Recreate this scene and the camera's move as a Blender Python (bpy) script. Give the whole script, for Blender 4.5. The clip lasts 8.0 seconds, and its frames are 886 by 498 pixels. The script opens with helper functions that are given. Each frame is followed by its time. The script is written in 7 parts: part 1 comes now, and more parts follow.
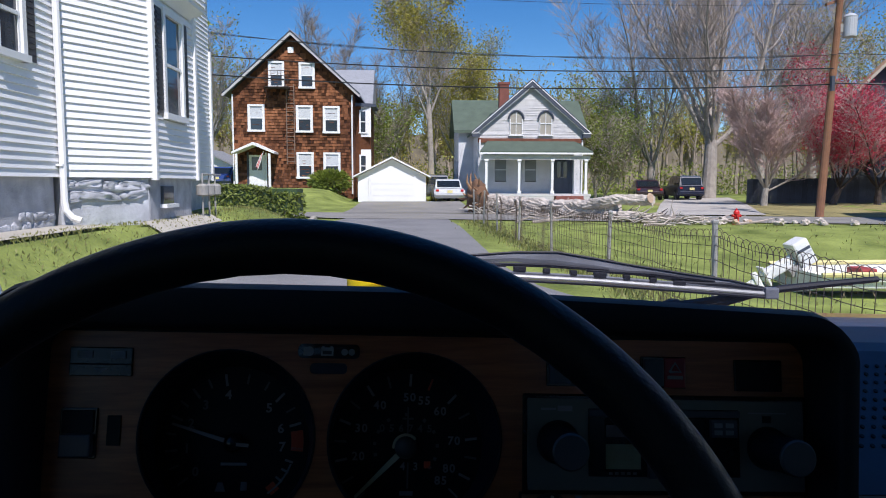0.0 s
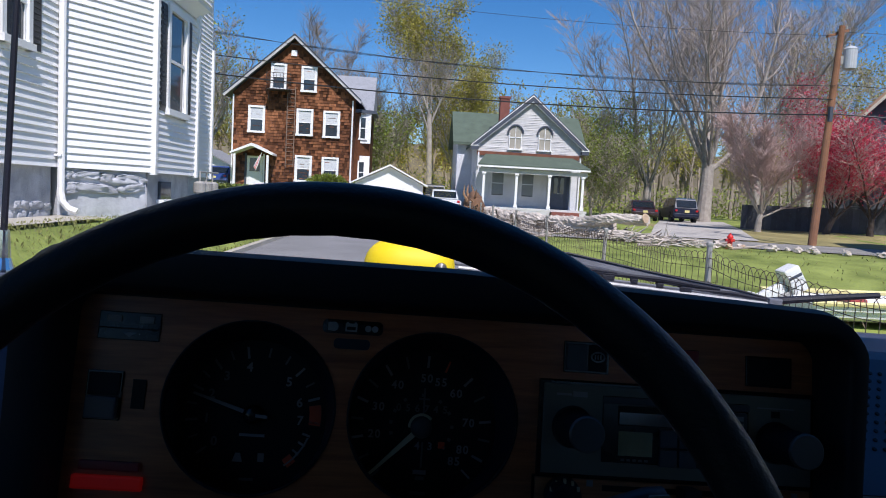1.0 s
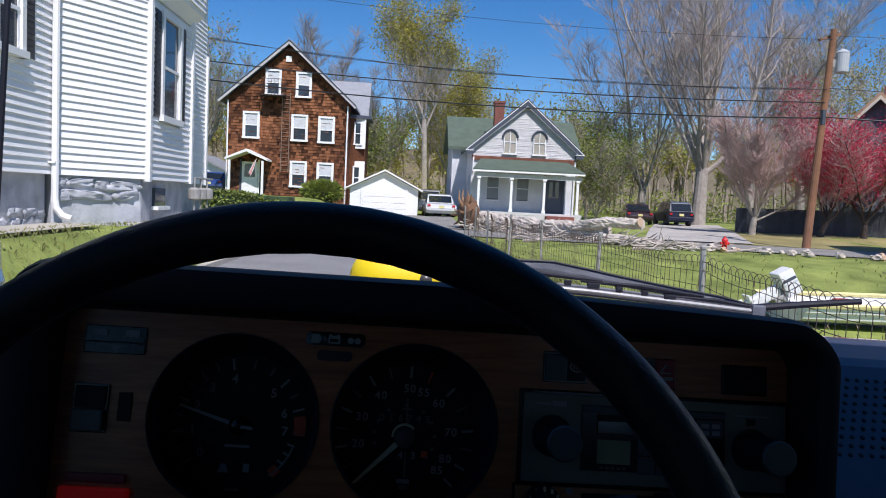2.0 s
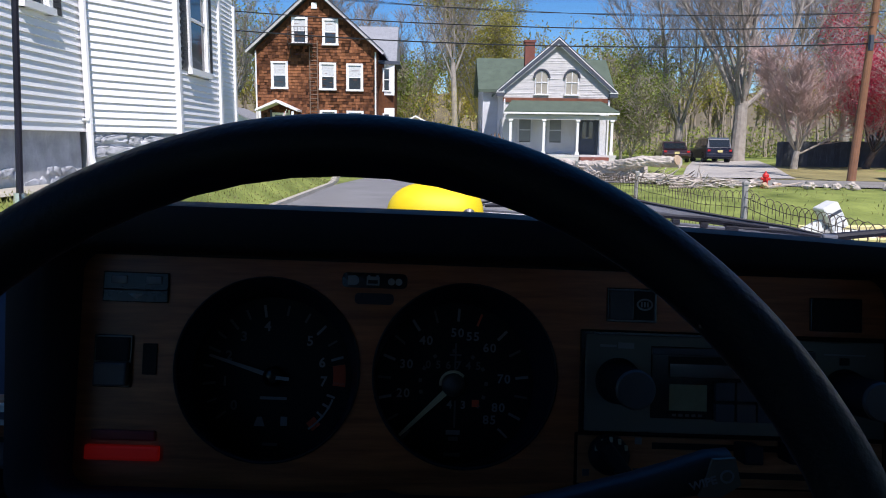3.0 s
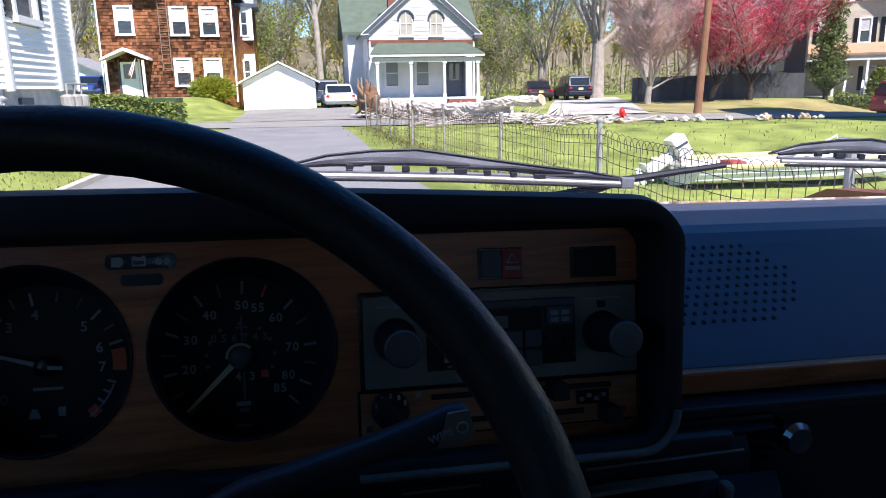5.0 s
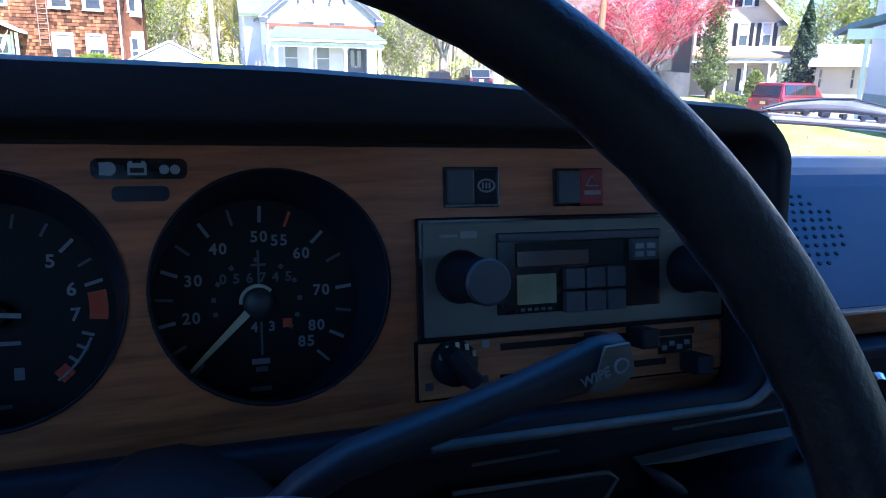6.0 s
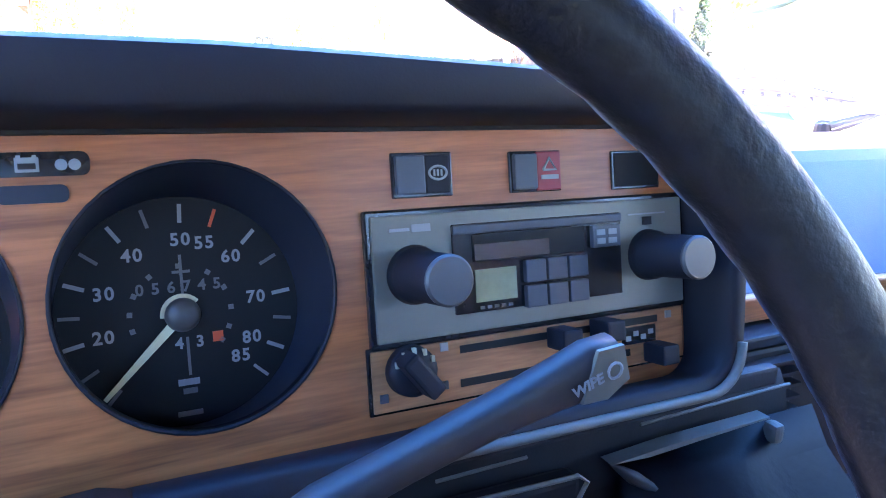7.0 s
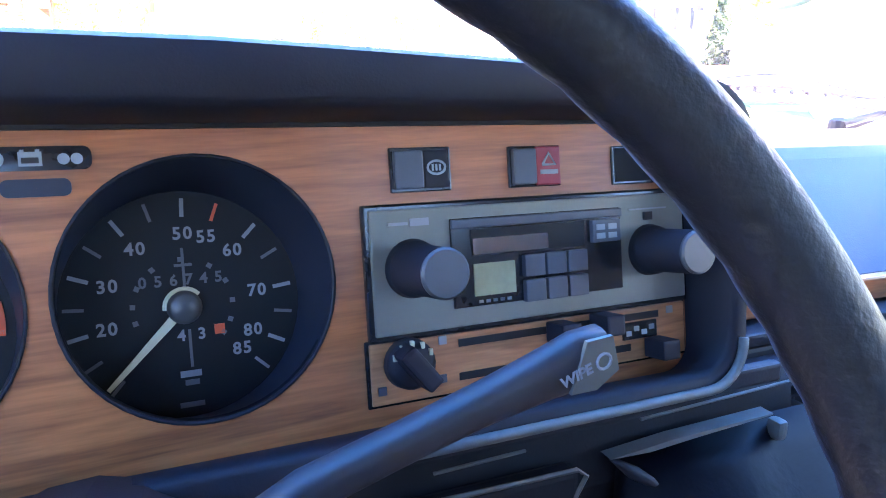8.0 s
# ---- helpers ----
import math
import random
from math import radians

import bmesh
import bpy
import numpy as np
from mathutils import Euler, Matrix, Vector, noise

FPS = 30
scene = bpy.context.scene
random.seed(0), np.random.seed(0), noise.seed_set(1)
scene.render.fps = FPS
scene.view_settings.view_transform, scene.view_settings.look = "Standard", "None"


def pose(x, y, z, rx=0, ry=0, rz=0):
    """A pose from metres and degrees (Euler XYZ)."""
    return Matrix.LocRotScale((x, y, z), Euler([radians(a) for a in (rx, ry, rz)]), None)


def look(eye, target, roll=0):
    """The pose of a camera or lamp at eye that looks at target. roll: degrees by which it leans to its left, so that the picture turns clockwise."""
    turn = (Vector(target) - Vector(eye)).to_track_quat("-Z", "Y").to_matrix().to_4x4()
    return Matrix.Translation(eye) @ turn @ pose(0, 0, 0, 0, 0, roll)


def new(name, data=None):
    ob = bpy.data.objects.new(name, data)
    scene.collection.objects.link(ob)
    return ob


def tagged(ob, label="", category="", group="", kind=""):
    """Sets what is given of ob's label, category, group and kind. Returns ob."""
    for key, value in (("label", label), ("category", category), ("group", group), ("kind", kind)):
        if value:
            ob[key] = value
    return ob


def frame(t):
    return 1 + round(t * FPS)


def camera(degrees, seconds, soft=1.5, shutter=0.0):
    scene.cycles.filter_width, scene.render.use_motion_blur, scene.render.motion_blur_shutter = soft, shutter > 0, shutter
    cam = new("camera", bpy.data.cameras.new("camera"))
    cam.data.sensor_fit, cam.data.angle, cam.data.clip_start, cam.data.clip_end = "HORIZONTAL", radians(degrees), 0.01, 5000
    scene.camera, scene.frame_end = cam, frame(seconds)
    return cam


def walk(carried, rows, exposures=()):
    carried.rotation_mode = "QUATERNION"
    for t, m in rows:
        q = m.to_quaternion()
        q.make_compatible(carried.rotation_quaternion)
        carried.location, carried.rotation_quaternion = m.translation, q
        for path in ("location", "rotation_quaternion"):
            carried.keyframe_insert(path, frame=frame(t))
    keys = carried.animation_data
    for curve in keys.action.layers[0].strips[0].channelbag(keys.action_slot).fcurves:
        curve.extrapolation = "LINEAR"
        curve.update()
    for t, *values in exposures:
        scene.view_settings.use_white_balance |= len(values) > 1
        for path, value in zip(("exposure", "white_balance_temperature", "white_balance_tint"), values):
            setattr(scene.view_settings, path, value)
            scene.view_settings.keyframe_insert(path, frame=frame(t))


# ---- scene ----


# ---- camera and its walk ----
def aim(x, y, z, yaw, pitch, roll):
    """A pose from a place, the heading to the left of +y, the pitch up and the lean, in degrees."""
    return pose(x, y, z, 0, 0, yaw) @ pose(0, 0, 0, 90 + pitch) @ pose(0, 0, 0, 0, 0, roll)


cam = camera(64.25, 8.0, soft=1.0, shutter=0.0)
PATH = [
    (0.0, aim(-0.0007, -0.4281, 1.2599, -2.41, -5.32, 0.16)),
    (0.5, aim(-0.0061, -0.4237, 1.2562, -3.89, -6.44, 1.01)),
    (1.0, aim(-0.0217, -0.4401, 1.2430, -2.93, -4.45, 3.06)),
    (1.2, aim(-0.0225, -0.4371, 1.2475, -1.59, -5.82, 2.34)),
    (2.3, aim(-0.0105, -0.4515, 1.2495, -3.63, -3.66, 2.83)),
    (2.5, aim(-0.0192, -0.4350, 1.2486, -1.11, -4.55, 1.99)),
    (3.0, aim(-0.0184, -0.3996, 1.2354, -0.65, -8.53, 0.73)),
    (3.5, aim(-0.0188, -0.4408, 1.2296, -1.27, -9.88, -2.03)),
    (4.0, aim(-0.0388, -0.4080, 1.2315, 5.72, -12.84, -2.42)),
    (4.5, aim(0.0152, -0.4019, 1.2474, -1.00, -12.27, -3.26)),
    (4.7, aim(0.0508, -0.4153, 1.2553, -7.39, -12.69, -1.59)),
    (5.8, aim(-0.0148, -0.3409, 1.2036, -14.58, -13.13, -0.34)),
    (6.0, aim(-0.0286, -0.3182, 1.1953, -19.05, -13.75, 0.97)),
    (6.5, aim(-0.0402, -0.2875, 1.1902, -22.30, -15.64, 0.02)),
    (7.0, aim(-0.0304, -0.2804, 1.1896, -25.85, -14.61, 0.26)),
    (7.5, aim(-0.0155, -0.2850, 1.1866, -24.59, -14.36, -0.57)),
    (8.0, aim(-0.0243, -0.2866, 1.1876, -24.48, -14.61, -0.03)),
]
EXPOSURES = [(0.0, 0.12, 6200, 18), (2.5, 0.12, 6200, 18), (3.5, 0.5, 6500, 20), (4.0, 0.7, 6500, 20), (4.7, 0.75, 6500, 20), (5.8, 2.25, 5850, 20), (6.0, 2.5, 5700, 20), (6.5, 4.9, 6200, 27), (7.0, 5.6, 6950, 34), (8.0, 5.65, 7200, 35)]
walk(cam, PATH, EXPOSURES)

# ---- light: a clear midday sky and one high sun behind the car ----
SUN = Vector((0.16, -0.585, 0.80)).normalized()
world = bpy.data.worlds.new("sky")
scene.world = world
world.use_nodes = True
wn = world.node_tree
wn.nodes.clear()
sky = wn.nodes.new("ShaderNodeTexSky")
sky.sky_type = "NISHITA"
sky.sun_disc = False
sky.sun_elevation = math.asin(SUN.z)
sky.sun_rotation = math.atan2(SUN.x, SUN.y)
sky.air_density, sky.dust_density, sky.ozone_density, sky.altitude = 1.0, 0.2, 4.0, 1000
bg = wn.nodes.new("ShaderNodeBackground")
bg.inputs["Strength"].default_value = 0.108
hs = wn.nodes.new("ShaderNodeHueSaturation")
hs.inputs["Saturation"].default_value = 1.3
wo = wn.nodes.new("ShaderNodeOutputWorld")
wn.links.new(sky.outputs[0], hs.inputs["Color"])
wn.links.new(hs.outputs[0], bg.inputs[0])
wn.links.new(bg.outputs[0], wo.inputs[0])
sun_data = bpy.data.lights.new("sun", "SUN")
sun_data.energy, sun_data.angle, sun_data.color = 5.0, radians(0.53), (1.0, 0.965, 0.91)
sun = new("sun", sun_data)
sun.matrix_world = look((0, 0, 60), Vector((0, 0, 60)) - SUN)


# ---- materials ----
def surf(name, base, rough=0.6, metal=0.0, var=0.18, scale=6.0, fine=60.0, bump=0.15, spec=0.5, island=0.0, piece=0.0, coat=0.0, second=None):
    """A surface with stains at one scale and grain at a finer one; island and piece vary it from piece to piece."""
    m = bpy.data.materials.new(name)
    m.use_nodes = True
    nt = m.node_tree
    b = nt.nodes["Principled BSDF"]
    b.inputs["Roughness"].default_value = rough
    b.inputs["Metallic"].default_value = metal
    b.inputs["Specular IOR Level"].default_value = spec
    b.inputs["Coat Weight"].default_value = coat
    tc = nt.nodes.new("ShaderNodeTexCoord")
    n1, n2 = nt.nodes.new("ShaderNodeTexNoise"), nt.nodes.new("ShaderNodeTexNoise")
    n1.inputs["Scale"].default_value, n1.inputs["Detail"].default_value = scale, 4.0
    n2.inputs["Scale"].default_value, n2.inputs["Detail"].default_value = fine, 3.0
    for n in (n1, n2):
        nt.links.new(tc.outputs["Object"], n.inputs["Vector"])
    dark = tuple(c * (1 - var) for c in base)
    light = tuple(min(1, c * (1 + var)) for c in (second or base))
    mix = nt.nodes.new("ShaderNodeMix")
    mix.data_type = "RGBA"
    mix.inputs["A"].default_value, mix.inputs["B"].default_value = (*dark, 1), (*light, 1)
    add = nt.nodes.new("ShaderNodeMath")
    add.operation = "MULTIPLY_ADD"
    nt.links.new(n1.outputs["Fac"], add.inputs[0])
    add.inputs[1].default_value = 1.6
    add.inputs[2].default_value = -0.55
    add2 = nt.nodes.new("ShaderNodeMath")
    add2.operation = "MULTIPLY_ADD"
    nt.links.new(n2.outputs["Fac"], add2.inputs[0])
    add2.inputs[1].default_value = 0.5
    nt.links.new(add.outputs[0], add2.inputs[2])
    cl = nt.nodes.new("ShaderNodeClamp")
    nt.links.new(add2.outputs[0], cl.inputs[0])
    nt.links.new(cl.outputs[0], mix.inputs["Factor"])
    out = mix.outputs["Result"]
    if island or piece:
        hsv = nt.nodes.new("ShaderNodeHueSaturation")
        src = nt.nodes.new("ShaderNodeNewGeometry" if island else "ShaderNodeObjectInfo")
        mr = nt.nodes.new("ShaderNodeMapRange")
        amount = island or piece
        mr.inputs["To Min"].default_value, mr.inputs["To Max"].default_value = 1 - amount, 1 + amount
        nt.links.new(src.outputs["Random Per Island" if island else "Random"], mr.inputs["Value"])
        nt.links.new(mr.outputs[0], hsv.inputs["Value"])
        nt.links.new(out, hsv.inputs["Color"])
        out = hsv.outputs[0]
    nt.links.new(out, b.inputs["Base Color"])
    if bump:
        bp = nt.nodes.new("ShaderNodeBump")
        bp.inputs["Strength"].default_value = bump
        bp.inputs["Distance"].default_value = 0.3 / fine
        nt.links.new(n2.outputs["Fac"], bp.inputs["Height"])
        nt.links.new(bp.outputs[0], b.inputs["Normal"])
    return m


def leafy(name, base, var=0.35, through_light=0.35):
    m = surf(name, base, 0.6, var=0.2, scale=1.5, fine=20, bump=0, island=var)
    b = m.node_tree.nodes["Principled BSDF"]
    b.inputs["Subsurface Weight"].default_value = 0.0
    tr = m.node_tree.nodes.new("ShaderNodeBsdfTranslucent")
    mx = m.node_tree.nodes.new("ShaderNodeMixShader")
    mx.inputs[0].default_value = through_light
    col = b.inputs["Base Color"].links[0].from_socket
    m.node_tree.links.new(col, tr.inputs[0])
    m.node_tree.links.new(b.outputs[0], mx.inputs[1])
    m.node_tree.links.new(tr.outputs[0], mx.inputs[2])
    m.node_tree.links.new(mx.outputs[0], m.node_tree.nodes["Material Output"].inputs[0])
    return m


def glass(name, tint=(1, 1, 1), gloss=0.9):
    """A thin pane: clear, with a mirror image that grows at a low angle."""
    m = bpy.data.materials.new(name)
    m.use_nodes = True
    nt = m.node_tree
    nt.nodes.clear()
    out, mx = nt.nodes.new("ShaderNodeOutputMaterial"), nt.nodes.new("ShaderNodeMixShader")
    tr, gl, lw = nt.nodes.new("ShaderNodeBsdfTransparent"), nt.nodes.new("ShaderNodeBsdfGlossy"), nt.nodes.new("ShaderNodeLayerWeight")
    pw, sc = nt.nodes.new("ShaderNodeMath"), nt.nodes.new("ShaderNodeMath")
    tr.inputs[0].default_value = (*tint, 1)
    gl.inputs[0].default_value, gl.inputs[1].default_value = (gloss, gloss, gloss, 1), 0.01
    lw.inputs[0].default_value = 0.5
    pw.operation, pw.inputs[1].default_value = "POWER", 5.0
    sc.operation, sc.inputs[1].default_value, sc.inputs[2].default_value = "MULTIPLY_ADD", 0.5, 0.02
    nt.links.new(lw.outputs["Facing"], pw.inputs[0])
    nt.links.new(pw.outputs[0], sc.inputs[0])
    nt.links.new(sc.outputs[0], mx.inputs[0])
    nt.links.new(tr.outputs[0], mx.inputs[1])
    nt.links.new(gl.outputs[0], mx.inputs[2])
    nt.links.new(mx.outputs[0], out.inputs[0])
    return m


def glow(name, color, power):
    m = bpy.data.materials.new(name)
    m.use_nodes = True
    b = m.node_tree.nodes["Principled BSDF"]
    b.inputs["Base Color"].default_value = (*color, 1)
    b.inputs["Emission Color"].default_value = (*color, 1)
    b.inputs["Emission Strength"].default_value = power
    return m


def grain(name, a, b_, stretch=(2.0, 60.0, 60.0), rough=0.35, coat=0.2):
    """Wood veneer: streaks along x, darker bands and a fine pore grain."""
    m = bpy.data.materials.new(name)
    m.use_nodes = True
    nt = m.node_tree
    b = nt.nodes["Principled BSDF"]
    b.inputs["Roughness"].default_value, b.inputs["Coat Weight"].default_value, b.inputs["Coat Roughness"].default_value = rough, coat, 0.3
    tc, mp = nt.nodes.new("ShaderNodeTexCoord"), nt.nodes.new("ShaderNodeMapping")
    mp.inputs["Scale"].default_value = stretch
    nt.links.new(tc.outputs["Object"], mp.inputs["Vector"])
    n1, n2 = nt.nodes.new("ShaderNodeTexNoise"), nt.nodes.new("ShaderNodeTexNoise")
    n1.inputs["Scale"].default_value, n1.inputs["Detail"].default_value, n1.inputs["Distortion"].default_value = 1.0, 6.0, 1.2
    n2.inputs["Scale"].default_value, n2.inputs["Detail"].default_value = 7.0, 4.0
    nt.links.new(mp.outputs[0], n1.inputs["Vector"])
    nt.links.new(mp.outputs[0], n2.inputs["Vector"])
    ad = nt.nodes.new("ShaderNodeMath")
    ad.operation = "MULTIPLY_ADD"
    nt.links.new(n2.outputs["Fac"], ad.inputs[0])
    ad.inputs[1].default_value = 0.45
    nt.links.new(n1.outputs["Fac"], ad.inputs[2])
    cr = nt.nodes.new("ShaderNodeValToRGB")
    cr.color_ramp.elements[0].position, cr.color_ramp.elements[1].position = 0.42, 0.95
    cr.color_ramp.elements[0].color, cr.color_ramp.elements[1].color = (*a, 1), (*b_, 1)
    nt.links.new(ad.outputs[0], cr.inputs[0])
    nt.links.new(cr.outputs[0], b.inputs["Base Color"])
    return m


GRASS = surf("grass", (0.122, 0.168, 0.037), 0.9, var=0.42, scale=0.9, fine=14, bump=0.6, spec=0.1, second=(0.232, 0.270, 0.072))
DRYGRASS = surf("dry grass", (0.27, 0.235, 0.105), 0.9, var=0.4, scale=0.5, fine=9, bump=0.6, spec=0.1)
ASPHALT = surf("asphalt", (0.205, 0.203, 0.205), 0.85, var=0.2, scale=0.8, fine=90, bump=0.4, spec=0.3)
PALE_ROAD = surf("worn asphalt", (0.24, 0.23, 0.21), 0.9, var=0.2, scale=0.5, fine=60, bump=0.3, spec=0.2)
CONCRETE = surf("concrete", (0.42, 0.39, 0.33), 0.9, var=0.2, scale=2, fine=40, bump=0.3)
SIDING = surf("white siding", (0.80, 0.80, 0.80), 0.45, var=0.03, scale=2, fine=30, bump=0.05, piece=0.02)
WHITE = surf("white paint", (0.80, 0.80, 0.79), 0.45, var=0.04, scale=3, fine=40, bump=0.05)
OLDWHITE = surf("old white paint", (0.54, 0.53, 0.52), 0.7, var=0.14, scale=2.5, fine=30, bump=0.2, island=0.08)
GREYWHITE = surf("weathered wall", (0.55, 0.56, 0.58), 0.7, var=0.15, scale=2, fine=20, bump=0.1)
STONE = surf("painted stone", (0.36, 0.37, 0.40), 0.75, var=0.28, scale=3.5, fine=22, bump=0.6, second=(0.46, 0.47, 0.50), piece=0.12)
BLACKWOOD = surf("black shutter paint", (0.015, 0.017, 0.022), 0.4, var=0.2, scale=8, fine=60, bump=0.05)
SHINGLE = surf("cedar shingle", (0.046, 0.018, 0.011), 0.85, var=0.5, scale=0.45, fine=6, bump=0.3, spec=0.15, island=0.75, second=(0.175, 0.072, 0.033))
ROOFGREY = surf("grey shingle", (0.25, 0.26, 0.28), 0.9, var=0.15, scale=3, fine=40, bump=0.3, island=0.12)
ROOFGREEN = surf("green shingle", (0.085, 0.115, 0.085), 0.9, var=0.2, scale=2, fine=30, bump=0.3, island=0.15)
ROOFTAN = surf("tan shingle", (0.42, 0.27, 0.17), 0.9, var=0.15, scale=2, fine=30, bump=0.3, island=0.1)
TRIMGREY = surf("slate grey trim", (0.055, 0.066, 0.09), 0.6, var=0.12, scale=5, fine=50, bump=0.1)
BRICK = surf("brick", (0.18, 0.065, 0.047), 0.85, var=0.25, scale=4, fine=40, bump=0.3, island=0.25)
CREAM = surf("cream siding", (0.62, 0.57, 0.45), 0.6, var=0.06, scale=2, fine=30, bump=0.1)
GREYWALL = surf("grey stucco", (0.13, 0.145, 0.16), 0.8, var=0.15, scale=1, fine=20, bump=0.2)
GRAVEL = surf("pale gravel", (0.41, 0.385, 0.35), 0.95, var=0.25, scale=1.2, fine=50, bump=0.4, spec=0.1)
BARK = surf("bark", (0.35, 0.315, 0.275), 0.95, var=0.35, scale=3, fine=25, bump=0.8, spec=0.1)
TWIG = surf("twigs", (0.40, 0.34, 0.30), 0.9, var=0.25, scale=1, fine=10, bump=0, spec=0.1)
PINKTWIG = surf("budding twigs", (0.50, 0.37, 0.34), 0.9, var=0.25, scale=1, fine=10, bump=0, spec=0.1)
WOODTWIG = surf("brown-grey woods", (0.33, 0.275, 0.23), 0.9, var=0.3, scale=1, fine=10, bump=0, spec=0.1)
DARKBARK = surf("dark bark", (0.07, 0.055, 0.045), 0.95, var=0.3, scale=3, fine=25, bump=0.8, spec=0.1)
POLEWOOD = surf("utility pole wood", (0.22, 0.105, 0.055), 0.9, var=0.3, scale=2, fine=20, bump=0.5)
GALV = surf("galvanised steel", (0.33, 0.32, 0.30), 0.65, 0.25, var=0.2, scale=8, fine=80, bump=0.1)
WIRE = surf("fence wire", (0.11, 0.08, 0.06), 0.6, 0.5, var=0.3, scale=4, fine=50, bump=0)
CABLE = surf("black cable", (0.02, 0.02, 0.022), 0.6, var=0.1, bump=0)
PANE = surf("window pane", (0.035, 0.045, 0.055), 0.06, var=0.15, scale=1.5, fine=8, bump=0, spec=0.8)
BLIND = surf("window blind", (0.55, 0.57, 0.58), 0.7, var=0.08, scale=2, fine=20, bump=0)
HYDRANT_RED = surf("hydrant red", (0.62, 0.02, 0.015), 0.4, var=0.12, scale=10, fine=60, bump=0.1)
LEAF_YG = leafy("yellow green leaves", (0.36, 0.33, 0.06))
LEAF_GREEN = leafy("spring leaves", (0.20, 0.25, 0.045))
LEAF_SPRING = leafy("pale spring leaves", (0.27, 0.31, 0.06))
LEAF_RED = leafy("red maple leaves", (0.54, 0.050, 0.090))
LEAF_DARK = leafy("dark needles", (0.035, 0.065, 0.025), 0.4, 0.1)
LEAF_ARB = leafy("arborvitae foliage", (0.10, 0.14, 0.035), 0.4, 0.15)
LEAF_HEDGE = leafy("hedge leaves", (0.175, 0.215, 0.04), 0.4, 0.2)
BUD = leafy("pale buds", (0.44, 0.29, 0.25))
WEED = leafy("tall grass", (0.29, 0.29, 0.095), 0.3, 0.5)
DEADSTALK = leafy("dead stalks", (0.24, 0.18, 0.10), 0.3, 0.1)


# ---- building blocks ----
ORIGIN = {}


def thing(name, at, label, category, group="", kind=""):
    """An empty at the base of a thing, to hold its parts."""
    e = new(name)
    e.location = at
    e.empty_display_size = 0.1
    ORIGIN[e.name] = Vector(at)
    return tagged(e, label, category, group, kind)


def part(name, bm, material, parent=None, label="", smooth=False):
    """Links a bmesh, built in world places, as one mesh under a thing or a part."""
    o = ORIGIN[parent.name] if parent else Vector((0, 0, 0))
    if o.length:
        bmesh.ops.translate(bm, verts=bm.verts, vec=-o)
    me = bpy.data.meshes.new(name)
    bm.to_mesh(me)
    bm.free()
    if smooth:
        me.polygons.foreach_set("use_smooth", [True] * len(me.polygons))
    me.materials.append(material)
    ob = new(name, me)
    if parent:
        ob.parent = parent
    ORIGIN[ob.name] = o
    return tagged(ob, label)


def whole(name, bm, material, label, category, group="", kind="", smooth=False):
    """A top-level thing of one mesh."""
    ob = part(name, bm, material, None, "", smooth)
    return tagged(ob, label, category, group, kind)


def box(bm, c, s, m=None, bevel=0.0):
    """A box of size s round c; m turns and moves it afterwards."""
    g = bmesh.ops.create_cube(bm, size=1.0)["verts"]
    bmesh.ops.scale(bm, vec=s, verts=g)
    bmesh.ops.translate(bm, vec=c, verts=g)
    if bevel:
        es = list({e for v in g for e in v.link_edges})
        g = list({v for f in bmesh.ops.bevel(bm, geom=es, offset=bevel, segments=2, affect="EDGES", profile=0.6)["faces"] for v in f.verts} | {v for v in g if v.is_valid})
    if m is not None:
        bmesh.ops.transform(bm, matrix=m, verts=g)
    return bm


def boxed(c, s, m=None, bevel=0.0):
    return box(bmesh.new(), c, s, m, bevel)


def tube(bm, pts, radii, n=8, caps=True):
    """A round bar through points, with a radius at each."""
    pts = [Vector(p) for p in pts]
    if not hasattr(radii, "__len__"):
        radii = [radii] * len(pts)
    rings, side = [], None
    for i, p in enumerate(pts):
        d = (pts[min(i + 1, len(pts) - 1)] - pts[max(i - 1, 0)]).normalized()
        if side is None:
            side = d.orthogonal().normalized()
        side = (side - d * side.dot(d))
        side = side.normalized() if side.length > 1e-6 else d.orthogonal().normalized()
        up = d.cross(side)
        rings.append([bm.verts.new(p + (side * math.cos(a) + up * math.sin(a)) * radii[i]) for a in (2 * math.pi * k / n for k in range(n))])
    for a, b in zip(rings, rings[1:]):
        for k in range(n):
            bm.faces.new((a[k], a[(k + 1) % n], b[(k + 1) % n], b[k]))
    if caps and n > 2:
        bm.faces.new(rings[0][::-1])
        bm.faces.new(rings[-1])
    return bm


def bar(pts, radii, n=8):
    return tube(bmesh.new(), pts, radii, n)


def prism(bm, poly, axis, a, b):
    """Extrudes a polygon of two coordinates along axis 0, 1 or 2 from a to b."""
    def place(p, t):
        q = list(p)
        q.insert(axis, t)
        return bm.verts.new(q)
    r0, r1 = [place(p, a) for p in poly], [place(p, b) for p in poly]
    n = len(poly)
    f = [bm.faces.new(r0), bm.faces.new(r1[::-1])]
    for k in range(n):
        f.append(bm.faces.new((r0[k], r1[k], r1[(k + 1) % n], r0[(k + 1) % n])))
    bmesh.ops.recalc_face_normals(bm, faces=f)
    return bm


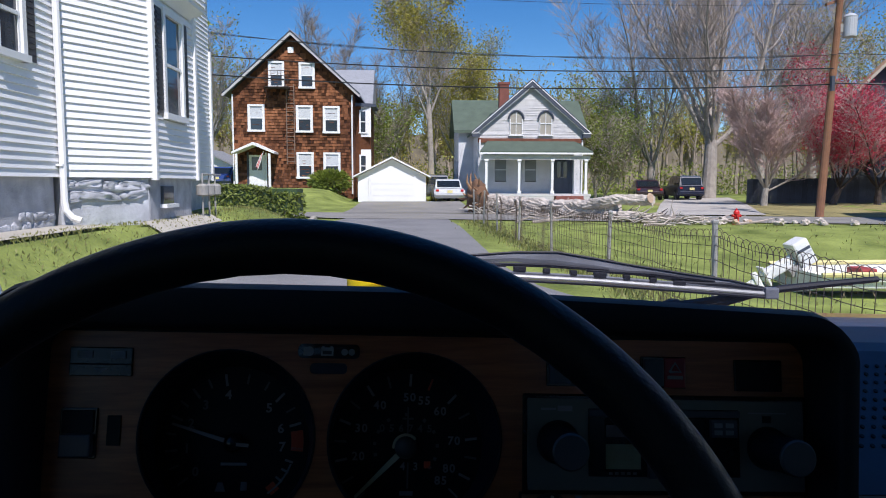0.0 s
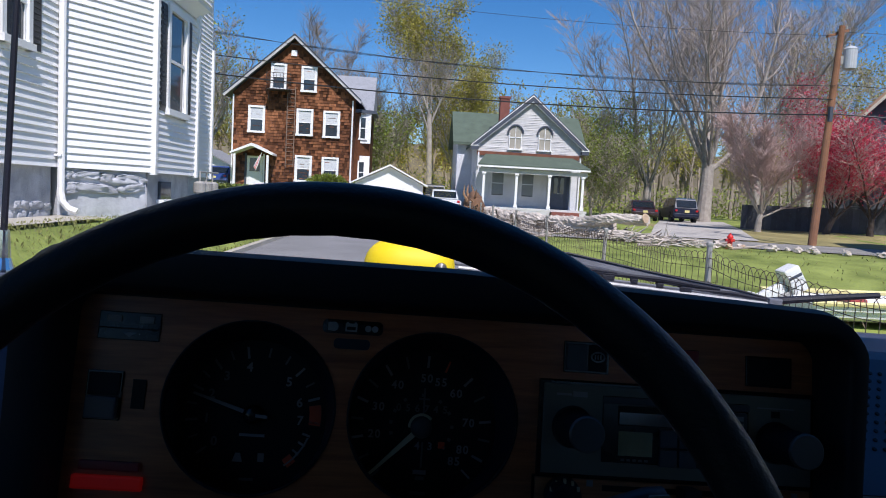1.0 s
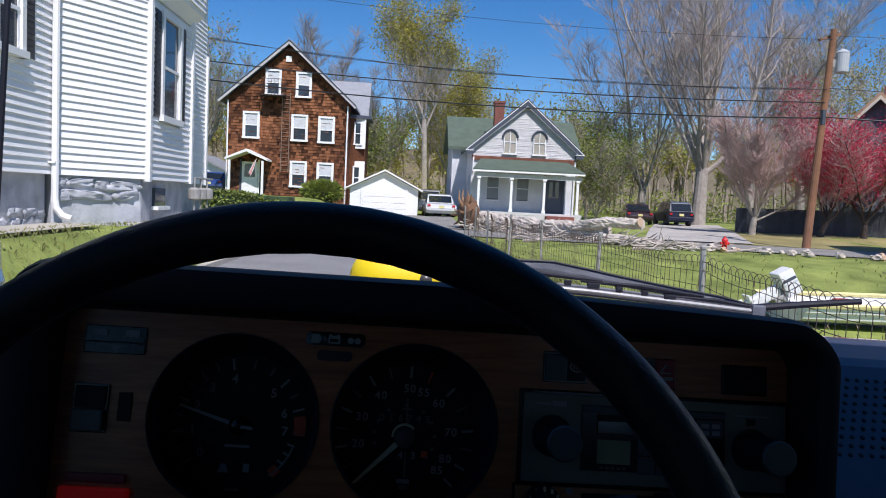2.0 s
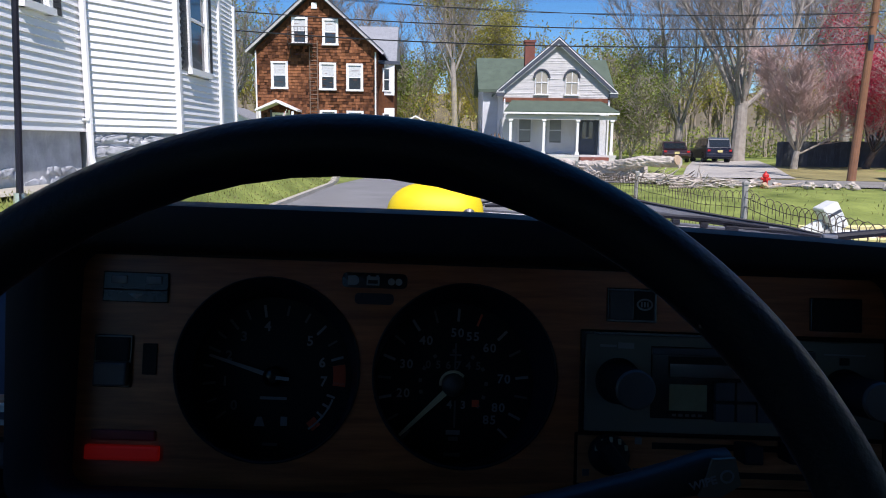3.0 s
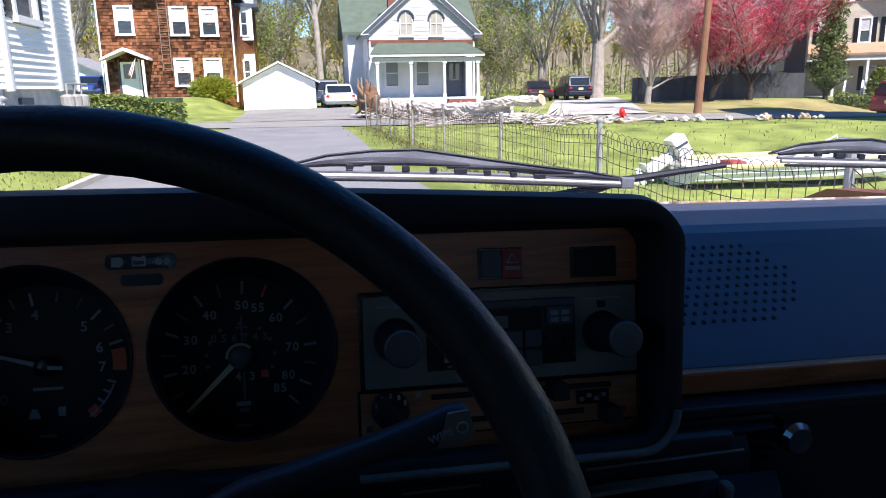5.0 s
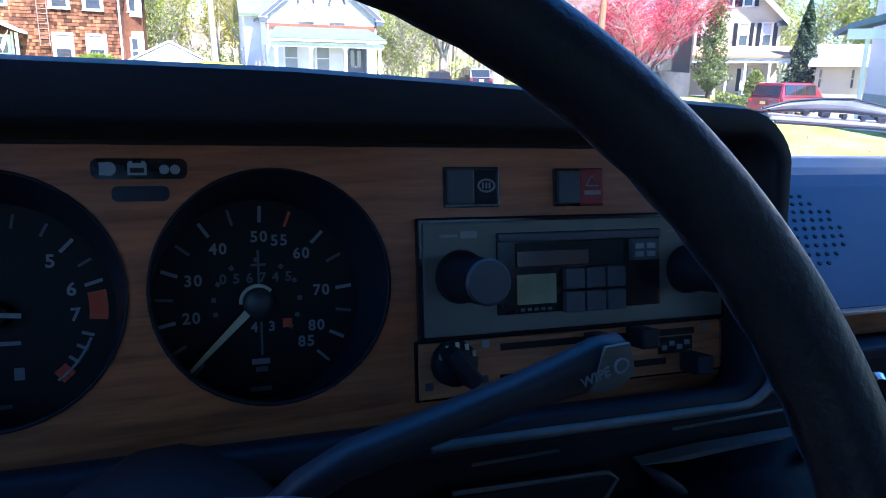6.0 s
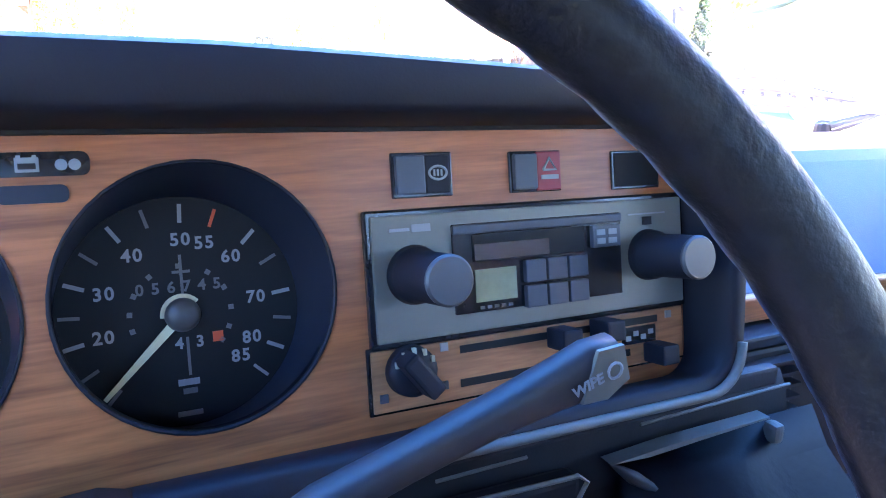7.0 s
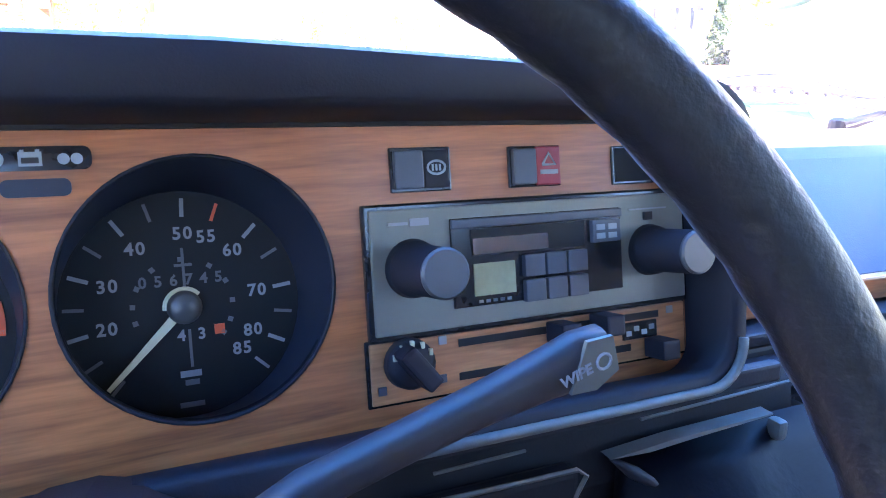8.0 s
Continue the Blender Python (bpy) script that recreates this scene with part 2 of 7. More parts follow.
def lathe(bm, profile, n=24, m=None):
    """Turns a profile of (radius, height) round z."""
    rings = [[bm.verts.new((r * math.cos(2 * math.pi * k / n), r * math.sin(2 * math.pi * k / n), z)) for k in range(n)] for r, z in profile]
    vs = [v for r in rings for v in r]
    fs = []
    for a, b in zip(rings, rings[1:]):
        for k in range(n):
            fs.append(bm.faces.new((a[k], a[(k + 1) % n], b[(k + 1) % n], b[k])))
    fs += [bm.faces.new(rings[0][::-1]), bm.faces.new(rings[-1])]
    if m is not None:
        bmesh.ops.transform(bm, matrix=m, verts=vs)
    bmesh.ops.recalc_face_normals(bm, faces=fs)
    return bm


def blades(name, places, size, material, parent=None, seed=1, upright=0.0, long=1.6):
    """Many small leaf-shaped faces, two triangles each, round the places given."""
    rng = np.random.default_rng(seed)
    p = np.asarray(places, float)
    n = len(p)
    u = rng.normal(size=(n, 3))
    u[:, 2] = u[:, 2] * (1 - upright) + upright * 3
    u /= np.linalg.norm(u, axis=1, keepdims=True)
    w = np.cross(u, rng.normal(size=(n, 3)))
    w /= np.linalg.norm(w, axis=1, keepdims=True) + 1e-9
    s = size * rng.uniform(0.55, 1.4, (n, 1))
    o = np.array(ORIGIN[parent.name]) if parent else np.zeros(3)
    v = np.stack([p - u * s * long, p + w * s * 0.6, p + u * s * long, p - w * s * 0.6], 1).reshape(-1, 3) - o
    me = bpy.data.meshes.new(name)
    me.vertices.add(4 * n)
    me.loops.add(4 * n)
    me.polygons.add(n)
    me.vertices.foreach_set("co", v.ravel())
    me.loops.foreach_set("vertex_index", np.arange(4 * n, dtype=np.int32))
    me.polygons.foreach_set("loop_start", np.arange(0, 4 * n, 4, dtype=np.int32))
    me.update(calc_edges=True)
    me.materials.append(material)
    ob = new(name, me)
    if parent:
        ob.parent = parent
    ORIGIN[ob.name] = Vector(o)
    return ob


def smooth01(a, b, x):
    t = min(1, max(0, (x - a) / (b - a)))
    return t * t * (3 - 2 * t)


def ground_z(x, y):
    """The lie of the land: a lawn that climbs to the white house, a dip in the yard, a rise beyond the street."""
    north = smooth01(30.5, 40, y + 0.2 * x)
    z = 0.62 * smooth01(-3.05, -4.15, x) * (1 - smooth01(17, 23.5, y))
    z += 0.3 * smooth01(-3.3, -6, x) * smooth01(15, 22, y) * (1 - smooth01(24, 26.5, y))
    z += -0.14 * smooth01(1.5, 3.2, x) * (1 - smooth01(17, 22, y + 0.2 * x))
    z += north * (0.95 * smooth01(-3.4, -5.5, x) + 0.18 * smooth01(-5.5, -3.4, x) + 0.2 * smooth01(2, 4, x) * (1 - smooth01(10, 14, x)))
    z -= 0.44 * smooth01(3.2, 6.5, x) * (1 - smooth01(15, 20.5, y + 0.2 * x))
    z += 0.20 * smooth01(14, 30, x) * smooth01(26, 34, y) * (1 - smooth01(27, 31, x))
    z -= 0.70 * smooth01(20, 28, x) * (1 - smooth01(31, 35, y))
    return z


def sheet(name, xs, ys, lift, material, warp=None):
    """A ground sheet over a grid that follows the land."""
    bm = bmesh.new()
    rows = []
    for y in ys:
        row = []
        for x in xs:
            q = warp(x, y) if warp else (x, y)
            row.append(bm.verts.new((q[0], q[1], ground_z(*q) + lift)))
        rows.append(row)
    for a, b in zip(rows, rows[1:]):
        for k in range(len(xs) - 1):
            bm.faces.new((a[k], a[k + 1], b[k + 1], b[k]))
    return part(name, bm, material, smooth=True)


# ---- ground, lane and street ----
gx = [-600, -200, -90, -50] + [-40 + 1.0 * k for k in range(36)] + [-4 + 0.4 * k for k in range(20)] + [4 + 1.0 * k for k in range(42)] + [60, 100, 250, 600]
gy = [-600, -150, -60, -25] + [-12 + 1.0 * k for k in range(80)] + [80, 110, 250, 600]
tagged(sheet("ground", gx, gy, 0.0, GRASS), "mown spring lawn, bright green with dry patches", "ground", kind="structure")
lane_y = [-40 + 2.0 * k for k in range(33)] + [24.6]
tagged(sheet("road", [-2.9 + 0.425 * k for k in range(11)], lane_y, 0.03, ASPHALT, lambda x, y: (x + smooth01(19, 25, y) * (0.54 - 0.72 * (x + 2.9) / 4.25) + 1.6 * smooth01(9, 4, y) * max(0.0, x) / 1.35, y)),
       "dark asphalt side lane in front of the car", "road", kind="structure")
STREET = lambda x, y: (x, y - 0.2 * x)
tagged(sheet("road_street", [-60 + 3.0 * k for k in range(45)], [23.9, 25.3, 26.9, 28.6], 0.038, PALE_ROAD, STREET), "pale worn asphalt cross street", "road", kind="structure")
tagged(sheet("driveway", [-2.9, -1.4, 0.1, 2.6], [28.6, 30, 32, 34, 36, 38, 39.8], 0.05, PALE_ROAD), "pale asphalt driveway to the garage", "driveway", kind="structure")
tagged(sheet("driveway_east", [0.0, 1.5, 3.0, 4.5], [27.0, 29, 32, 35, 38, 41, 44, 48], 0.05, GRAVEL, lambda x, y: (x + 9.5 + (y - 27) * 0.38, y)), "pale gravel driveway beside the porch house", "driveway", kind="structure")
tagged(sheet("lawn_east", [12 + 2.0 * k for k in range(20)], [29.5, 31, 33, 35, 37, 39, 42], 0.012, DRYGRASS, STREET), "thin dry lawn with bare patches under the trees", "lawn", kind="structure")

bm = bmesh.new()
for k in range(22):
    y = 4.0 + k * 0.95
    x = -2.96 - 0.5 * smooth01(19, 25, y)
    box(bm, (x, y, ground_z(x, y) + 0.05), (0.12, 0.94, 0.12))
tagged(part("kerb", bm, CONCRETE), "pale concrete kerb along the lane", "kerb", kind="structure")


# ---- white clapboard house beside the lane ----
def boards(wall, p0, p1, z0, z1, pitch, lip, material, holes=()):
    """Lapped boards between two plan points, each one a piece; holes are (from, to, z from, z to) along the run."""
    a, b = Vector((*p0, 0)), Vector((*p1, 0))
    run = (b - a).length
    d = (b - a).normalized()
    out = Vector((d.y, -d.x, 0))
    cache = {}
    for k in range(int((z1 - z0) / pitch + 0.5)):
        z = z0 + k * pitch
        spans = [(0.0, run)]
        for h0, h1, y0, y1 in holes:
            if z + pitch > y0 + 0.03 and z < y1 - 0.03:
                spans = [s for u, v in spans for s in ((u, min(v, h0)), (max(u, h1), v)) if s[1] - s[0] > 0.02]
        for u, v in spans:
            key = (round(u, 3), round(v, 3))
            if key not in cache:
                bm = bmesh.new()
                prism(bm, [(0.0, 0.0), (0.0, pitch + 0.012), (0.004, pitch + 0.012), (lip, 0.004), (lip - 0.003, 0.0)], 0, 0.0, v - u)
                me = bpy.data.meshes.new("board")
                bm.to_mesh(me)
                bm.free()
                me.materials.append(material)
                cache[key] = me
            ob = new("board", cache[key])
            q = a + d * u + Vector((0, 0, z))
            ob.matrix_world = Matrix(((d.x, out.x, 0, q.x - ORIGIN[wall.name].x), (d.y, out.y, 0, q.y - ORIGIN[wall.name].y), (0, 0, 1, q.z - ORIGIN[wall.name].z), (0, 0, 0, 1)))
            ob.parent = wall


def plate(p0, p1, z0, z1, thick, inward=True):
    """A wall slab between two plan points, its outer face on the line."""
    a, b = Vector((*p0, 0)), Vector((*p1, 0))
    d = (b - a).normalized()
    n = Vector((d.y, -d.x, 0)) * (-thick if inward else thick)
    bm = bmesh.new()
    lo = [a, b, b + n, a + n]
    v = [bm.verts.new((q.x, q.y, z)) for z in (z0, z1) for q in lo]
    for f in ((0, 1, 2, 3), (4, 5, 6, 7), (0, 1, 5, 4), (1, 2, 6, 5), (2, 3, 7, 6), (3, 0, 4, 7)):
        bm.faces.new([v[i] for i in f])
    bmesh.ops.recalc_face_normals(bm, faces=bm.faces)
    return bm


def sash_window(house, m, w, h, trim=0.09, shutters=0.0, blind=0.45, double=True, sill=True, frame_mat=None, depth=0.05, blind_mat=None):
    """A sash window in its own plane: x along, z up from the sill, y out of the wall towards -y; m puts it on the wall."""
    fm = frame_mat or WHITE
    win = part("window", boxed((0, -0.004, h / 2), (w, 0.008, h), m), PANE, house)
    for x in (-w / 2 - trim / 2, w / 2 + trim / 2):
        part("window_frame", boxed((x, -depth / 2, h / 2), (trim, depth, h + 2 * trim), m), fm, win)
    part("window_frame", boxed((0, -depth / 2, h + trim / 2), (w, depth, trim), m), fm, win)
    if sill:
        part("window_sill", boxed((0, -depth * 0.8, -trim / 2), (w + 2.4 * trim, depth * 1.6, trim), m), fm, win)
    part("sash_rail", boxed((0, -0.018, h * 0.5), (w, 0.03, 0.05), m), fm, win)
    if double:
        part("sash_stile", boxed((-w / 2 + 0.02, -0.014, h / 2), (0.04, 0.02, h), m), fm, win)
        part("sash_stile", boxed((w / 2 - 0.02, -0.014, h / 2), (0.04, 0.02, h), m), fm, win)
    if blind:
        part("blind", boxed((0, -0.0095, h * (1 - blind / 2) - 0.01), (w - 0.09, 0.003, h * blind - 0.04), m), blind_mat or BLIND, win)
    for s in ((-1, 1) if shutters else ()):
        x0 = s * (w / 2 + trim + shutters / 2)
        bm = boxed((x0, -0.012, h / 2), (shutters, 0.024, h + 0.1), m)
        for k in range(int(h / 0.075)):
            box(bm, (x0, -0.03, 0.06 + k * 0.075), (shutters * 0.8, 0.016, 0.042), m)
        part("shutter", bm, BLACKWOOD, win)
    return win


def face(x, y, z, turn):
    """The pose of a window on a wall whose outer side looks along turn (0: towards -y), in degrees."""
    return pose(x, y, z, 0, 0, turn)


WX = -4.97
BAY = [(WX, 9.75), (-4.11, 11.0), (-4.11, 13.15), (WX, 14.3)]
wh = thing("house", (-8, 9, 0.5), "white clapboard house on a rough stone foundation with black shutters", "house")
wall_s = part("wall", plate((-14, 4.95), (WX - 0.02, 4.95), 1.33, 7.4, 0.2), WHITE, wh)
boards(wall_s, (-14, 4.93), (WX, 4.93), 1.33, 7.4, 0.105, 0.033, SIDING)
wall_e = part("wall", plate((WX - 0.02, 5.16), (WX - 0.02, 9.75), 1.33, 7.4, 0.2), WHITE, wh)
SIDE_WINDOWS = ((6.78, 0.62, 2.86), (8.62, 0.50, 2.86))
boards(wall_e, (WX, 4.97), (WX, 9.75), 1.33, 7.4, 0.105, 0.033, SIDING, [(c - 4.97 - w / 2 - 0.02, c - 4.97 + w / 2 + 0.02, 2.84, 3.88) for c, w, z in SIDE_WINDOWS])
wall_b = part("wall", plate((WX + 0.02, 9.78), (-4.13, 11.0), 1.33, 4.35, 0.15), WHITE, wh)
boards(wall_b, BAY[0], BAY[1], 1.33, 4.2, 0.105, 0.033, SIDING)
wall_c = part("wall", plate((-4.13, 11.0), (-4.13, 13.13), 1.33, 4.35, 0.15), WHITE, wh)
boards(wall_c, BAY[1], BAY[2], 1.33, 4.2, 0.105, 0.033, SIDING, [(0.42, 1.52, 2.33, 4.0)])
part("wall", plate((-4.13, 13.13), (WX, 14.28), 1.33, 4.35, 0.15), WHITE, wh)
wall_f = part("wall", plate((WX - 0.02, 14.3), (WX - 0.02, 17.2), 1.33, 7.4, 0.2), WHITE, wh)
boards(wall_f, (WX, 14.3), (WX, 17.2), 1.33, 7.4, 0.105, 0.033, SIDING)
# the upper storey of the bay, wider, with a flared skirt under it
UP = [(WX - 0.0, 9.45), (-3.93, 10.85), (-3.93, 13.35), (WX, 14.6)]
for (a, b), (c, d) in zip(zip(BAY, BAY[1:]), zip(UP, UP[1:])):
    bm = bmesh.new()
    v = [bm.verts.new(q) for q in ((*a, 4.22), (*b, 4.22), (*d, 4.42), (*c, 4.42), (*c, 4.50), (*d, 4.50))]
    bm.faces.new((v[0], v[1], v[2], v[3]))
    bm.faces.new((v[3], v[2], v[5], v[4]))
    part("skirt", bm, WHITE, wh)
    up = part("wall", plate(Vector(c) * 1.0, Vector(d) * 1.0, 4.5, 7.4, 0.15), WHITE, wh)
    boards(up, c, d, 4.5, 7.4, 0.105, 0.033, SIDING)
for x, y in ((WX + 0.02, 4.93), (-4.09, 11.0), (-4.09, 13.15), (WX + 0.03, 17.2)):
    part("corner_board", boxed((x, y, 2.85), (0.10, 0.10, 3.1)), WHITE, wh)
part("corner_board", boxed((WX + 0.02, 4.93, 5.9), (0.10, 0.10, 3.0)), WHITE, wh)
part("roof", prism(bmesh.new(), [(-14.3, 7.4), (-4.5, 7.4), (-4.5, 7.55), (-9.4, 11.3), (-14.3, 7.55)], 1, 4.5, 17.6), ROOFGREY, wh)
part("wall", boxed((-9.6, 17.3, 4.4), (9.2, 0.2, 6.0)), WHITE, wh)
part("wall", boxed((-14.1, 11.1, 4.4), (0.2, 12.2, 6.0)), WHITE, wh)
for c, w, z in SIDE_WINDOWS:
    sash_window(wh, face(WX + 0.012, c, z, 90), w, 1.0, 0.09, 0.27, 0.0, depth=0.06)
bm = bmesh.new()
for k in range(7):
    tube(bm, [(WX + 0.02, 6.58 + 0.05 * k, 3.82), (WX + 0.025 + 0.012 * (k % 2), 6.58 + 0.045 * k, 3.3), (WX + 0.02, 6.56 + 0.035 * k, 2.88)], 0.018, 6)
part("curtain", bm, BLIND, wh, "pale gathered curtain")
sash_window(wh, face(-4.11 + 0.012, 11.97, 2.4, 90), 0.82, 1.6, 0.10, 0.26, 0.0, depth=0.06)
# rough stone foundation, stone by stone
def stones(name_parent, p0, p1, z0, z1, seed, size=0.34, keep=0.8, proud=0.05):
    rng = random.Random(seed)
    a, b = Vector((*p0, 0)), Vector((*p1, 0))
    d, run = (b - a).normalized(), (b - a).length
    n = Vector((d.y, -d.x, 0))
    m = Matrix(((d.x, n.x, 0, 0), (d.y, n.y, 0, 0), (0, 0, 1, 0), (0, 0, 0, 1)))
    z = z0
    while z < z1 - 0.06:
        h = min(rng.uniform(0.12, 0.30), z1 - z)
        u = -rng.uniform(0, 0.15)
        while u < run - 0.08:
            w = rng.uniform(0.45, 1.5) * size
            u += w
            if rng.random() > keep:
                continue
            bm = bmesh.new()
            bmesh.ops.create_icosphere(bm, subdivisions=3, radius=0.5)
            off = Vector((seed + u * 3, z * 7, u))
            for vtx in bm.verts:
                q = vtx.co
                q = Vector([math.copysign(abs(t * 2) ** 0.6 / 2, t) for t in q])
                k = 1 + 0.38 * noise.noise(q * 2.2 + off) + 0.16 * noise.noise(q * 6 + off)
                vtx.co = Vector((q.x * w * k, q.y * proud * 2 * (1 + 0.9 * noise.noise(q * 4 + off)), q.z * h * k))
            bmesh.ops.transform(bm, matrix=m @ pose(0, 0, 0, 0, rng.uniform(-9, 9), 0), verts=bm.verts)
            c = a + d * min(max(u - w / 2, w / 2), run - w / 2) + Vector((0, 0, z + h / 2 + rng.uniform(-0.03, 0.03))) - n * 0.012
            bmesh.ops.translate(bm, vec=c, verts=bm.verts)
            part("stone", bm, STONE, name_parent, smooth=True)
        z += h


found = part("foundation", plate((-14, 4.99), (WX - 0.05, 4.99), 0.3, 1.33, 0.3), STONE, wh, "grey painted rubble stone")
stones(found, (-9, 4.99), (WX - 0.05, 4.99), 0.5, 1.33, 3, 0.4, 0.95, 0.07)
found = part("foundation", plate((WX - 0.07, 5.3), (WX - 0.07, 9.72), 0.3, 1.33, 0.3), STONE, wh, "grey painted rubble stone")
stones(found, (WX - 0.07, 5.1), (WX - 0.07, 9.72), 0.5, 1.05, 5, 0.26, 0.55, 0.04)
found = part("foundation", plate((WX - 0.02, 9.8), (-4.19, 10.98), 0.3, 1.33, 0.3), STONE, wh, "grey painted rubble stone")
stones(found, (WX - 0.02, 9.8), (-4.19, 10.98), 0.98, 1.30, 8, 0.5, 0.95, 0.07)
found = part("foundation", plate((-4.19, 11.02), (-4.19, 13.1), 0.3, 1.33, 0.3), STONE, wh, "grey painted rubble stone")
found = part("foundation", plate((WX - 0.05, 14.3), (WX - 0.05, 17.2), 0.3, 1.33, 0.3), STONE, wh, "grey painted rubble stone")
part("cellar_window", boxed((WX - 0.05, 6.75, 1.02), (0.06, 0.62, 0.34)), PANE, wh, "dark cellar window in a stone frame")
part("cellar_sill", boxed((WX - 0.02, 6.75, 0.82), (0.14, 0.80, 0.07)), STONE, wh)
part("cellar_window", boxed((-4.17, 11.75, 1.05), (0.06, 0.5, 0.3)), PANE, wh)
part("cellar_sill", boxed((-4.13, 11.75, 0.87), (0.12, 0.6, 0.06)), WHITE, wh)
part("flood_lamp", lathe(bmesh.new(), [(0.03, 0), (0.075, 0.12), (0.075, 0.13)], 14, pose(WX + 0.02, 6.7, 1.27, 120, 0, 60)), WHITE, wh, "white twin flood lamp")
part("flood_lamp", lathe(bmesh.new(), [(0.03, 0), (0.07, 0.12), (0.07, 0.13)], 14, pose(WX + 0.02, 6.85, 1.27, 120, 0, 110)), WHITE, wh)
tagged(sheet("apron", [-4.98, -4.75, -4.5, -4.28], [4.6, 6, 7.4, 8.8, 9.9], 0.035, CONCRETE), "pale concrete strip along the foundation", "paving", kind="structure")
tagged(sheet("apron", [-4.2, -4.0, -3.8], [10.4, 11.5, 12.6, 13.8], 0.035, CONCRETE), "pale concrete strip along the foundation", "paving", kind="structure")
for x, y in ((WX + 0.07, 5.22), (WX + 0.09, 9.68)):
    g = thing("downspout", (x, y, 0.65), "white metal downspout on the house corner", "downspout", "downspouts")
    part("pipe", bar([(x, y, 7.3), (x, y, 0.95)], 0.048, 8), WHITE, g)
    part("elbow", bar([(x, y, 0.98), (x + 0.02, y, 0.86), (x + 0.09, y + 0.03, 0.76), (x + 0.2, y + 0.05, 0.72)], 0.05, 8), WHITE, g)
    part("bracket", boxed((x - 0.02, y, 1.5), (0.1, 0.14, 0.03)), WHITE, g)
g = thing("flowerpot", (WX + 0.38, 5.3, 0.6), "brown clay splash block under the downspout", "pot")
part("pot", lathe(bmesh.new(), [(0.09, 0), (0.13, 0.13), (0.14, 0.15), (0.11, 0.15)], 16, pose(WX + 0.38, 5.3, 0.605)), BRICK, g)
g = thing("gas_meter", (-4.02, 13.5, 0.62), "grey gas meters with pipes against the foundation", "gas meter")
for k in range(3):
    y = 13.2 + 0.42 * k
    part("meter_body", lathe(bmesh.new(), [(0.07, 0), (0.12, 0.03), (0.12, 0.2), (0.07, 0.24)], 14, pose(-4.0, y, 1.0)), GALV, g)
    part("pipe", bar([(-4.0, y, 0.6), (-4.0, y, 1.02)], 0.02, 6), GALV, g)
    part("pipe", bar([(-4.0, y, 1.24), (-4.0, y, 1.42), (-4.0, y + 0.4, 1.42)], 0.018, 6), GALV, g)


# ---- brown shingle house ----
def shingle_wall(name, parent, w, z0, height_at, material, m, holes=(), pitch=0.18, wide=0.2, seed=2, proud=0.03):
    """Courses of shingles of uneven width and tilt on a wall plane, joined, in the plane's own frame."""
    rng = random.Random(seed)
    vs, fs = [], []
    z = z0
    while z < height_at(None):
        x = -w / 2 - rng.uniform(0, wide)
        while x < w / 2:
            s = wide * rng.uniform(0.6, 1.4)
            a, b = max(x, -w / 2), min(x + s - 0.012, w / 2)
            x += s
            while b - a > 0.03 and z + pitch > height_at(a):
                a += 0.05
            while b - a > 0.03 and z + pitch > height_at(b):
                b -= 0.05
            if b - a < 0.03:
                continue
            if any(h[0] < (a + b) / 2 < h[1] and h[2] < z + pitch / 2 < h[3] for h in holes):
                continue
            p = proud * rng.uniform(0.6, 1.5)
            lo = z + rng.uniform(-0.012, 0.012)
            k = len(vs)
            vs += [m @ Vector(q) for q in ((a, -p, lo), (b, -p, lo), (b, -0.002, z + pitch), (a, -0.002, z + pitch), (a, 0, lo), (b, 0, lo))]
            fs += [(k, k + 1, k + 2, k + 3), (k + 4, k + 5, k + 1, k)]
        z += pitch
    me = bpy.data.meshes.new(name)
    o = ORIGIN[parent.name]
    me.from_pydata([tuple(v - o) for v in vs], [], fs)
    me.materials.append(material)
    ob = new(name, me)
    ob.parent = parent
    ORIGIN[ob.name] = o
    return tagged(ob, kind="stuff")


BY, BX0, BX1, BZ = 43.5, -11.0, -3.68, 0.85
bc, bh = (BX0 + BX1) / 2, BX1 - BX0
br = thing("house", (bc, BY, BZ), "brown cedar shingle house of three storeys with white windows", "house")
body = [(BX0, 0.3), (BX1, 0.3), (BX1, 6.75), (bc, 10.0), (BX0, 6.75)]
bwall = part("wall", prism(bmesh.new(), body, 1, BY, BY + 11), SHINGLE, br)
gable = lambda x: 10.1 if x is None else 6.65 + (1 - abs(x) / (bh / 2)) * 3.2
shingle_wall("shingles", bwall, bh, 0.62, gable, SHINGLE, pose(bc, BY - 0.004, 0), seed=4)
for s in (-1, 1):
    x0, x1 = bc, bc + s * (bh / 2 + 0.45)
    z0, z1 = 10.18, 6.72 - 0.22
    bm = bmesh.new()
    v = [bm.verts.new(q) for q in ((x0, BY - 0.45, z0), (x1, BY - 0.45, z1), (x1, BY + 11.3, z1), (x0, BY + 11.3, z0))]
    f = bm.faces.new(v)
    r = bmesh.ops.extrude_face_region(bm, geom=[f])
    bmesh.ops.translate(bm, verts=[q for q in r["geom"] if isinstance(q, bmesh.types.BMVert)], vec=(0, 0, 0.14))
    bmesh.ops.recalc_face_normals(bm, faces=bm.faces)
    part("roof", bm, ROOFGREY, br)
    d = Vector((x1 - x0, 0, z1 - z0))
    part("bargeboard", bar([(x0, BY - 0.46, z0 - 0.02), (x1, BY - 0.46, z1 - 0.02)], 0.085, 4), OLDWHITE, br, "white rake board")
    part("roof_edge", bar([(x0, BY - 0.50, z0 + 0.11), (x1, BY - 0.50, z1 + 0.11)], 0.055, 4), TRIMGREY, br, "dark slate roof edge")
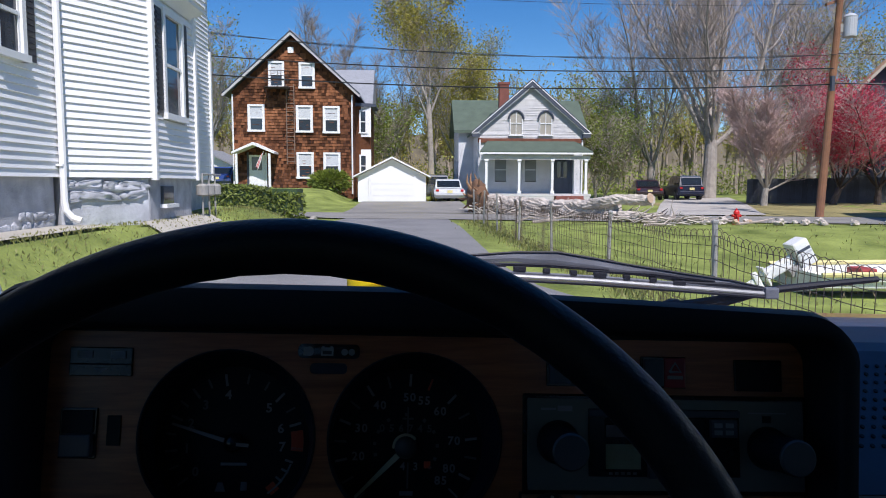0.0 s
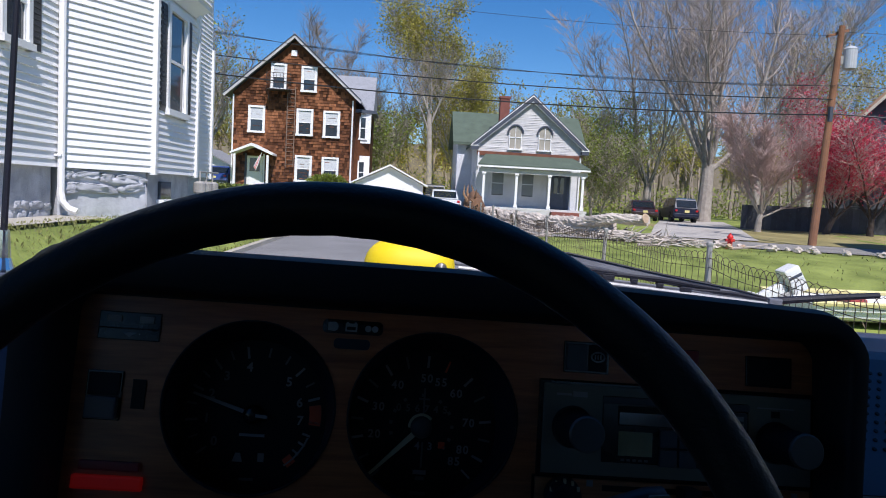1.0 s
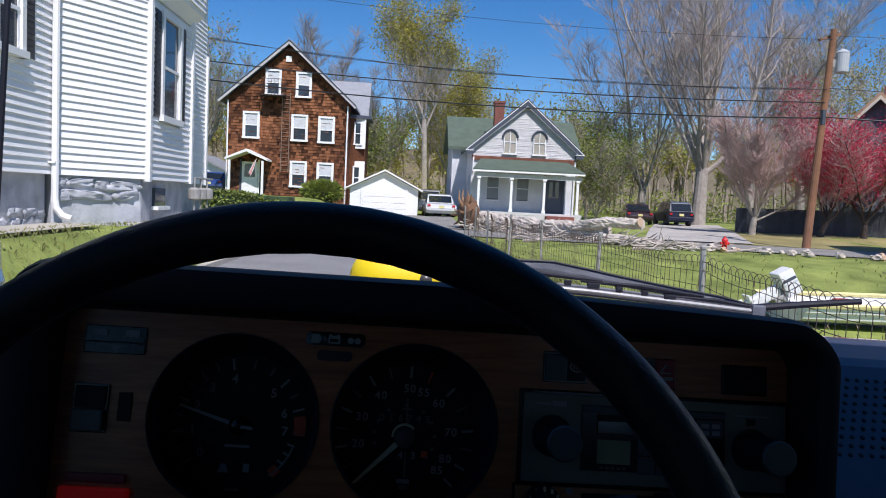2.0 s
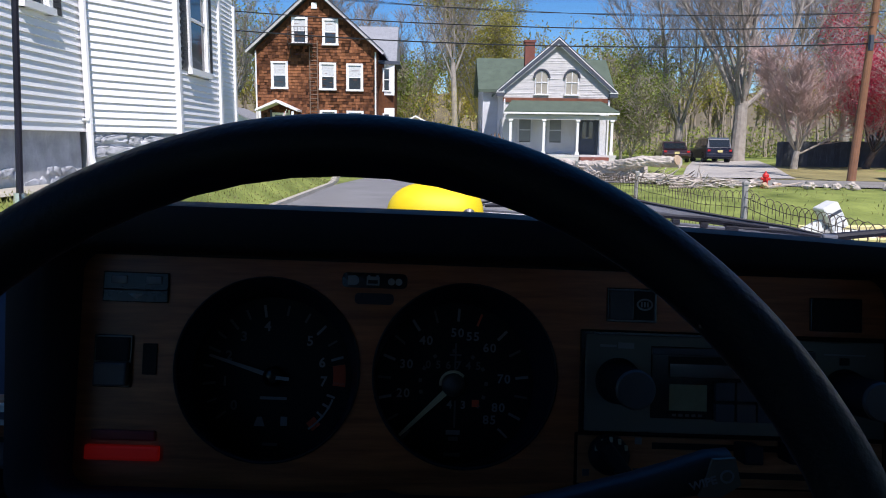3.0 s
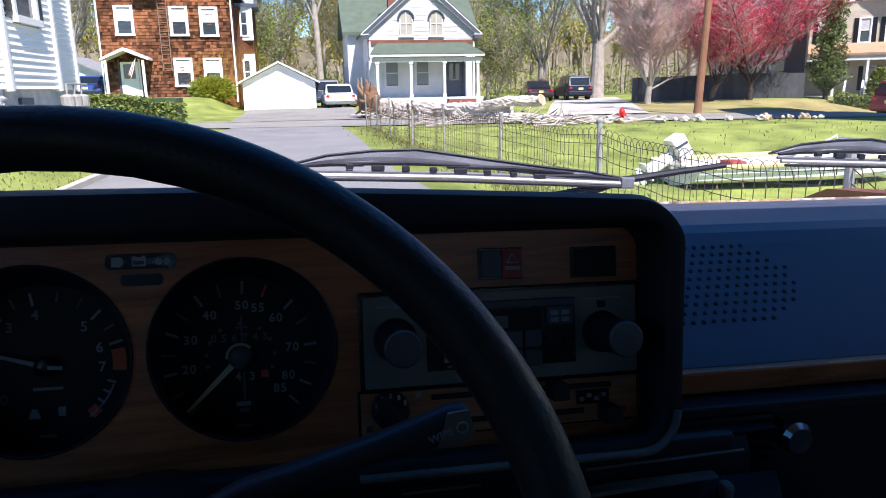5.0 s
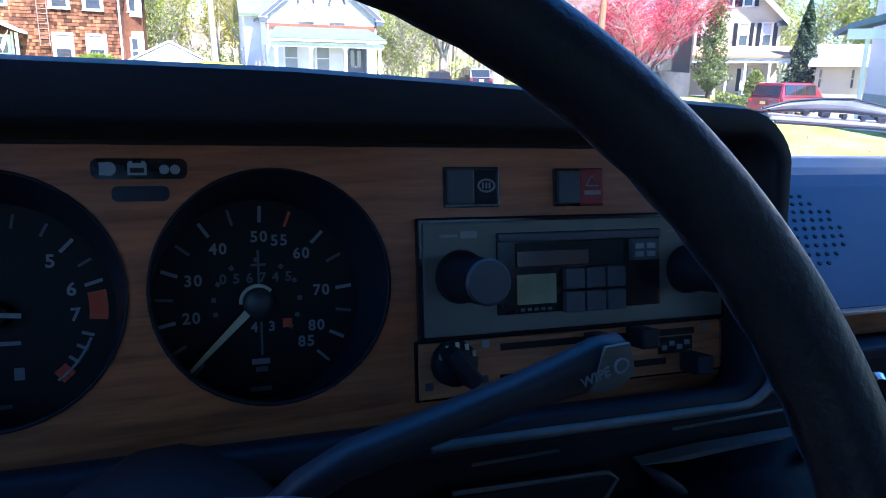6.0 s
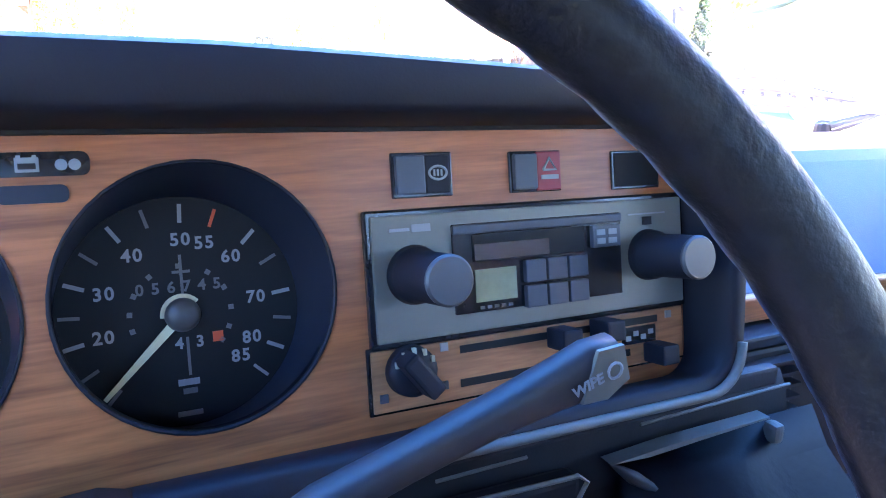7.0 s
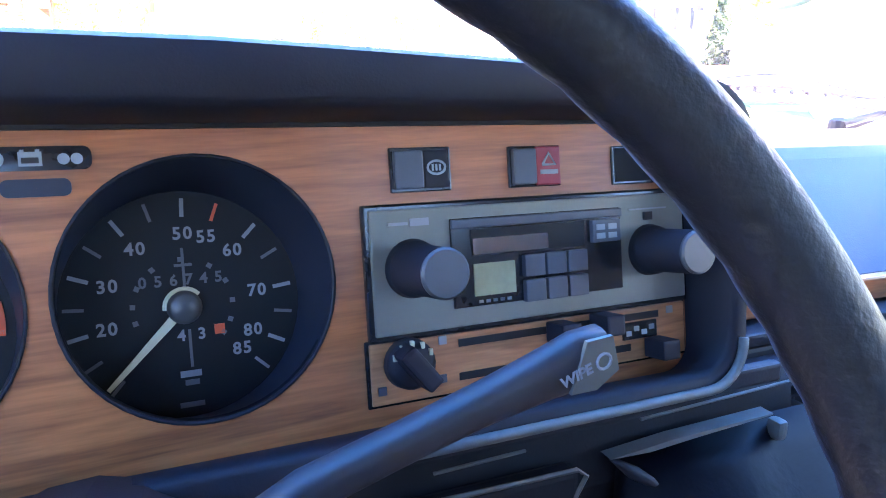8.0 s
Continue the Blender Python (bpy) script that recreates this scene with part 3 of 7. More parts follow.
WIN_BR = [(-8.28, 7.12, 0.72, 1.35), (-6.45, 7.08, 0.72, 1.32), (-9.54, 4.48, 0.78, 1.4), (-6.63, 4.44, 0.78, 1.4), (-5.0, 4.40, 0.78, 1.4), (-6.62, 1.64, 0.8, 1.38), (-4.99, 1.62, 0.8, 1.38)]
for x, z, w, h in WIN_BR:
    sash_window(br, face(x, BY - 0.03, z, 0), w, h, 0.12, 0.0, 0.5, depth=0.07)
part("gable_vent", boxed((-7.4, BY - 0.05, 9.25), (0.34, 0.06, 0.34)), WHITE, br)
# side bay and rear wing
part("bay", prism(bmesh.new(), [(BX1, BY + 1.6), (BX1 + 0.95, BY + 2.2), (BX1 + 0.95, BY + 4.2), (BX1, BY + 4.8)], 2, 0.3, 6.1), SHINGLE, br)
for z in (1.65, 4.45):
    part("bay_panel", boxed((BX1 + 0.5, BY + 1.86, z + 0.75), (0.95, 0.1, 2.0), pose(0, 0, 0)), WHITE, br)
    sash_window(br, face(BX1 + 0.48, BY + 1.79, z + 0.05, 0), 0.38, 1.3, 0.08, 0, 0.0, depth=0.04)
part("bay_roof", prism(bmesh.new(), [(BX1 - 0.1, BY + 1.3), (BX1 + 1.3, BY + 1.9), (BX1 + 1.3, BY + 4.5), (BX1 - 0.1, BY + 5.1)], 2, 6.1, 6.3), TRIMGREY, br)
part("rear_roof", prism(bmesh.new(), [(BY + 4.5, 6.4), (BY + 9.5, 6.4), (BY + 7.0, 9.2)], 0, BX1 - 2.0, BX1 + 0.95), ROOFGREY, br)
part("rear_wing", prism(bmesh.new(), [(BY + 4.9, 0.3), (BY + 9.2, 0.3), (BY + 9.2, 6.4), (BY + 4.9, 6.4)], 0, BX1 - 1.0, BX1 + 0.75), SHINGLE, br)
part("downpipe", bar([(BX1 - 0.06, BY - 0.12, 6.6), (BX1 - 0.06, BY - 0.12, 0.6)], 0.05, 6), WHITE, br)
part("downpipe", bar([(BX0 + 0.06, BY - 0.12, 6.6), (BX0 + 0.06, BY - 0.12, 0.8)], 0.05, 6), WHITE, br)
door = part("door", boxed((-9.55, BY - 0.04, 1.95), (0.95, 0.07, 2.0)), WHITE, br, "white front door with a dark glass")
part("door_glass", boxed((-9.55, BY - 0.08, 2.42), (0.62, 0.03, 0.8)), PANE, door)
part("door_frame", boxed((-10.1, BY - 0.06, 2.0), (0.1, 0.1, 2.2)), TRIMGREY, door)
part("door_frame", boxed((-9.0, BY - 0.06, 2.0), (0.1, 0.1, 2.2)), WHITE, door)
part("porch_roof", prism(bmesh.new(), [(-10.75, 2.98), (-9.5, 3.5), (-8.25, 2.98), (-8.25, 3.1), (-9.5, 3.66), (-10.75, 3.1)], 1, BY - 1.4, BY), WHITE, br, "small white gabled porch hood")
for x in (-10.5, -8.55):
    part("porch_post", boxed((x, BY - 1.25, 1.92), (0.13, 0.13, 2.15)), WHITE, br)
part("porch_floor", boxed((-9.5, BY - 0.7, 0.78), (2.4, 1.5, 0.16)), CONCRETE, br)
flag = thing("flag", (-9.1, BY - 1.3, 2.9), "small furled flag with red stripes on the porch", "flag")
part("pole", bar([(-9.35, BY - 0.9, 2.0), (-8.85, BY - 1.5, 3.1)], 0.015, 6), WHITE, flag)
for k in range(5):
    part("stripe", bar([(-8.92 - 0.02 * k, BY - 1.45, 3.0 - 0.03 * k), (-9.05 - 0.035 * k, BY - 1.42, 2.5), (-9.2 - 0.03 * k, BY - 1.4, 2.1 + 0.03 * k)], [0.03, 0.035, 0.02], 6), HYDRANT_RED if k % 2 else WHITE, flag)
esc = thing("fire_escape", (-7.45, BY - 0.3, 1.9), "black iron fire escape ladder and balcony on the wall", "fire escape")
IRON = surf("black iron", (0.05, 0.04, 0.035), 0.7, 0.3, var=0.3, scale=4, fine=30, bump=0.1)
RUNG = surf("rusted iron", (0.22, 0.15, 0.11), 0.8, 0.1, var=0.3, scale=4, fine=30, bump=0.1)
for x in (-7.68, -7.22):
    part("ladder_rail", bar([(x, BY - 0.22, 7.2), (x, BY - 0.22, 2.4)], 0.030, 5), RUNG, esc)
for k in range(19):
    part("rung", bar([(-7.68, BY - 0.22, 2.55 + 0.25 * k), (-7.22, BY - 0.22, 2.55 + 0.25 * k)], 0.018, 5), RUNG, esc)
part("platform", boxed((-8.15, BY - 0.45, 6.95), (1.35, 0.85, 0.05)), IRON, esc)
for z in (7.3, 7.6, 7.9):
    part("balcony_rail", bar([(-8.85, BY - 0.02, z), (-8.85, BY - 0.9, z), (-7.45, BY - 0.9, z), (-7.45, BY - 0.02, z)], 0.016, 5), IRON, esc)
for k in range(8):
    part("baluster", bar([(-8.85 + 0.2 * k, BY - 0.9, 6.95), (-8.85 + 0.2 * k, BY - 0.9, 7.9)], 0.012, 5), IRON, esc)
for x in (-8.8, -7.5):
    part("bracket", bar([(x, BY - 0.02, 6.2), (x, BY - 0.85, 6.92)], 0.022, 5), IRON, esc)

# ---- white garage ----
ga = thing("garage", (-1.2, 40, 0.2), "white clapboard garage with one wide door", "garage")
part("wall", prism(bmesh.new(), [(-3.15, 0.1), (0.72, 0.1), (0.72, 1.66), (-1.2, 2.62), (-3.15, 1.66)], 1, 40, 46), WHITE, ga)
for s, x1 in ((-1, -3.4), (1, 0.97)):
    part("roof", prism(bmesh.new(), [(-1.2, 2.66), (x1, 1.58), (x1, 1.66), (-1.2, 2.76)], 1, 39.7, 46.2), WHITE, ga)
gd = part("garage_door", boxed((-1.2, 39.97, 0.86), (2.45, 0.05, 1.35)), WHITE, ga)
for k in range(4):
    part("door_panel", boxed((-1.2, 39.94, 0.36 + 0.335 * k), (2.38, 0.03, 0.30)), WHITE, gd)
part("door_frame", boxed((-2.48, 39.96, 0.9), (0.1, 0.09, 1.5)), WHITE, ga)
part("door_frame", boxed((0.08, 39.96, 0.9), (0.1, 0.09, 1.5)), WHITE, ga)
g2 = thing("garage", (-15.5, 52, 0.5), "small white garage behind the brown house", "garage")
part("wall", prism(bmesh.new(), [(-18.5, 0.3), (-12.5, 0.3), (-12.5, 2.2), (-15.5, 3.6), (-18.5, 2.2)], 1, 52, 58), WHITE, g2)
for x1 in (-18.9, -12.1):
    part("roof", prism(bmesh.new(), [(-15.5, 3.65), (x1, 2.05), (x1, 2.18), (-15.5, 3.8)], 1, 51.6, 58.2), ROOFGREY, g2)

# ---- white porch house ----
VY, VX0, VX1 = 39.4, 3.65, 9.55
vc = (VX0 + VX1) / 2
pv = thing("house", (vc, VY, 0.35), "old white gabled house with a green roof and a front porch", "house")
part("wall", prism(bmesh.new(), [(VX0, 0.2), (VX1, 0.2), (VX1, 4.2), (vc, 6.7), (VX0, 4.2)], 1, VY, VY + 9), GREYWHITE, pv)
vg = lambda x: 6.9 if x is None else 4.15 + (1 - abs(x) / 2.95) * 2.5
shingle_wall("clapboards", pv, VX1 - VX0, 3.75, vg, OLDWHITE, pose(vc, VY - 0.01, 0), pitch=0.095, wide=2.6, seed=9, proud=0.02)
part("bare_strip", boxed((vc, VY - 0.06, 3.66), (VX1 - VX0 + 0.05, 0.08, 0.24)), surf("bare red boards", (0.16, 0.06, 0.035), 0.9, var=0.4, scale=3, fine=20, bump=0.4), pv, "weathered red boards above the porch")
for s in (-1, 1):
    x1 = vc + s * 3.32
    part("roof", prism(bmesh.new(), [(vc, 6.82), (x1, 3.98), (x1, 4.14), (vc, 7.04)], 1, VY - 0.24, VY + 9.3), ROOFGREEN, pv)
    part("bargeboard", prism(bmesh.new(), [(vc, 6.66), (x1, 3.84), (x1, 4.06), (vc, 6.92)], 1, VY - 0.30, VY - 0.2), TRIMGREY, pv, "dark slate rake board")
    part("rake_trim", prism(bmesh.new(), [(vc, 6.92), (x1, 4.06), (x1, 4.11), (vc, 6.98)], 1, VY - 0.33, VY - 0.2), WHITE, pv)
    part("rake_edge", prism(bmesh.new(), [(vc, 6.98), (x1, 4.11), (x1, 4.16), (vc, 7.06)], 1, VY - 0.31, VY - 0.2), TRIMGREY, pv)
    part("rake_soffit", prism(bmesh.new(), [(vc, 6.60), (x1, 3.80), (x1, 3.84), (vc, 6.66)], 1, VY - 0.27, VY - 0.2), WHITE, pv)
    part("eave_return", boxed((vc + s * 3.12, VY - 0.16, 3.93), (0.42, 0.3, 0.20)), TRIMGREY, pv)
    part("eave_return_cap", boxed((vc + s * 3.12, VY - 0.17, 4.05), (0.46, 0.33, 0.04)), WHITE, pv)
ARCHPANE = surf("cream blind behind glass", (0.36, 0.33, 0.27), 0.25, var=0.12, scale=3, fine=20, bump=0)
# dim grey that puts the porch's shade into the panes
DIMPANE = surf("shaded porch window", (0.16, 0.175, 0.18), 0.3, var=0.2, scale=2, fine=12, bump=0)
for x in (5.75, 7.42):
    poly = [(x - 0.33, 4.0), (x + 0.33, 4.0), (x + 0.33, 4.85)] + [(x + 0.33 * math.cos(a), 4.85 + 0.36 * math.sin(a)) for a in [math.pi * k / 10 for k in range(1, 10)]] + [(x - 0.33, 4.85)]
    w = part("window", prism(bmesh.new(), poly, 1, VY - 0.05, VY - 0.03), ARCHPANE, pv, "arched window with a cream blind")
    part("arch_hood", bar([(x + 0.42 * math.cos(a), VY - 0.08, 4.85 + 0.45 * math.sin(a)) for a in [math.pi * k / 14 for k in range(15)]], 0.06, 6), TRIMGREY, w)
    part("window_frame", bar([(x + 0.34, VY - 0.07, 4.85), (x + 0.34, VY - 0.07, 3.98), (x - 0.34, VY - 0.07, 3.98), (x - 0.34, VY - 0.07, 4.85)], 0.035, 4), WHITE, w)
    part("sash_rail", boxed((x, VY - 0.07, 4.62), (0.66, 0.03, 0.05)), WHITE, w)
    part("mullion", boxed((x, VY - 0.07, 4.6), (0.035, 0.03, 1.2)), WHITE, w)
    part("window_sill", boxed((x, VY - 0.1, 3.95), (0.85, 0.14, 0.07)), WHITE, w)
# porch
PY = VY - 1.75
bm = bmesh.new()
v = [bm.verts.new(q) for q in ((VX0 - 0.1, PY - 0.25, 2.98), (VX1 + 0.1, PY - 0.25, 2.98), (VX1 - 0.5, VY, 3.66), (VX0 + 0.5, VY, 3.66))]
f = bm.faces.new(v)
r = bmesh.ops.extrude_face_region(bm, geom=[f])
bmesh.ops.translate(bm, verts=[q for q in r["geom"] if isinstance(q, bmesh.types.BMVert)], vec=(0, 0, -0.08))
bmesh.ops.recalc_face_normals(bm, faces=bm.faces)
part("porch_roof", bm, ROOFGREEN, pv)
part("porch_fascia", boxed((vc, PY - 0.22, 2.87), (VX1 - VX0 + 0.2, 0.1, 0.09)), WHITE, pv)
part("porch_beam", boxed((vc, PY, 2.66), (VX1 - VX0, 0.16, 0.22)), OLDWHITE, pv)
for x in (3.92, 5.7, 7.5, 9.33):
    post = part("porch_post", boxed((x, PY, 1.65), (0.13, 0.13, 1.9)), WHITE, pv)
    part("post_cap", boxed((x, PY, 2.5), (0.22, 0.22, 0.1), None, 0.02), WHITE, post)
    part("post_base", boxed((x, PY, 0.8), (0.2, 0.2, 0.16)), WHITE, post)
part("porch_floor", boxed((vc, VY - 0.95, 0.64), (VX1 - VX0 + 0.1, 1.9, 0.12)), OLDWHITE, pv)
part("porch_skirt", boxed((vc, PY - 0.1, 0.42), (VX1 - VX0, 0.08, 0.36)), OLDWHITE, pv)
part("step", boxed((8.35, PY - 0.35, 0.45), (1.5, 0.5, 0.3)), BRICK, pv, "red brick steps")
part("step", boxed((8.35, PY - 0.75, 0.36), (1.5, 0.35, 0.14)), BRICK, pv)
for x in (4.9, 6.6):
    # frames and panes greyed in colour for the shade under the porch
    sash_window(pv, face(x, VY - 0.02, 1.35, 0), 0.72, 1.35, 0.1, 0, 0.97, frame_mat=GREYWHITE, blind_mat=DIMPANE)
d = part("door", boxed((8.38, VY - 0.04, 1.72), (0.95, 0.08, 2.05)), TRIMGREY, pv, "dark double front door")
for x in (8.2, 8.56):
    part("door_glass", boxed((x, VY - 0.09, 2.1), (0.22, 0.03, 1.0)), PANE, d)
part("mail_slot", boxed((8.4, VY - 0.1, 1.62), (0.2, 0.02, 0.06)), GALV, d)
for s in (-1, 1):
    part("door_frame", boxed((8.38 + s * 0.54, VY - 0.05, 1.75), (0.12, 0.12, 2.2)), TRIMGREY, d)
# side wing with its own ridge, and the chimney
part("wing_wall", prism(bmesh.new(), [(VY + 3.4, 0.2), (VY + 8.2, 0.2), (VY + 8.2, 4.5), (VY + 5.8, 6.3), (VY + 3.4, 4.5)], 0, 2.75, VX0 + 0.5), GREYWHITE, pv)
part("wing_roof", prism(bmesh.new(), [(VY + 3.0, 4.28), (VY + 5.8, 6.35), (VY + 8.6, 4.28), (VY + 8.6, 4.45), (VY + 5.8, 6.55), (VY + 3.0, 4.45)], 0, 2.45, 10.6), ROOFGREEN, pv)
for y in (VY + 1.2, VY + 4.6, VY + 6.6):
    sash_window(pv, face(2.74 if y > VY + 3 else VX0 - 0.01, y, 1.2, -90), 0.6, 1.4, 0.09, 0, 0.3, frame_mat=GREYWHITE)
ch = part("chimney", boxed((5.42, VY + 3.0, 6.5), (0.56, 0.56, 1.5)), BRICK, pv, "red brick chimney")
part("chimney_cap", boxed((5.42, VY + 3.0, 7.2), (0.68, 0.66, 0.14)), BRICK, ch)
for k in range(6):
    part("brick_course", boxed((5.42, VY + 3.0, 5.95 + 0.22 * k), (0.575, 0.575, 0.10)), BRICK, ch)
part("downpipe", bar([(3.72, VY - 0.1, 3.7), (3.72, VY - 0.1, 2.9)], 0.05, 6), WHITE, pv)
part("downpipe", bar([(9.5, VY - 0.1, 3.7), (9.5, VY - 0.1, 0.5)], 0.05, 6), WHITE, pv)


# ---- trees ----
def limbs(base, height, spread, trunk_r, seed, levels=4, forks=(3, 5), lean=(0, 0), first=0.3, up=0.55, droop=0.0, crook=0.2, bole=0.55, reach=0.0):
    """A tapered trunk that forks into limbs, branches and twigs: segments (from, to, radius, radius, level)."""
    rng = random.Random(seed)
    segs = []

    def grow(p, d, length, r, level):
        n = 4 if level < 2 else 3
        q = p
        for i in range(n):
            k_ = crook * (0.35 if level == 0 else 1.0)
            d = (d + Vector((rng.gauss(0, k_), rng.gauss(0, k_), rng.gauss(0, crook * 0.5) + (up * 0.1 if level else 0.05) - droop * 0.05 * level))).normalized()
            t = q + d * (length / n)
            r1 = r * (1 - 0.5 * (i + 1) / n) if level else r * (1 - 0.3 * (i + 1) / n)
            r0 = r * (1 - 0.5 * i / n) if level else r * (1 - 0.3 * i / n)
            segs.append((q, t, r0, r1, level))
            if level < levels and (level > 0 or i >= n * first):
                for _ in range(rng.randint(*forks) if level < levels - 1 else rng.randint(forks[0] - 1, forks[1] - 1)):
                    if rng.random() < 0.62:
                        a = rng.uniform(0, 2 * math.pi)
                        side = Vector((math.cos(a), math.sin(a), 0))
                        nd = (d * rng.uniform(0.5, 0.95) + side * spread * rng.uniform(0.5, 1.0) + Vector((0, 0, up * rng.uniform(0.1, 0.7)))).normalized()
                        grow(t - d * rng.uniform(0, length / n * 0.6), nd, (height * reach * rng.uniform(0.8, 1.15) if reach and level == 0 else length * rng.uniform(0.42, 0.66)), r1 * rng.uniform(0.42, 0.68), level + 1)
            q = t

    grow(Vector(base), Vector((lean[0], lean[1], 1)).normalized(), height * bole, trunk_r, 0)
    return segs


def segments_mesh(name, segs, material, parent, sides, thin=0.006):
    """All segments of some levels as one mesh of tapered bars."""
    vs, fs = [], []
    o = ORIGIN[parent.name] if parent else Vector((0, 0, 0))
    for a, b, r0, r1, level in segs:
        n = sides[min(level, len(sides) - 1)]
        d = (b - a).normalized()
        s = d.orthogonal().normalized()
        t = d.cross(s)
        k = len(vs)
        for p, r in ((a, r0), (b, r1)):
            vs += [p - o + (s * math.cos(2 * math.pi * j / n) + t * math.sin(2 * math.pi * j / n)) * max(r, thin) for j in range(n)]
        fs += [(k + j, k + (j + 1) % n, k + n + (j + 1) % n, k + n + j) for j in range(n)]
    me = bpy.data.meshes.new(name)
    me.from_pydata([tuple(v) for v in vs], [], fs)
    me.materials.append(material)
    ob = new(name, me)
    if parent:
        ob.parent = parent
    ORIGIN[ob.name] = o
    return ob


def vase_tree(at, height, trunk_r, fork, count, spread, seed, label, leaf=None, leaf_size=0.12, leaf_n=2, jitter=0.35, leaf_from=0.0, flat=1.0, bark=None, twig=None, twigs=2, thin=0.010, rise=0.07, lean=0.0):
    """A trunk that divides into long rising limbs, each with side branches and twigs, in a vase-shaped crown."""
    rng = random.Random(seed)
    base = Vector((at[0], at[1], at[2] - 0.1))
    segs, tips = [], []

    def run(p, d, length, r0, r1, n, level, crook, up):
        q, out = p, []
        for i in range(n):
            d = (d + Vector((rng.gauss(0, crook), rng.gauss(0, crook), rng.gauss(0, crook * 0.6) + up))).normalized()
            t = q + d * (length / n)
            a, b = r0 + (r1 - r0) * i / n, r0 + (r1 - r0) * (i + 1) / n
            segs.append((q, t, a, b, level))
            out.append((t, d, b, (i + 1) / n))
            q = t
        return out

    stem = run(base, Vector((lean, 0, 1)).normalized(), fork + 0.1, trunk_r * 1.15, trunk_r * 0.85, 4, 0, 0.025, 0.02)
    for k in range(count):
        az = 2 * math.pi * (k + rng.uniform(-0.3, 0.3)) / count
        tilt = spread * rng.uniform(0.25, 1.0)
        d = Vector((math.cos(az) * math.sin(tilt), math.sin(az) * math.sin(tilt), math.cos(tilt)))
        start = stem[-1][0] - Vector((0, 0, fork * rng.uniform(0.0, 0.22)))
        length = (height - fork) * rng.uniform(0.72, 1.08) / max(0.6, math.cos(tilt * 0.7))
        lr = trunk_r * rng.uniform(0.24, 0.42)
        for t, dd, r, u in run(start, d, length, lr, 0.016, 12, 1, 0.095, rise):
            if u < 0.16:
                continue
            for _ in range(3 if u > 0.3 else 1):
                a = rng.uniform(0, 2 * math.pi)
                nd = (dd * 0.75 + Vector((math.cos(a), math.sin(a), 0.25)) * rng.uniform(0.5, 0.95)).normalized()
                bl = (0.36 * (1 - u) + 0.09) * length * rng.uniform(0.6, 1.2)
                for t2, d2, r2, u2 in run(t, nd, bl, max(0.016, r * 0.45), 0.010, 6, 2, 0.17, rise * 0.7):
                    for _ in range(twigs):
                        a = rng.uniform(0, 2 * math.pi)
                        n3 = (d2 * 0.8 + Vector((math.cos(a), math.sin(a), 0.15)) * rng.uniform(0.5, 1.0)).normalized()
                        run(t2, n3, rng.uniform(0.45, 1.25) * (0.4 + 0.04 * height), 0.011, 0.008, 2, 3, 0.14, 0.05)
                        tips.append((segs[-1][1], (t.z - at[2]) / height))
    e = thing("tree", at, label, "tree", "trees")
    segments_mesh("trunk", [q for q in segs if q[4] < 2], bark or BARK, e, (12, 7))
    segments_mesh("branches", [q for q in segs if q[4] >= 2], twig or TWIG, e, (5, 5, 4, 3), thin)
    if leaf:
        g = np.random.default_rng(seed)
        pts = np.array([tuple(p) for p, h in tips if h >= leaf_from])
        pts = np.repeat(pts, leaf_n, 0) + g.normal(size=(len(pts) * leaf_n, 3)) * jitter * np.array([1, 1, flat])
        blades("crown", pts, leaf_size, leaf, e, seed, 0.0, 1.1)
    return e


gz = lambda x, y: (x, y, ground_z(x, y))
vase_tree(gz(1.55, 58), 16.6, 0.24, 7.5, 5, 0.36, 11, "tall slim tree with yellow-green leaves in its top", LEAF_YG, 0.08, 12, 0.40, 0.66)
vase_tree(gz(4.4, 66), 13.4, 0.3, 3.0, 8, 0.85, 19, "broad tree with pale yellow-green spring leaves", LEAF_YG, 0.08, 9, 0.5)
vase_tree(gz(-1.9, 66), 12.6, 0.26, 3.2, 8, 0.8, 12, "bare grey tree behind the garage", twig=WOODTWIG)
vase_tree(gz(-3.3, 58), 7.0, 0.16, 1.2, 7, 0.8, 13, "fresh green tree beside the garage", LEAF_GREEN, 0.085, 3, 0.4)
vase_tree(gz(-7.6, 64), 14.6, 0.20, 6.0, 6, 0.75, 14, "bare grey tree behind the brown house", twig=WOODTWIG)
vase_tree(gz(-17, 60), 13, 0.3, 4.0, 7, 0.7, 15, "leafing tree beyond the white house", LEAF_SPRING, 0.09, 1, 0.5)
vase_tree(gz(18.3, 53.5), 17.0, 0.32, 2.7, 9, 0.62, 21, "large bare maple with grey limbs", twigs=3, thin=0.008)
vase_tree(gz(20.3, 47.5), 19.0, 0.46, 4.0, 12, 0.78, 22, "large bare maple with a forked grey trunk", BUD, 0.03, 1, 0.3, 0.4, twigs=3, thin=0.008)
vase_tree(gz(27.0, 54), 19, 0.30, 4.0, 11, 0.75, 23, "large bare maple with budding twigs", BUD, 0.04, 1, 0.3, twigs=3, thin=0.008)
vase_tree(gz(33.0, 57), 16.5, 0.36, 4.0, 8, 0.75, 29, "leafing tree with yellow-green tips", LEAF_YG, 0.085, 2, 0.5)
vase_tree(gz(43, 62), 16, 0.4, 4.0, 8, 0.8, 30, "far tree with yellow-green leaves", LEAF_YG, 0.09, 3, 0.5)
vase_tree(gz(49, 51), 8.6, 0.25, 1.6, 8, 0.9, 31, "bright yellow-green tree behind the low house", LEAF_SPRING, 0.10, 4, 0.45)
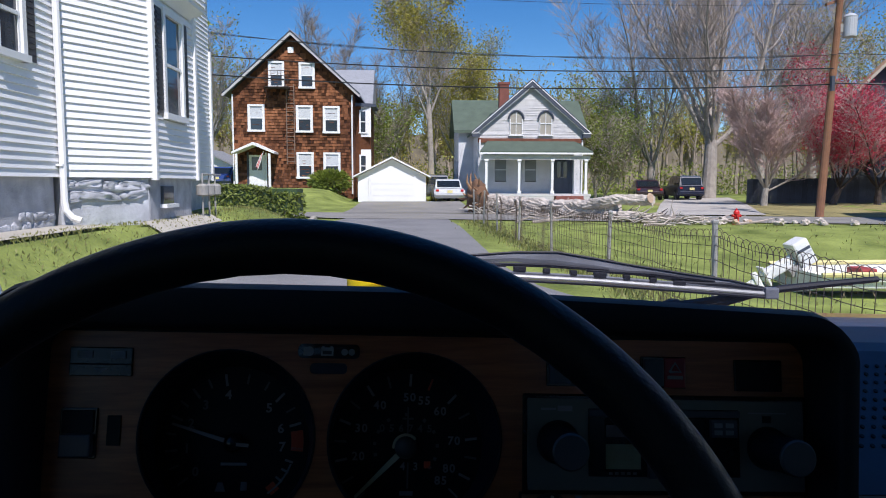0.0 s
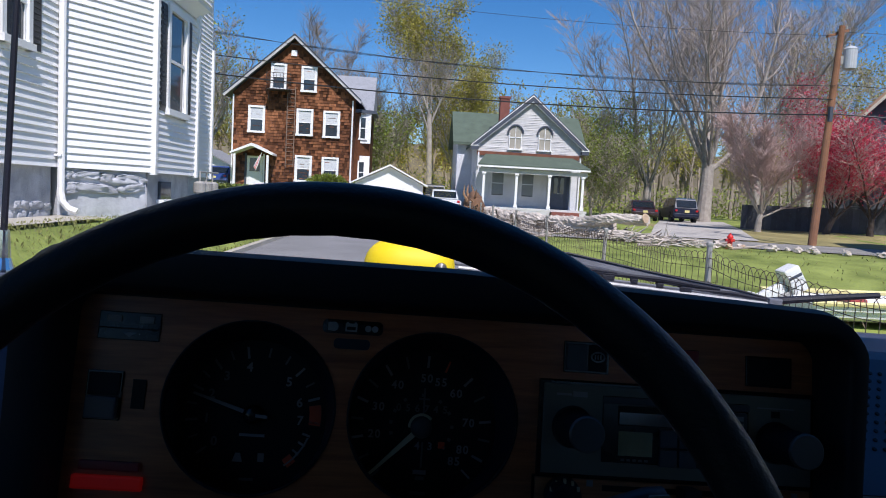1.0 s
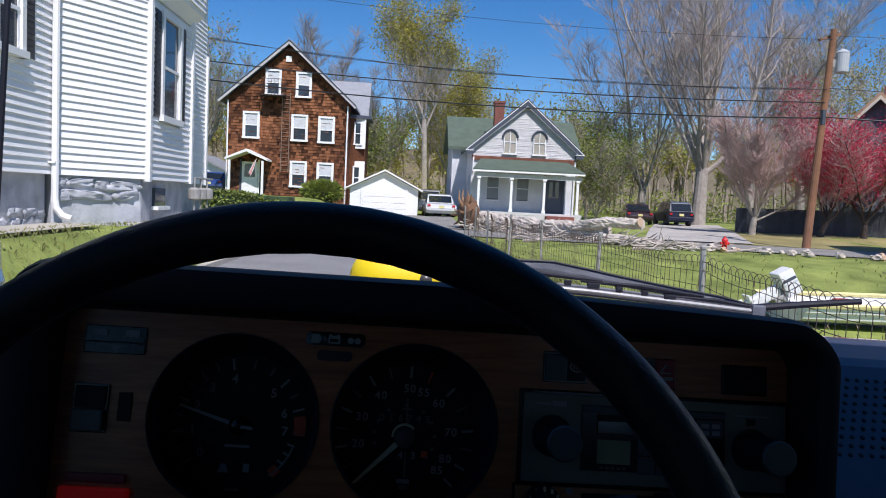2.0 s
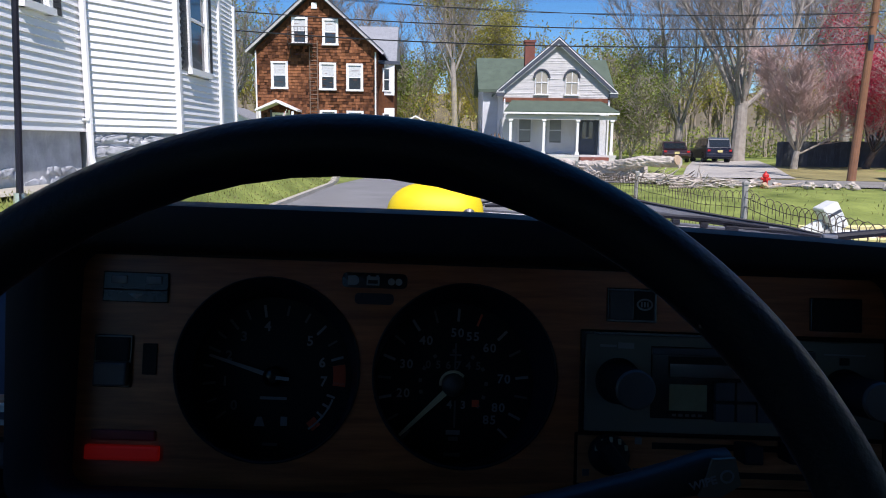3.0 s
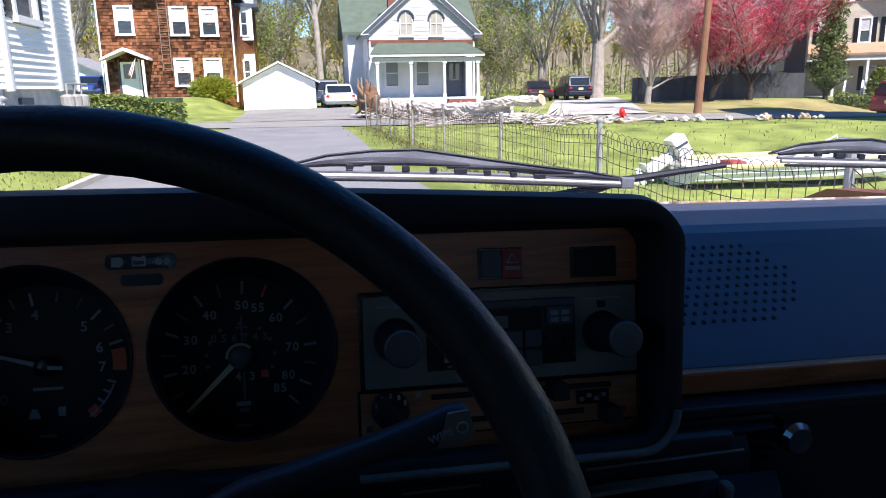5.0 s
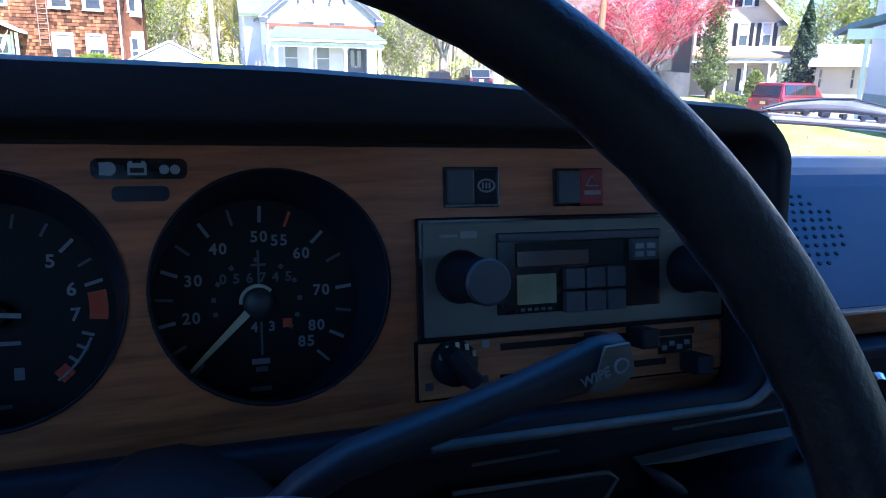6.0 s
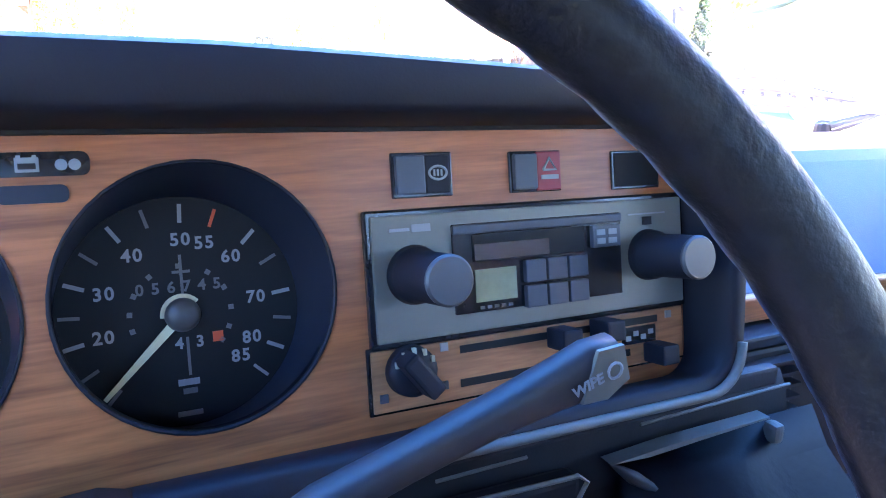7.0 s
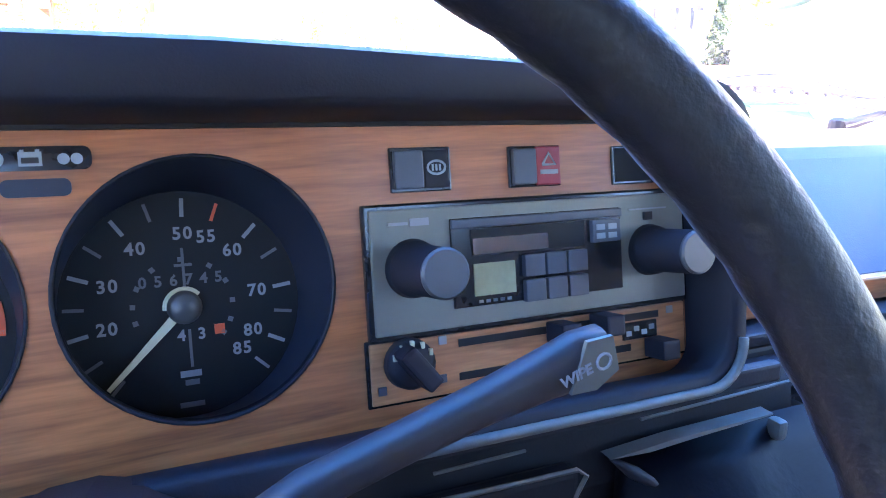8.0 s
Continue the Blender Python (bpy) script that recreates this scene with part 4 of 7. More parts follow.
vase_tree(gz(54, 47), 8.2, 0.25, 1.6, 8, 0.9, 32, "bright yellow-green tree behind the low house", LEAF_SPRING, 0.10, 4, 0.45)
vase_tree(gz(17.6, 34.4), 5.9, 0.16, 0.9, 9, 1.15, 24, "small spreading tree with pinkish buds", BUD, 0.020, 4, 0.2, twig=PINKTWIG, twigs=3, thin=0.006, rise=0.035)
vase_tree(gz(21.0, 34.2), 5.6, 0.16, 0.9, 7, 0.95, 25, "wide low maple with bright red leaves", LEAF_RED, 0.040, 10, 0.40, flat=0.3, bark=DARKBARK, twig=PINKTWIG, thin=0.007, rise=0.02, lean=0.45)
vase_tree(gz(23.2, 34.0), 7.4, 0.16, 0.9, 8, 0.95, 26, "wide low maple with bright red leaves", LEAF_RED, 0.040, 10, 0.40, flat=0.3, bark=DARKBARK, twig=PINKTWIG, thin=0.007, rise=0.02)
vase_tree(gz(13.6, 52), 8, 0.12, 0.6, 8, 0.8, 27, "young green tree beside the porch house", LEAF_SPRING, 0.08, 3, 0.4)
vase_tree(gz(12.4, 45), 4.5, 0.1, 0.3, 8, 0.9, 28, "green shrub by the porch house", LEAF_GREEN, 0.06, 3, 0.3)

# far woods
rng = np.random.default_rng(77)
segs = []
for k in range(190):
    a = -45 + 125 * k / 190 + rng.uniform(-0.6, 0.6)
    y = 74 + rng.uniform(0, 22)
    h = rng.uniform(9, 15)
    segs += limbs((a, y, 0.0), h, 0.6, rng.uniform(0.1, 0.26), int(500 + k), 3, (2, 4), first=0.3, up=0.8)
wood = segments_mesh("woods", [s for s in segs], WOODTWIG, None, (6, 5, 4, 3), 0.016)
tagged(wood, "bare grey woods behind the houses", "woods", kind="stuff")
tips = np.array([tuple(s[1]) for s in segs if s[4] >= 2])
sel = rng.random(len(tips))
for lo, hi, mat, sz, lab in ((0.0, 0.30, LEAF_YG, 0.12, "yellow-green spring leaves of the far woods"), (0.52, 0.58, LEAF_SPRING, 0.12, "green spring leaves of the far woods")):
    p = tips[(sel >= lo) & (sel < hi)]
    p = np.repeat(p, 4, 0) + rng.normal(size=(len(p) * 4, 3)) * 0.5
    tagged(blades("woods_foliage", p, sz, mat, None, 5), lab, "foliage", kind="stuff")
p = np.stack([rng.uniform(-40, 80, 26000), rng.uniform(66, 90, 26000), rng.uniform(0, 1, 26000) ** 2 * 3.4], 1)
tagged(blades("underbrush", p, 0.12, LEAF_SPRING, None, 6), "green underbrush below the far woods", "underbrush", kind="stuff")
bm = bmesh.new()
last = None
for k in range(121):
    x = -300 + 5 * k
    h = 9.5 + 2.5 * noise.noise(Vector((x * 0.06, 0, 0))) + 1.5 * noise.noise(Vector((x * 0.3, 3, 0)))
    row = [bm.verts.new((x, 118, -1)), bm.verts.new((x, 118 + 4, h))]
    if last:
        bm.faces.new((last[0], row[0], row[1], last[1]))
    last = row
tagged(part("backdrop", bm, surf("distant woods", (0.17, 0.145, 0.105), 0.95, var=0.5, scale=0.5, fine=3.5, bump=0.3, spec=0.0)), "distant brown-grey wooded ridge", "backdrop", kind="structure")


# ---- hedge, shrubs ----
def leaf_box(name, a, b, width, height, n, size, material, label, category, seed):
    """A clipped hedge: leaves in and over a long box between two ground points."""
    rng = np.random.default_rng(seed)
    a, b = np.array(a, float), np.array(b, float)
    d = (b - a) / np.linalg.norm(b - a)
    s = np.array([-d[1], d[0]])
    u, w, h = rng.random(n), rng.uniform(-1, 1, n), rng.random(n)
    edge = rng.integers(0, 3, n)
    w = np.where(edge == 0, np.sign(w) * rng.uniform(0.8, 1.06, n), w)
    h = np.where(edge == 1, rng.uniform(0.85, 1.06, n), h)
    q = a[None] + (b - a)[None] * u[:, None] + s[None] * (w * width / 2)[:, None]
    z = np.array([ground_z(x, y) for x, y in q]) + h * height
    e = thing(name, (*((a + b) / 2), ground_z(*((a + b) / 2))), label, category)
    # Solid dark box, no twigs: stands in for the shade inside the hedge.
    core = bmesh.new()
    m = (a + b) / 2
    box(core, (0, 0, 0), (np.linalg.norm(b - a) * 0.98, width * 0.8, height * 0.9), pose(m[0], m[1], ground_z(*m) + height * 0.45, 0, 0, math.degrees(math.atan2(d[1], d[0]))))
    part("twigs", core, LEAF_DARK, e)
    blades("leaves", np.column_stack([q, z]), size, material, e, seed)
    return e


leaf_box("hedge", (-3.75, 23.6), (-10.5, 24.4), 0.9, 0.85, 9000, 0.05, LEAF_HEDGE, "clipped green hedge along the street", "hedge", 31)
rngs = np.random.default_rng(32)
e = thing("shrub", gz(-5.0, 42.3), "round yellow-green shrub under the windows", "shrub")
v = rngs.normal(size=(2600, 3))
v = v / np.linalg.norm(v, axis=1, keepdims=True) * (rngs.random((2600, 1)) ** 0.4) * [1.35, 0.7, 0.75] + [-5.0, 42.3, 1.35]
blades("crown", v, 0.07, leafy("shrub leaves", (0.19, 0.24, 0.03)), e, 32)
part("stem", bar([(-5.0, 42.3, 0.5), (-5.0, 42.3, 1.2)], [0.08, 0.03], 6), DARKBARK, e)


# ---- wire fence ----
FX = lambda y: 2.98 - 0.052 * (y - 3)
posts = [0.6, 3.0, 6.0, 9.1, 12.2, 15.2, 18.0, 20.4, 22.4]
fence = thing("fence", (FX(9), 9, ground_z(FX(9), 9)), "old sagging wire fence with round steel posts", "fence")
for k, y in enumerate(posts):
    x = FX(y)
    z = ground_z(x, y)
    tip = (x + (0.03 if k % 2 else -0.02), y + 0.02, z + 1.02 - (0.05 if k == 3 else 0))
    p = part("post", bar([(x, y, z - 0.1), tip], 0.028 if k < 4 else 0.024, 8), GALV, fence)
    part("post_cap", lathe(bmesh.new(), [(0.036, 0), (0.036, 0.02), (0.02, 0.035)], 8, pose(*tip)), GALV, p)
for k, (y0, y1) in enumerate(zip(posts, posts[1:])):
    bm = bmesh.new()
    n = max(6, int((y1 - y0) / 0.10))
    sag = 0.55 if k == 0 else (0.10 if k != 1 else 0.16)

    def top(t):
        return 0.97 - sag * 4 * t * (1 - t) * (0.8 + 0.2 * math.sin(7 * t + k))
    for lev in (0.06, 0.22, 0.38, 0.54, 0.70, 0.84, 0.93):
        pts = []
        for j in range(17):
            t = j / 16
            y = y0 + (y1 - y0) * t
            pts.append((FX(y) + 0.05 * math.sin(9 * t + k), y, ground_z(FX(y), y) + top(t) * lev + 0.006 * math.sin(23 * t + 5 * lev)))
        tube(bm, pts, 0.0036, 4, False)
    for j in range(n):
        t = (j + 0.5) / n
        y = y0 + (y1 - y0) * t
        x, z, h = FX(y) + 0.05 * math.sin(9 * t + k), ground_z(FX(y), y), top(t)
        w = (y1 - y0) / n
        arc = [(x, y - w, z + 0.03), (x + 0.01, y - w, z + h * 0.90)] + [(x, y - w * math.cos(a), z + h * 0.92 + 0.085 * math.sin(a)) for a in (0.5, 1.0, 1.57, 2.14, 2.64)] + [(x + 0.01, y + w, z + h * 0.88)]
        tube(bm, arc, 0.0031, 4, False)
    part("mesh_panel", bm, WIRE, fence)

# tall grass along the fence and over the yard
rng = np.random.default_rng(41)
q = []
for k in range(5000):
    y = rng.uniform(0.5, 22)
    x = FX(y) + rng.normal(0, 0.28) if k % 3 else rng.uniform(2.2, 16)
    q.append((x, y, ground_z(x, y) + (0.07 if k % 3 else 0.04)))
tagged(blades("tall_grass", q, 0.022, WEED, None, 42, 0.8, 2.2), "uncut grass and weeds along the fence", "grass", kind="stuff")
q = []
for k in range(60):
    y, c = rng.uniform(1, 9.5), 0
    x = FX(y) + abs(rng.normal(0.3, 0.5)) if k % 2 else rng.uniform(5, 9)
    if not k % 2:
        y = rng.uniform(8.5, 10.5)
    for j in range(3):
        q.append((x + rng.normal(0, 0.04), y + rng.normal(0, 0.04), ground_z(x, y) + 0.2 + 0.16 * j))
tagged(blades("dead_stalks", q, 0.010, DEADSTALK, None, 43, 0.85, 5.0), "dry brown weed stalks", "weeds", kind="stuff")
q = []
for k in range(5000):
    x = rng.uniform(-4.6, -3.0)
    y = rng.uniform(3, 22)
    q.append((x, y, ground_z(x, y) + 0.03))
tagged(blades("lawn_grass", q, 0.016, WEED, None, 44, 0.75, 1.8), "grass blades of the lawn strip", "grass", kind="stuff")

# ---- fallen tree ----
lg = thing("fallen_tree", (5.2, 26, 0.0), "fallen grey tree trunk with its torn root plate", "fallen tree")
LOGMAT = surf("weathered log", (0.53, 0.47, 0.41), 0.95, var=0.4, scale=2.5, fine=16, bump=0.9, spec=0.1)
axis0, axis1 = Vector((3.1, 29.0, 0.42)), Vector((7.0, 23.3, 0.40))


def rough_log(a, b, r0, r1, seed, n=60, sides=30):
    """A split, crooked trunk with torn bark."""
    bm = bmesh.new()
    prev = None
    d = (b - a).normalized()
    s = d.orthogonal().normalized()
    t = d.cross(s)
    for k in range(n):
        u = k / (n - 1)
        c = a.lerp(b, u) + Vector((0.1 * math.sin(5 * u + seed), 0.08 * math.cos(6 * u), 0.05 * math.sin(8 * u + seed)))
        ring = []
        for j in range(sides):
            an = 2 * math.pi * j / sides
            q = Vector((u * 9, math.cos(an) * 1.4, math.sin(an) * 1.4 + seed))
            r = (r0 + (r1 - r0) * u) * (1 + 0.30 * noise.noise(q) + 0.22 * noise.noise(q * 3.1) + 0.16 * noise.noise(q * 8.0))
            ring.append(bm.verts.new(c + (s * math.cos(an) + t * math.sin(an)) * r))
        if prev:
            for j in range(sides):
                bm.faces.new((prev[j], prev[(j + 1) % sides], ring[(j + 1) % sides], ring[j]))
        else:
            bm.faces.new(ring[::-1])
        prev = ring
    bm.faces.new(prev)
    bmesh.ops.recalc_face_normals(bm, faces=bm.faces)
    return bm


part("trunk", rough_log(axis0, axis1, 0.33, 0.22, 1), LOGMAT, lg)
e0, e1_ = Vector((5.6, 24.9, 0.45)), Vector((7.65, 22.15, 0.80))
part("limb", rough_log(e0, e1_, 0.19, 0.17, 3, 34, 22), LOGMAT, lg)
dl = (e1_ - e0).normalized()
CUTWOOD = surf("fresh cut wood", (0.50, 0.36, 0.25), 0.9, var=0.2, scale=6, fine=40, bump=0.3)
part("cut_end", bar([e1_ - dl * 0.01, e1_ + dl * 0.03], [0.165, 0.155], 16), CUTWOOD, lg)
part("limb", rough_log(Vector((4.6, 26.4, 0.5)), Vector((6.6, 23.6, 0.15)), 0.2, 0.14, 7, 30, 20), LOGMAT, lg)
part("limb", rough_log(Vector((6.2, 24.2, 0.3)), Vector((8.0, 21.6, 0.12)), 0.16, 0.10, 9, 30, 20), LOGMAT, lg)
rb = random.Random(91)
segs_ = []
for k in range(1150):
    u = rb.random()
    c0 = axis0.lerp(Vector((8.3, 21.3, 0.1)), u) + Vector((rb.gauss(0, 0.35), rb.gauss(0, 0.35), 0))
    c0.z = ground_z(c0.x, c0.y) + 0.04 + abs(rb.gauss(0, 0.10 + 0.30 * max(0.0, 0.4 - u)))
    d0 = Vector((rb.gauss(0.5, 0.6), rb.gauss(-0.6, 0.6), rb.gauss(0.03, 0.20)))
    segs_.append((c0, c0 + d0.normalized() * rb.uniform(0.2, 0.75), rb.uniform(0.012, 0.04), 0.010, 2))
tagged(segments_mesh("broken_wood", segs_, LOGMAT, None, (6, 5, 5)), "heap of broken pale branches along the fallen trunk", "branches", kind="stuff")
rl = random.Random(51)
bm = bmesh.new()
bmesh.ops.create_icosphere(bm, subdivisions=3, radius=1.0)
for vtx in bm.verts:
    c = vtx.co
    vtx.co = Vector((c.x * 0.45, c.y * 0.85, c.z * 0.75)) * (1 + 0.35 * noise.noise(c * 2.5)) + Vector((2.75, 29.4, 0.62))
part("root_plate", bm, surf("root soil", (0.16, 0.085, 0.045), 0.95, var=0.4, scale=4, fine=25, bump=0.9), lg, "torn root plate with brown soil", True)
for k in range(26):
    a, r = rl.uniform(0, 2 * math.pi), rl.uniform(0.6, 1.25)
    c = Vector((2.65, 29.3, 0.65))
    e1 = c + Vector((rl.uniform(-0.5, 0.1), math.cos(a) * r * 0.7, math.sin(a) * r * 0.7))
    part("root", bar([c, e1, e1 + Vector((rl.uniform(-0.3, 0.1), math.cos(a) * 0.25, math.sin(a) * 0.3 + 0.05))], [0.09, 0.05, 0.015], 6), surf("torn root", (0.30, 0.17, 0.09), 0.9, var=0.3, scale=5, fine=30, bump=0.4) if k == 0 else bpy.data.materials["torn root"], lg)
for k in range(14):
    x, y = rl.uniform(3.2, 12), rl.uniform(20.2, 22.0)
    y = y if k % 2 else rl.uniform(21.2, 22.4) - 0.1 * (x - 8)
    e1 = Vector((x, y, ground_z(x, y) + 0.04))
    ob = whole("dead_branch", bar([e1, e1 + Vector((rl.uniform(0.2, 0.7), rl.uniform(-0.3, 0.3), rl.uniform(0.02, 0.2))), e1 + Vector((rl.uniform(0.8, 1.5), rl.uniform(-0.5, 0.5), rl.uniform(0.0, 0.25)))], [0.05, 0.035, 0.012], 6), TWIG, "broken grey branch lying on the grass", "branch", "broken branches")
for k in range(26):
    x = rl.uniform(8.6, 16.5)
    y = 21.6 - 0.2 * (x - 8) + rl.uniform(-0.4, 0.4)
    bm = bmesh.new()
    bmesh.ops.create_icosphere(bm, subdivisions=2, radius=rl.uniform(0.06, 0.17))
    for vtx in bm.verts:
        vtx.co *= 1 + 0.9 * noise.noise(vtx.co * 11 + Vector((k, 0, 0)))
        vtx.co.z *= 0.75
        vtx.co += Vector((x, y, ground_z(x, y) + 0.1))
    whole("rubble", bm, LOGMAT if k % 4 else CUTWOOD, "pale broken lump of rotten wood beside the street", "rubble", "rubble")


# ---- hydrant, pole and wires ----
hx, hy = 10.1, 21.25
hz = ground_z(hx, hy)
HS = pose(hx, hy, hz) @ Matrix.Scale(0.64, 4)
hyd = thing("fire_hydrant", (hx, hy, hz), "red cast-iron fire hydrant on the grass verge", "hydrant")
part("barrel", lathe(bmesh.new(), [(0.17, 0), (0.17, 0.05), (0.12, 0.06), (0.115, 0.5), (0.15, 0.51), (0.15, 0.55)], 18, HS), HYDRANT_RED, hyd, smooth=False)
part("bonnet", lathe(bmesh.new(), [(0.15, 0.55), (0.14, 0.62), (0.09, 0.70), (0.035, 0.73), (0.035, 0.79)], 18, HS), HYDRANT_RED, hyd)
for rz in (0, 180, 270):
    part("outlet", lathe(bmesh.new(), [(0.055, 0.08), (0.055, 0.18), (0.075, 0.18), (0.075, 0.22)], 12, HS @ pose(0, 0, 0.43) @ pose(0, 0, 0, 0, 0, rz) @ pose(0, 0, 0, 0, 90, 0)), HYDRANT_RED, hyd)
px, py = 15.3, 25.6
pz = ground_z(px, py)
top = Vector((px + 0.75, py + 0.6, 8.4))
pole = thing("utility_pole", (px, py, pz), "leaning brown wooden utility pole with a grey transformer", "utility pole")
part("shaft", bar([(px, py, pz - 0.2), top], [0.16, 0.115], 12), POLEWOOD, pole)
arm = (top + Vector((-0.55, 0.0, -0.42)), top + Vector((0.55, 0.5, -0.02)))
part("crossarm", bar(arm, 0.07, 4), POLEWOOD, pole)
for t in (0.08, 0.5, 0.92):
    q = arm[0].lerp(arm[1], t)
    part("insulator", lathe(bmesh.new(), [(0.03, 0.05), (0.05, 0.08), (0.03, 0.12), (0.045, 0.16), (0.02, 0.19)], 10, pose(*q)), GALV, pole)
tf = part("transformer", lathe(bmesh.new(), [(0.20, 0), (0.24, 0.03), (0.24, 0.72), (0.25, 0.76), (0.16, 0.85), (0.03, 0.9)], 18, pose(px + 1.05, py + 0.4, 6.75)), surf("transformer grey", (0.48, 0.50, 0.52), 0.45, 0.1, var=0.08, bump=0.05), pole, "grey drum transformer")
part("bushing", lathe(bmesh.new(), [(0.03, 0), (0.05, 0.05), (0.03, 0.1), (0.05, 0.15), (0.02, 0.2)], 8, pose(px + 1.0, py + 0.4, 7.6)), GALV, tf)
part("bracket", boxed((px + 0.8, py + 0.45, 7.1), (0.3, 0.08, 0.3)), GALV, pole)
part("fuse_box", boxed((px + 0.28, py + 0.05, 5.0), (0.12, 0.14, 0.55)), TRIMGREY, pole)


def wire(a, b, sag, r, label, twist=False):
    pts = []
    for k in range(33):
        t = k / 32
        p = Vector(a).lerp(Vector(b), t)
        p.z -= sag * 4 * t * (1 - t)
        pts.append(p)
    bm = bar(pts, r, 5)
    if twist:
        for j in range(2):
            tube(bm, [p + Vector((0, math.cos(k * 0.9 + j * 3) * 0.04, math.sin(k * 0.9 + j * 3) * 0.04)) for k, p in enumerate(pts)], r * 0.7, 4)
    whole("overhead_wire", bm, CABLE, label, "wire", "overhead wires")


P = lambda h: (px + 0.75 * (h - pz) / 8.4, py + 0.6 * (h - pz) / 8.4 - 0.1, h)
far = lambda h: (-32.0, 31.5, h)
wire(P(8.0), far(14.1), 1.67, 0.008, "thin overhead power wire")
wire(P(6.1), far(12.0), 1.85, 0.012, "twisted pale overhead cable", True)
wire(P(5.6), far(9.56), 1.275, 0.022, "black overhead telephone cable")
wire(P(5.0), far(8.77), 1.32, 0.026, "thick black overhead telephone cable")
wire(P(8.15), (52, 17.5, 8.3), 0.5, 0.008, "thin overhead power wire")
wire(P(6.15), (52, 17.5, 6.4), 0.6, 0.014, "black overhead cable along the street")
wire(P(5.05), (52, 17.5, 5.1), 0.5, 0.026, "thick black overhead telephone cable")
wire(P(5.6), (29.5, 41, 5.6), 0.5, 0.012, "black service wire to the grey house")


# ---- derelict boat ----
BOATWHITE = surf("chalky boat white", (0.74, 0.74, 0.72), 0.6, var=0.12, scale=3, fine=30, bump=0.2)
BOATYELLOW = surf("pale yellow rail", (0.68, 0.60, 0.26), 0.6, var=0.15, scale=4, fine=30, bump=0.1)
bo = thing("boat", (8.6, 10.6, ground_z(8.6, 10.6)), "derelict white motorboat with a yellow rub rail, lying in the grass", "boat")
zb = ground_z(8.6, 10.6)
hull = bmesh.new()
secs = []
for k in range(11):
    t = k / 10
    x = 6.5 + 4.3 * t
    w = 0.85 * (1 - max(0, t - 0.45) ** 2 * 3.2)
    dep = 0.40 + 0.10 * t
    yc = 11.3 - 0.55 * t
    secs.append([hull.verts.new((x, yc + s * w * q, zb + z)) for s, q, z in ((-1, 1.0, dep), (-1, 0.98, dep * 0.72), (-1, 0.93, dep * 0.7), (-1, 0.9, dep * 0.45), (-1, 0.85, dep * 0.42), (-1, 0.7, 0.12), (-1, 0.0, 0.0 + 0.2 * t * t), (1, 0.7, 0.12), (1, 0.9, dep * 0.45), (1, 1.0, dep))])
for a, b in zip(secs, secs[1:]):
    for i in range(len(a) - 1):
        hull.faces.new((a[i], a[i + 1], b[i + 1], b[i]))
hull.faces.new(secs[0])
deck = [s[0] for s in secs], [s[-1] for s in secs]
for k in range(6, 10):
    hull.faces.new((deck[0][k], deck[0][k + 1], deck[1][k + 1], deck[1][k]))
bmesh.ops.recalc_face_normals(hull, faces=hull.faces)
edges = [(s[0].co.copy(), s[-1].co.copy()) for s in secs]
part("hull", hull, BOATWHITE, bo)
for side in (0, 1):
    part("rub_rail", bar([e[side] for e in edges], 0.045, 6), BOATYELLOW, bo)
part("windscreen_frame", bar([(7.9, 10.3, zb + 0.46), (9.2, 10.15, zb + 0.80), (9.35, 10.15, zb + 0.50)], 0.018, 5), WHITE, bo)
part("windscreen_frame", bar([(8.5, 10.75, zb + 0.48), (9.3, 10.7, zb + 0.86), (9.45, 10.7, zb + 0.50)], 0.018, 5), WHITE, bo)
part("windscreen", boxed((9.32, 10.4, zb + 0.68), (0.012, 0.55, 0.32), None), GREYWHITE, bo, "cloudy plastic windscreen")
part("seat", boxed((7.5, 11.0, zb + 0.32), (0.3, 0.4, 0.28), None, 0.04), surf("red vinyl", (0.35, 0.05, 0.04), 0.5), bo, "torn red boat seat")
OB = pose(6.62, 11.35, zb + 0.68, 0, -30, 0)
OL = pose(6.62, 11.35, zb + 0.62, 0, 60, 0)
eng = part("outboard_motor", boxed((0, 0, 0), (0.28, 0.36, 0.46), OB, 0.035), BOATWHITE, bo, "tilted white outboard motor")
part("cowl_seam", boxed((0, 0, -0.10), (0.286, 0.366, 0.014), OB), TRIMGREY, eng)
part("stripe", boxed((0.0, -0.182, 0.07), (0.24, 0.008, 0.05), OB), TRIMGREY, eng)
part("stripe", boxed((0.0, -0.182, 0.00), (0.24, 0.008, 0.03), OB), GREYWHITE, eng)
part("motor_leg", boxed((0.0, 0, -0.45), (0.20, 0.15, 0.62), OL, 0.04), BOATWHITE, eng)
part("cavitation_plate", boxed((0, 0, -0.70), (0.36, 0.24, 0.035), OL, 0.01), BOATWHITE, eng)
part("gear_case", boxed((0.02, 0, -0.84), (0.34, 0.10, 0.11), OL, 0.04), BOATWHITE, eng)
part("skeg", boxed((0.04, 0, -0.95), (0.18, 0.03, 0.18), OL), BOATWHITE, eng)
part("bracket", boxed((0.16, 0, -0.22), (0.16, 0.26, 0.22), OL, 0.02), GALV, eng)
wl = whole("trailer_jack", bar([(10.9, 10.4, zb + 0.1), (11.05, 10.3, zb + 0.45), (11.3, 10.25, zb + 0.3), (11.4, 10.2, zb + 0.12)], 0.03, 6), GALV, "bent grey trailer tongue beside the boat", "trailer")


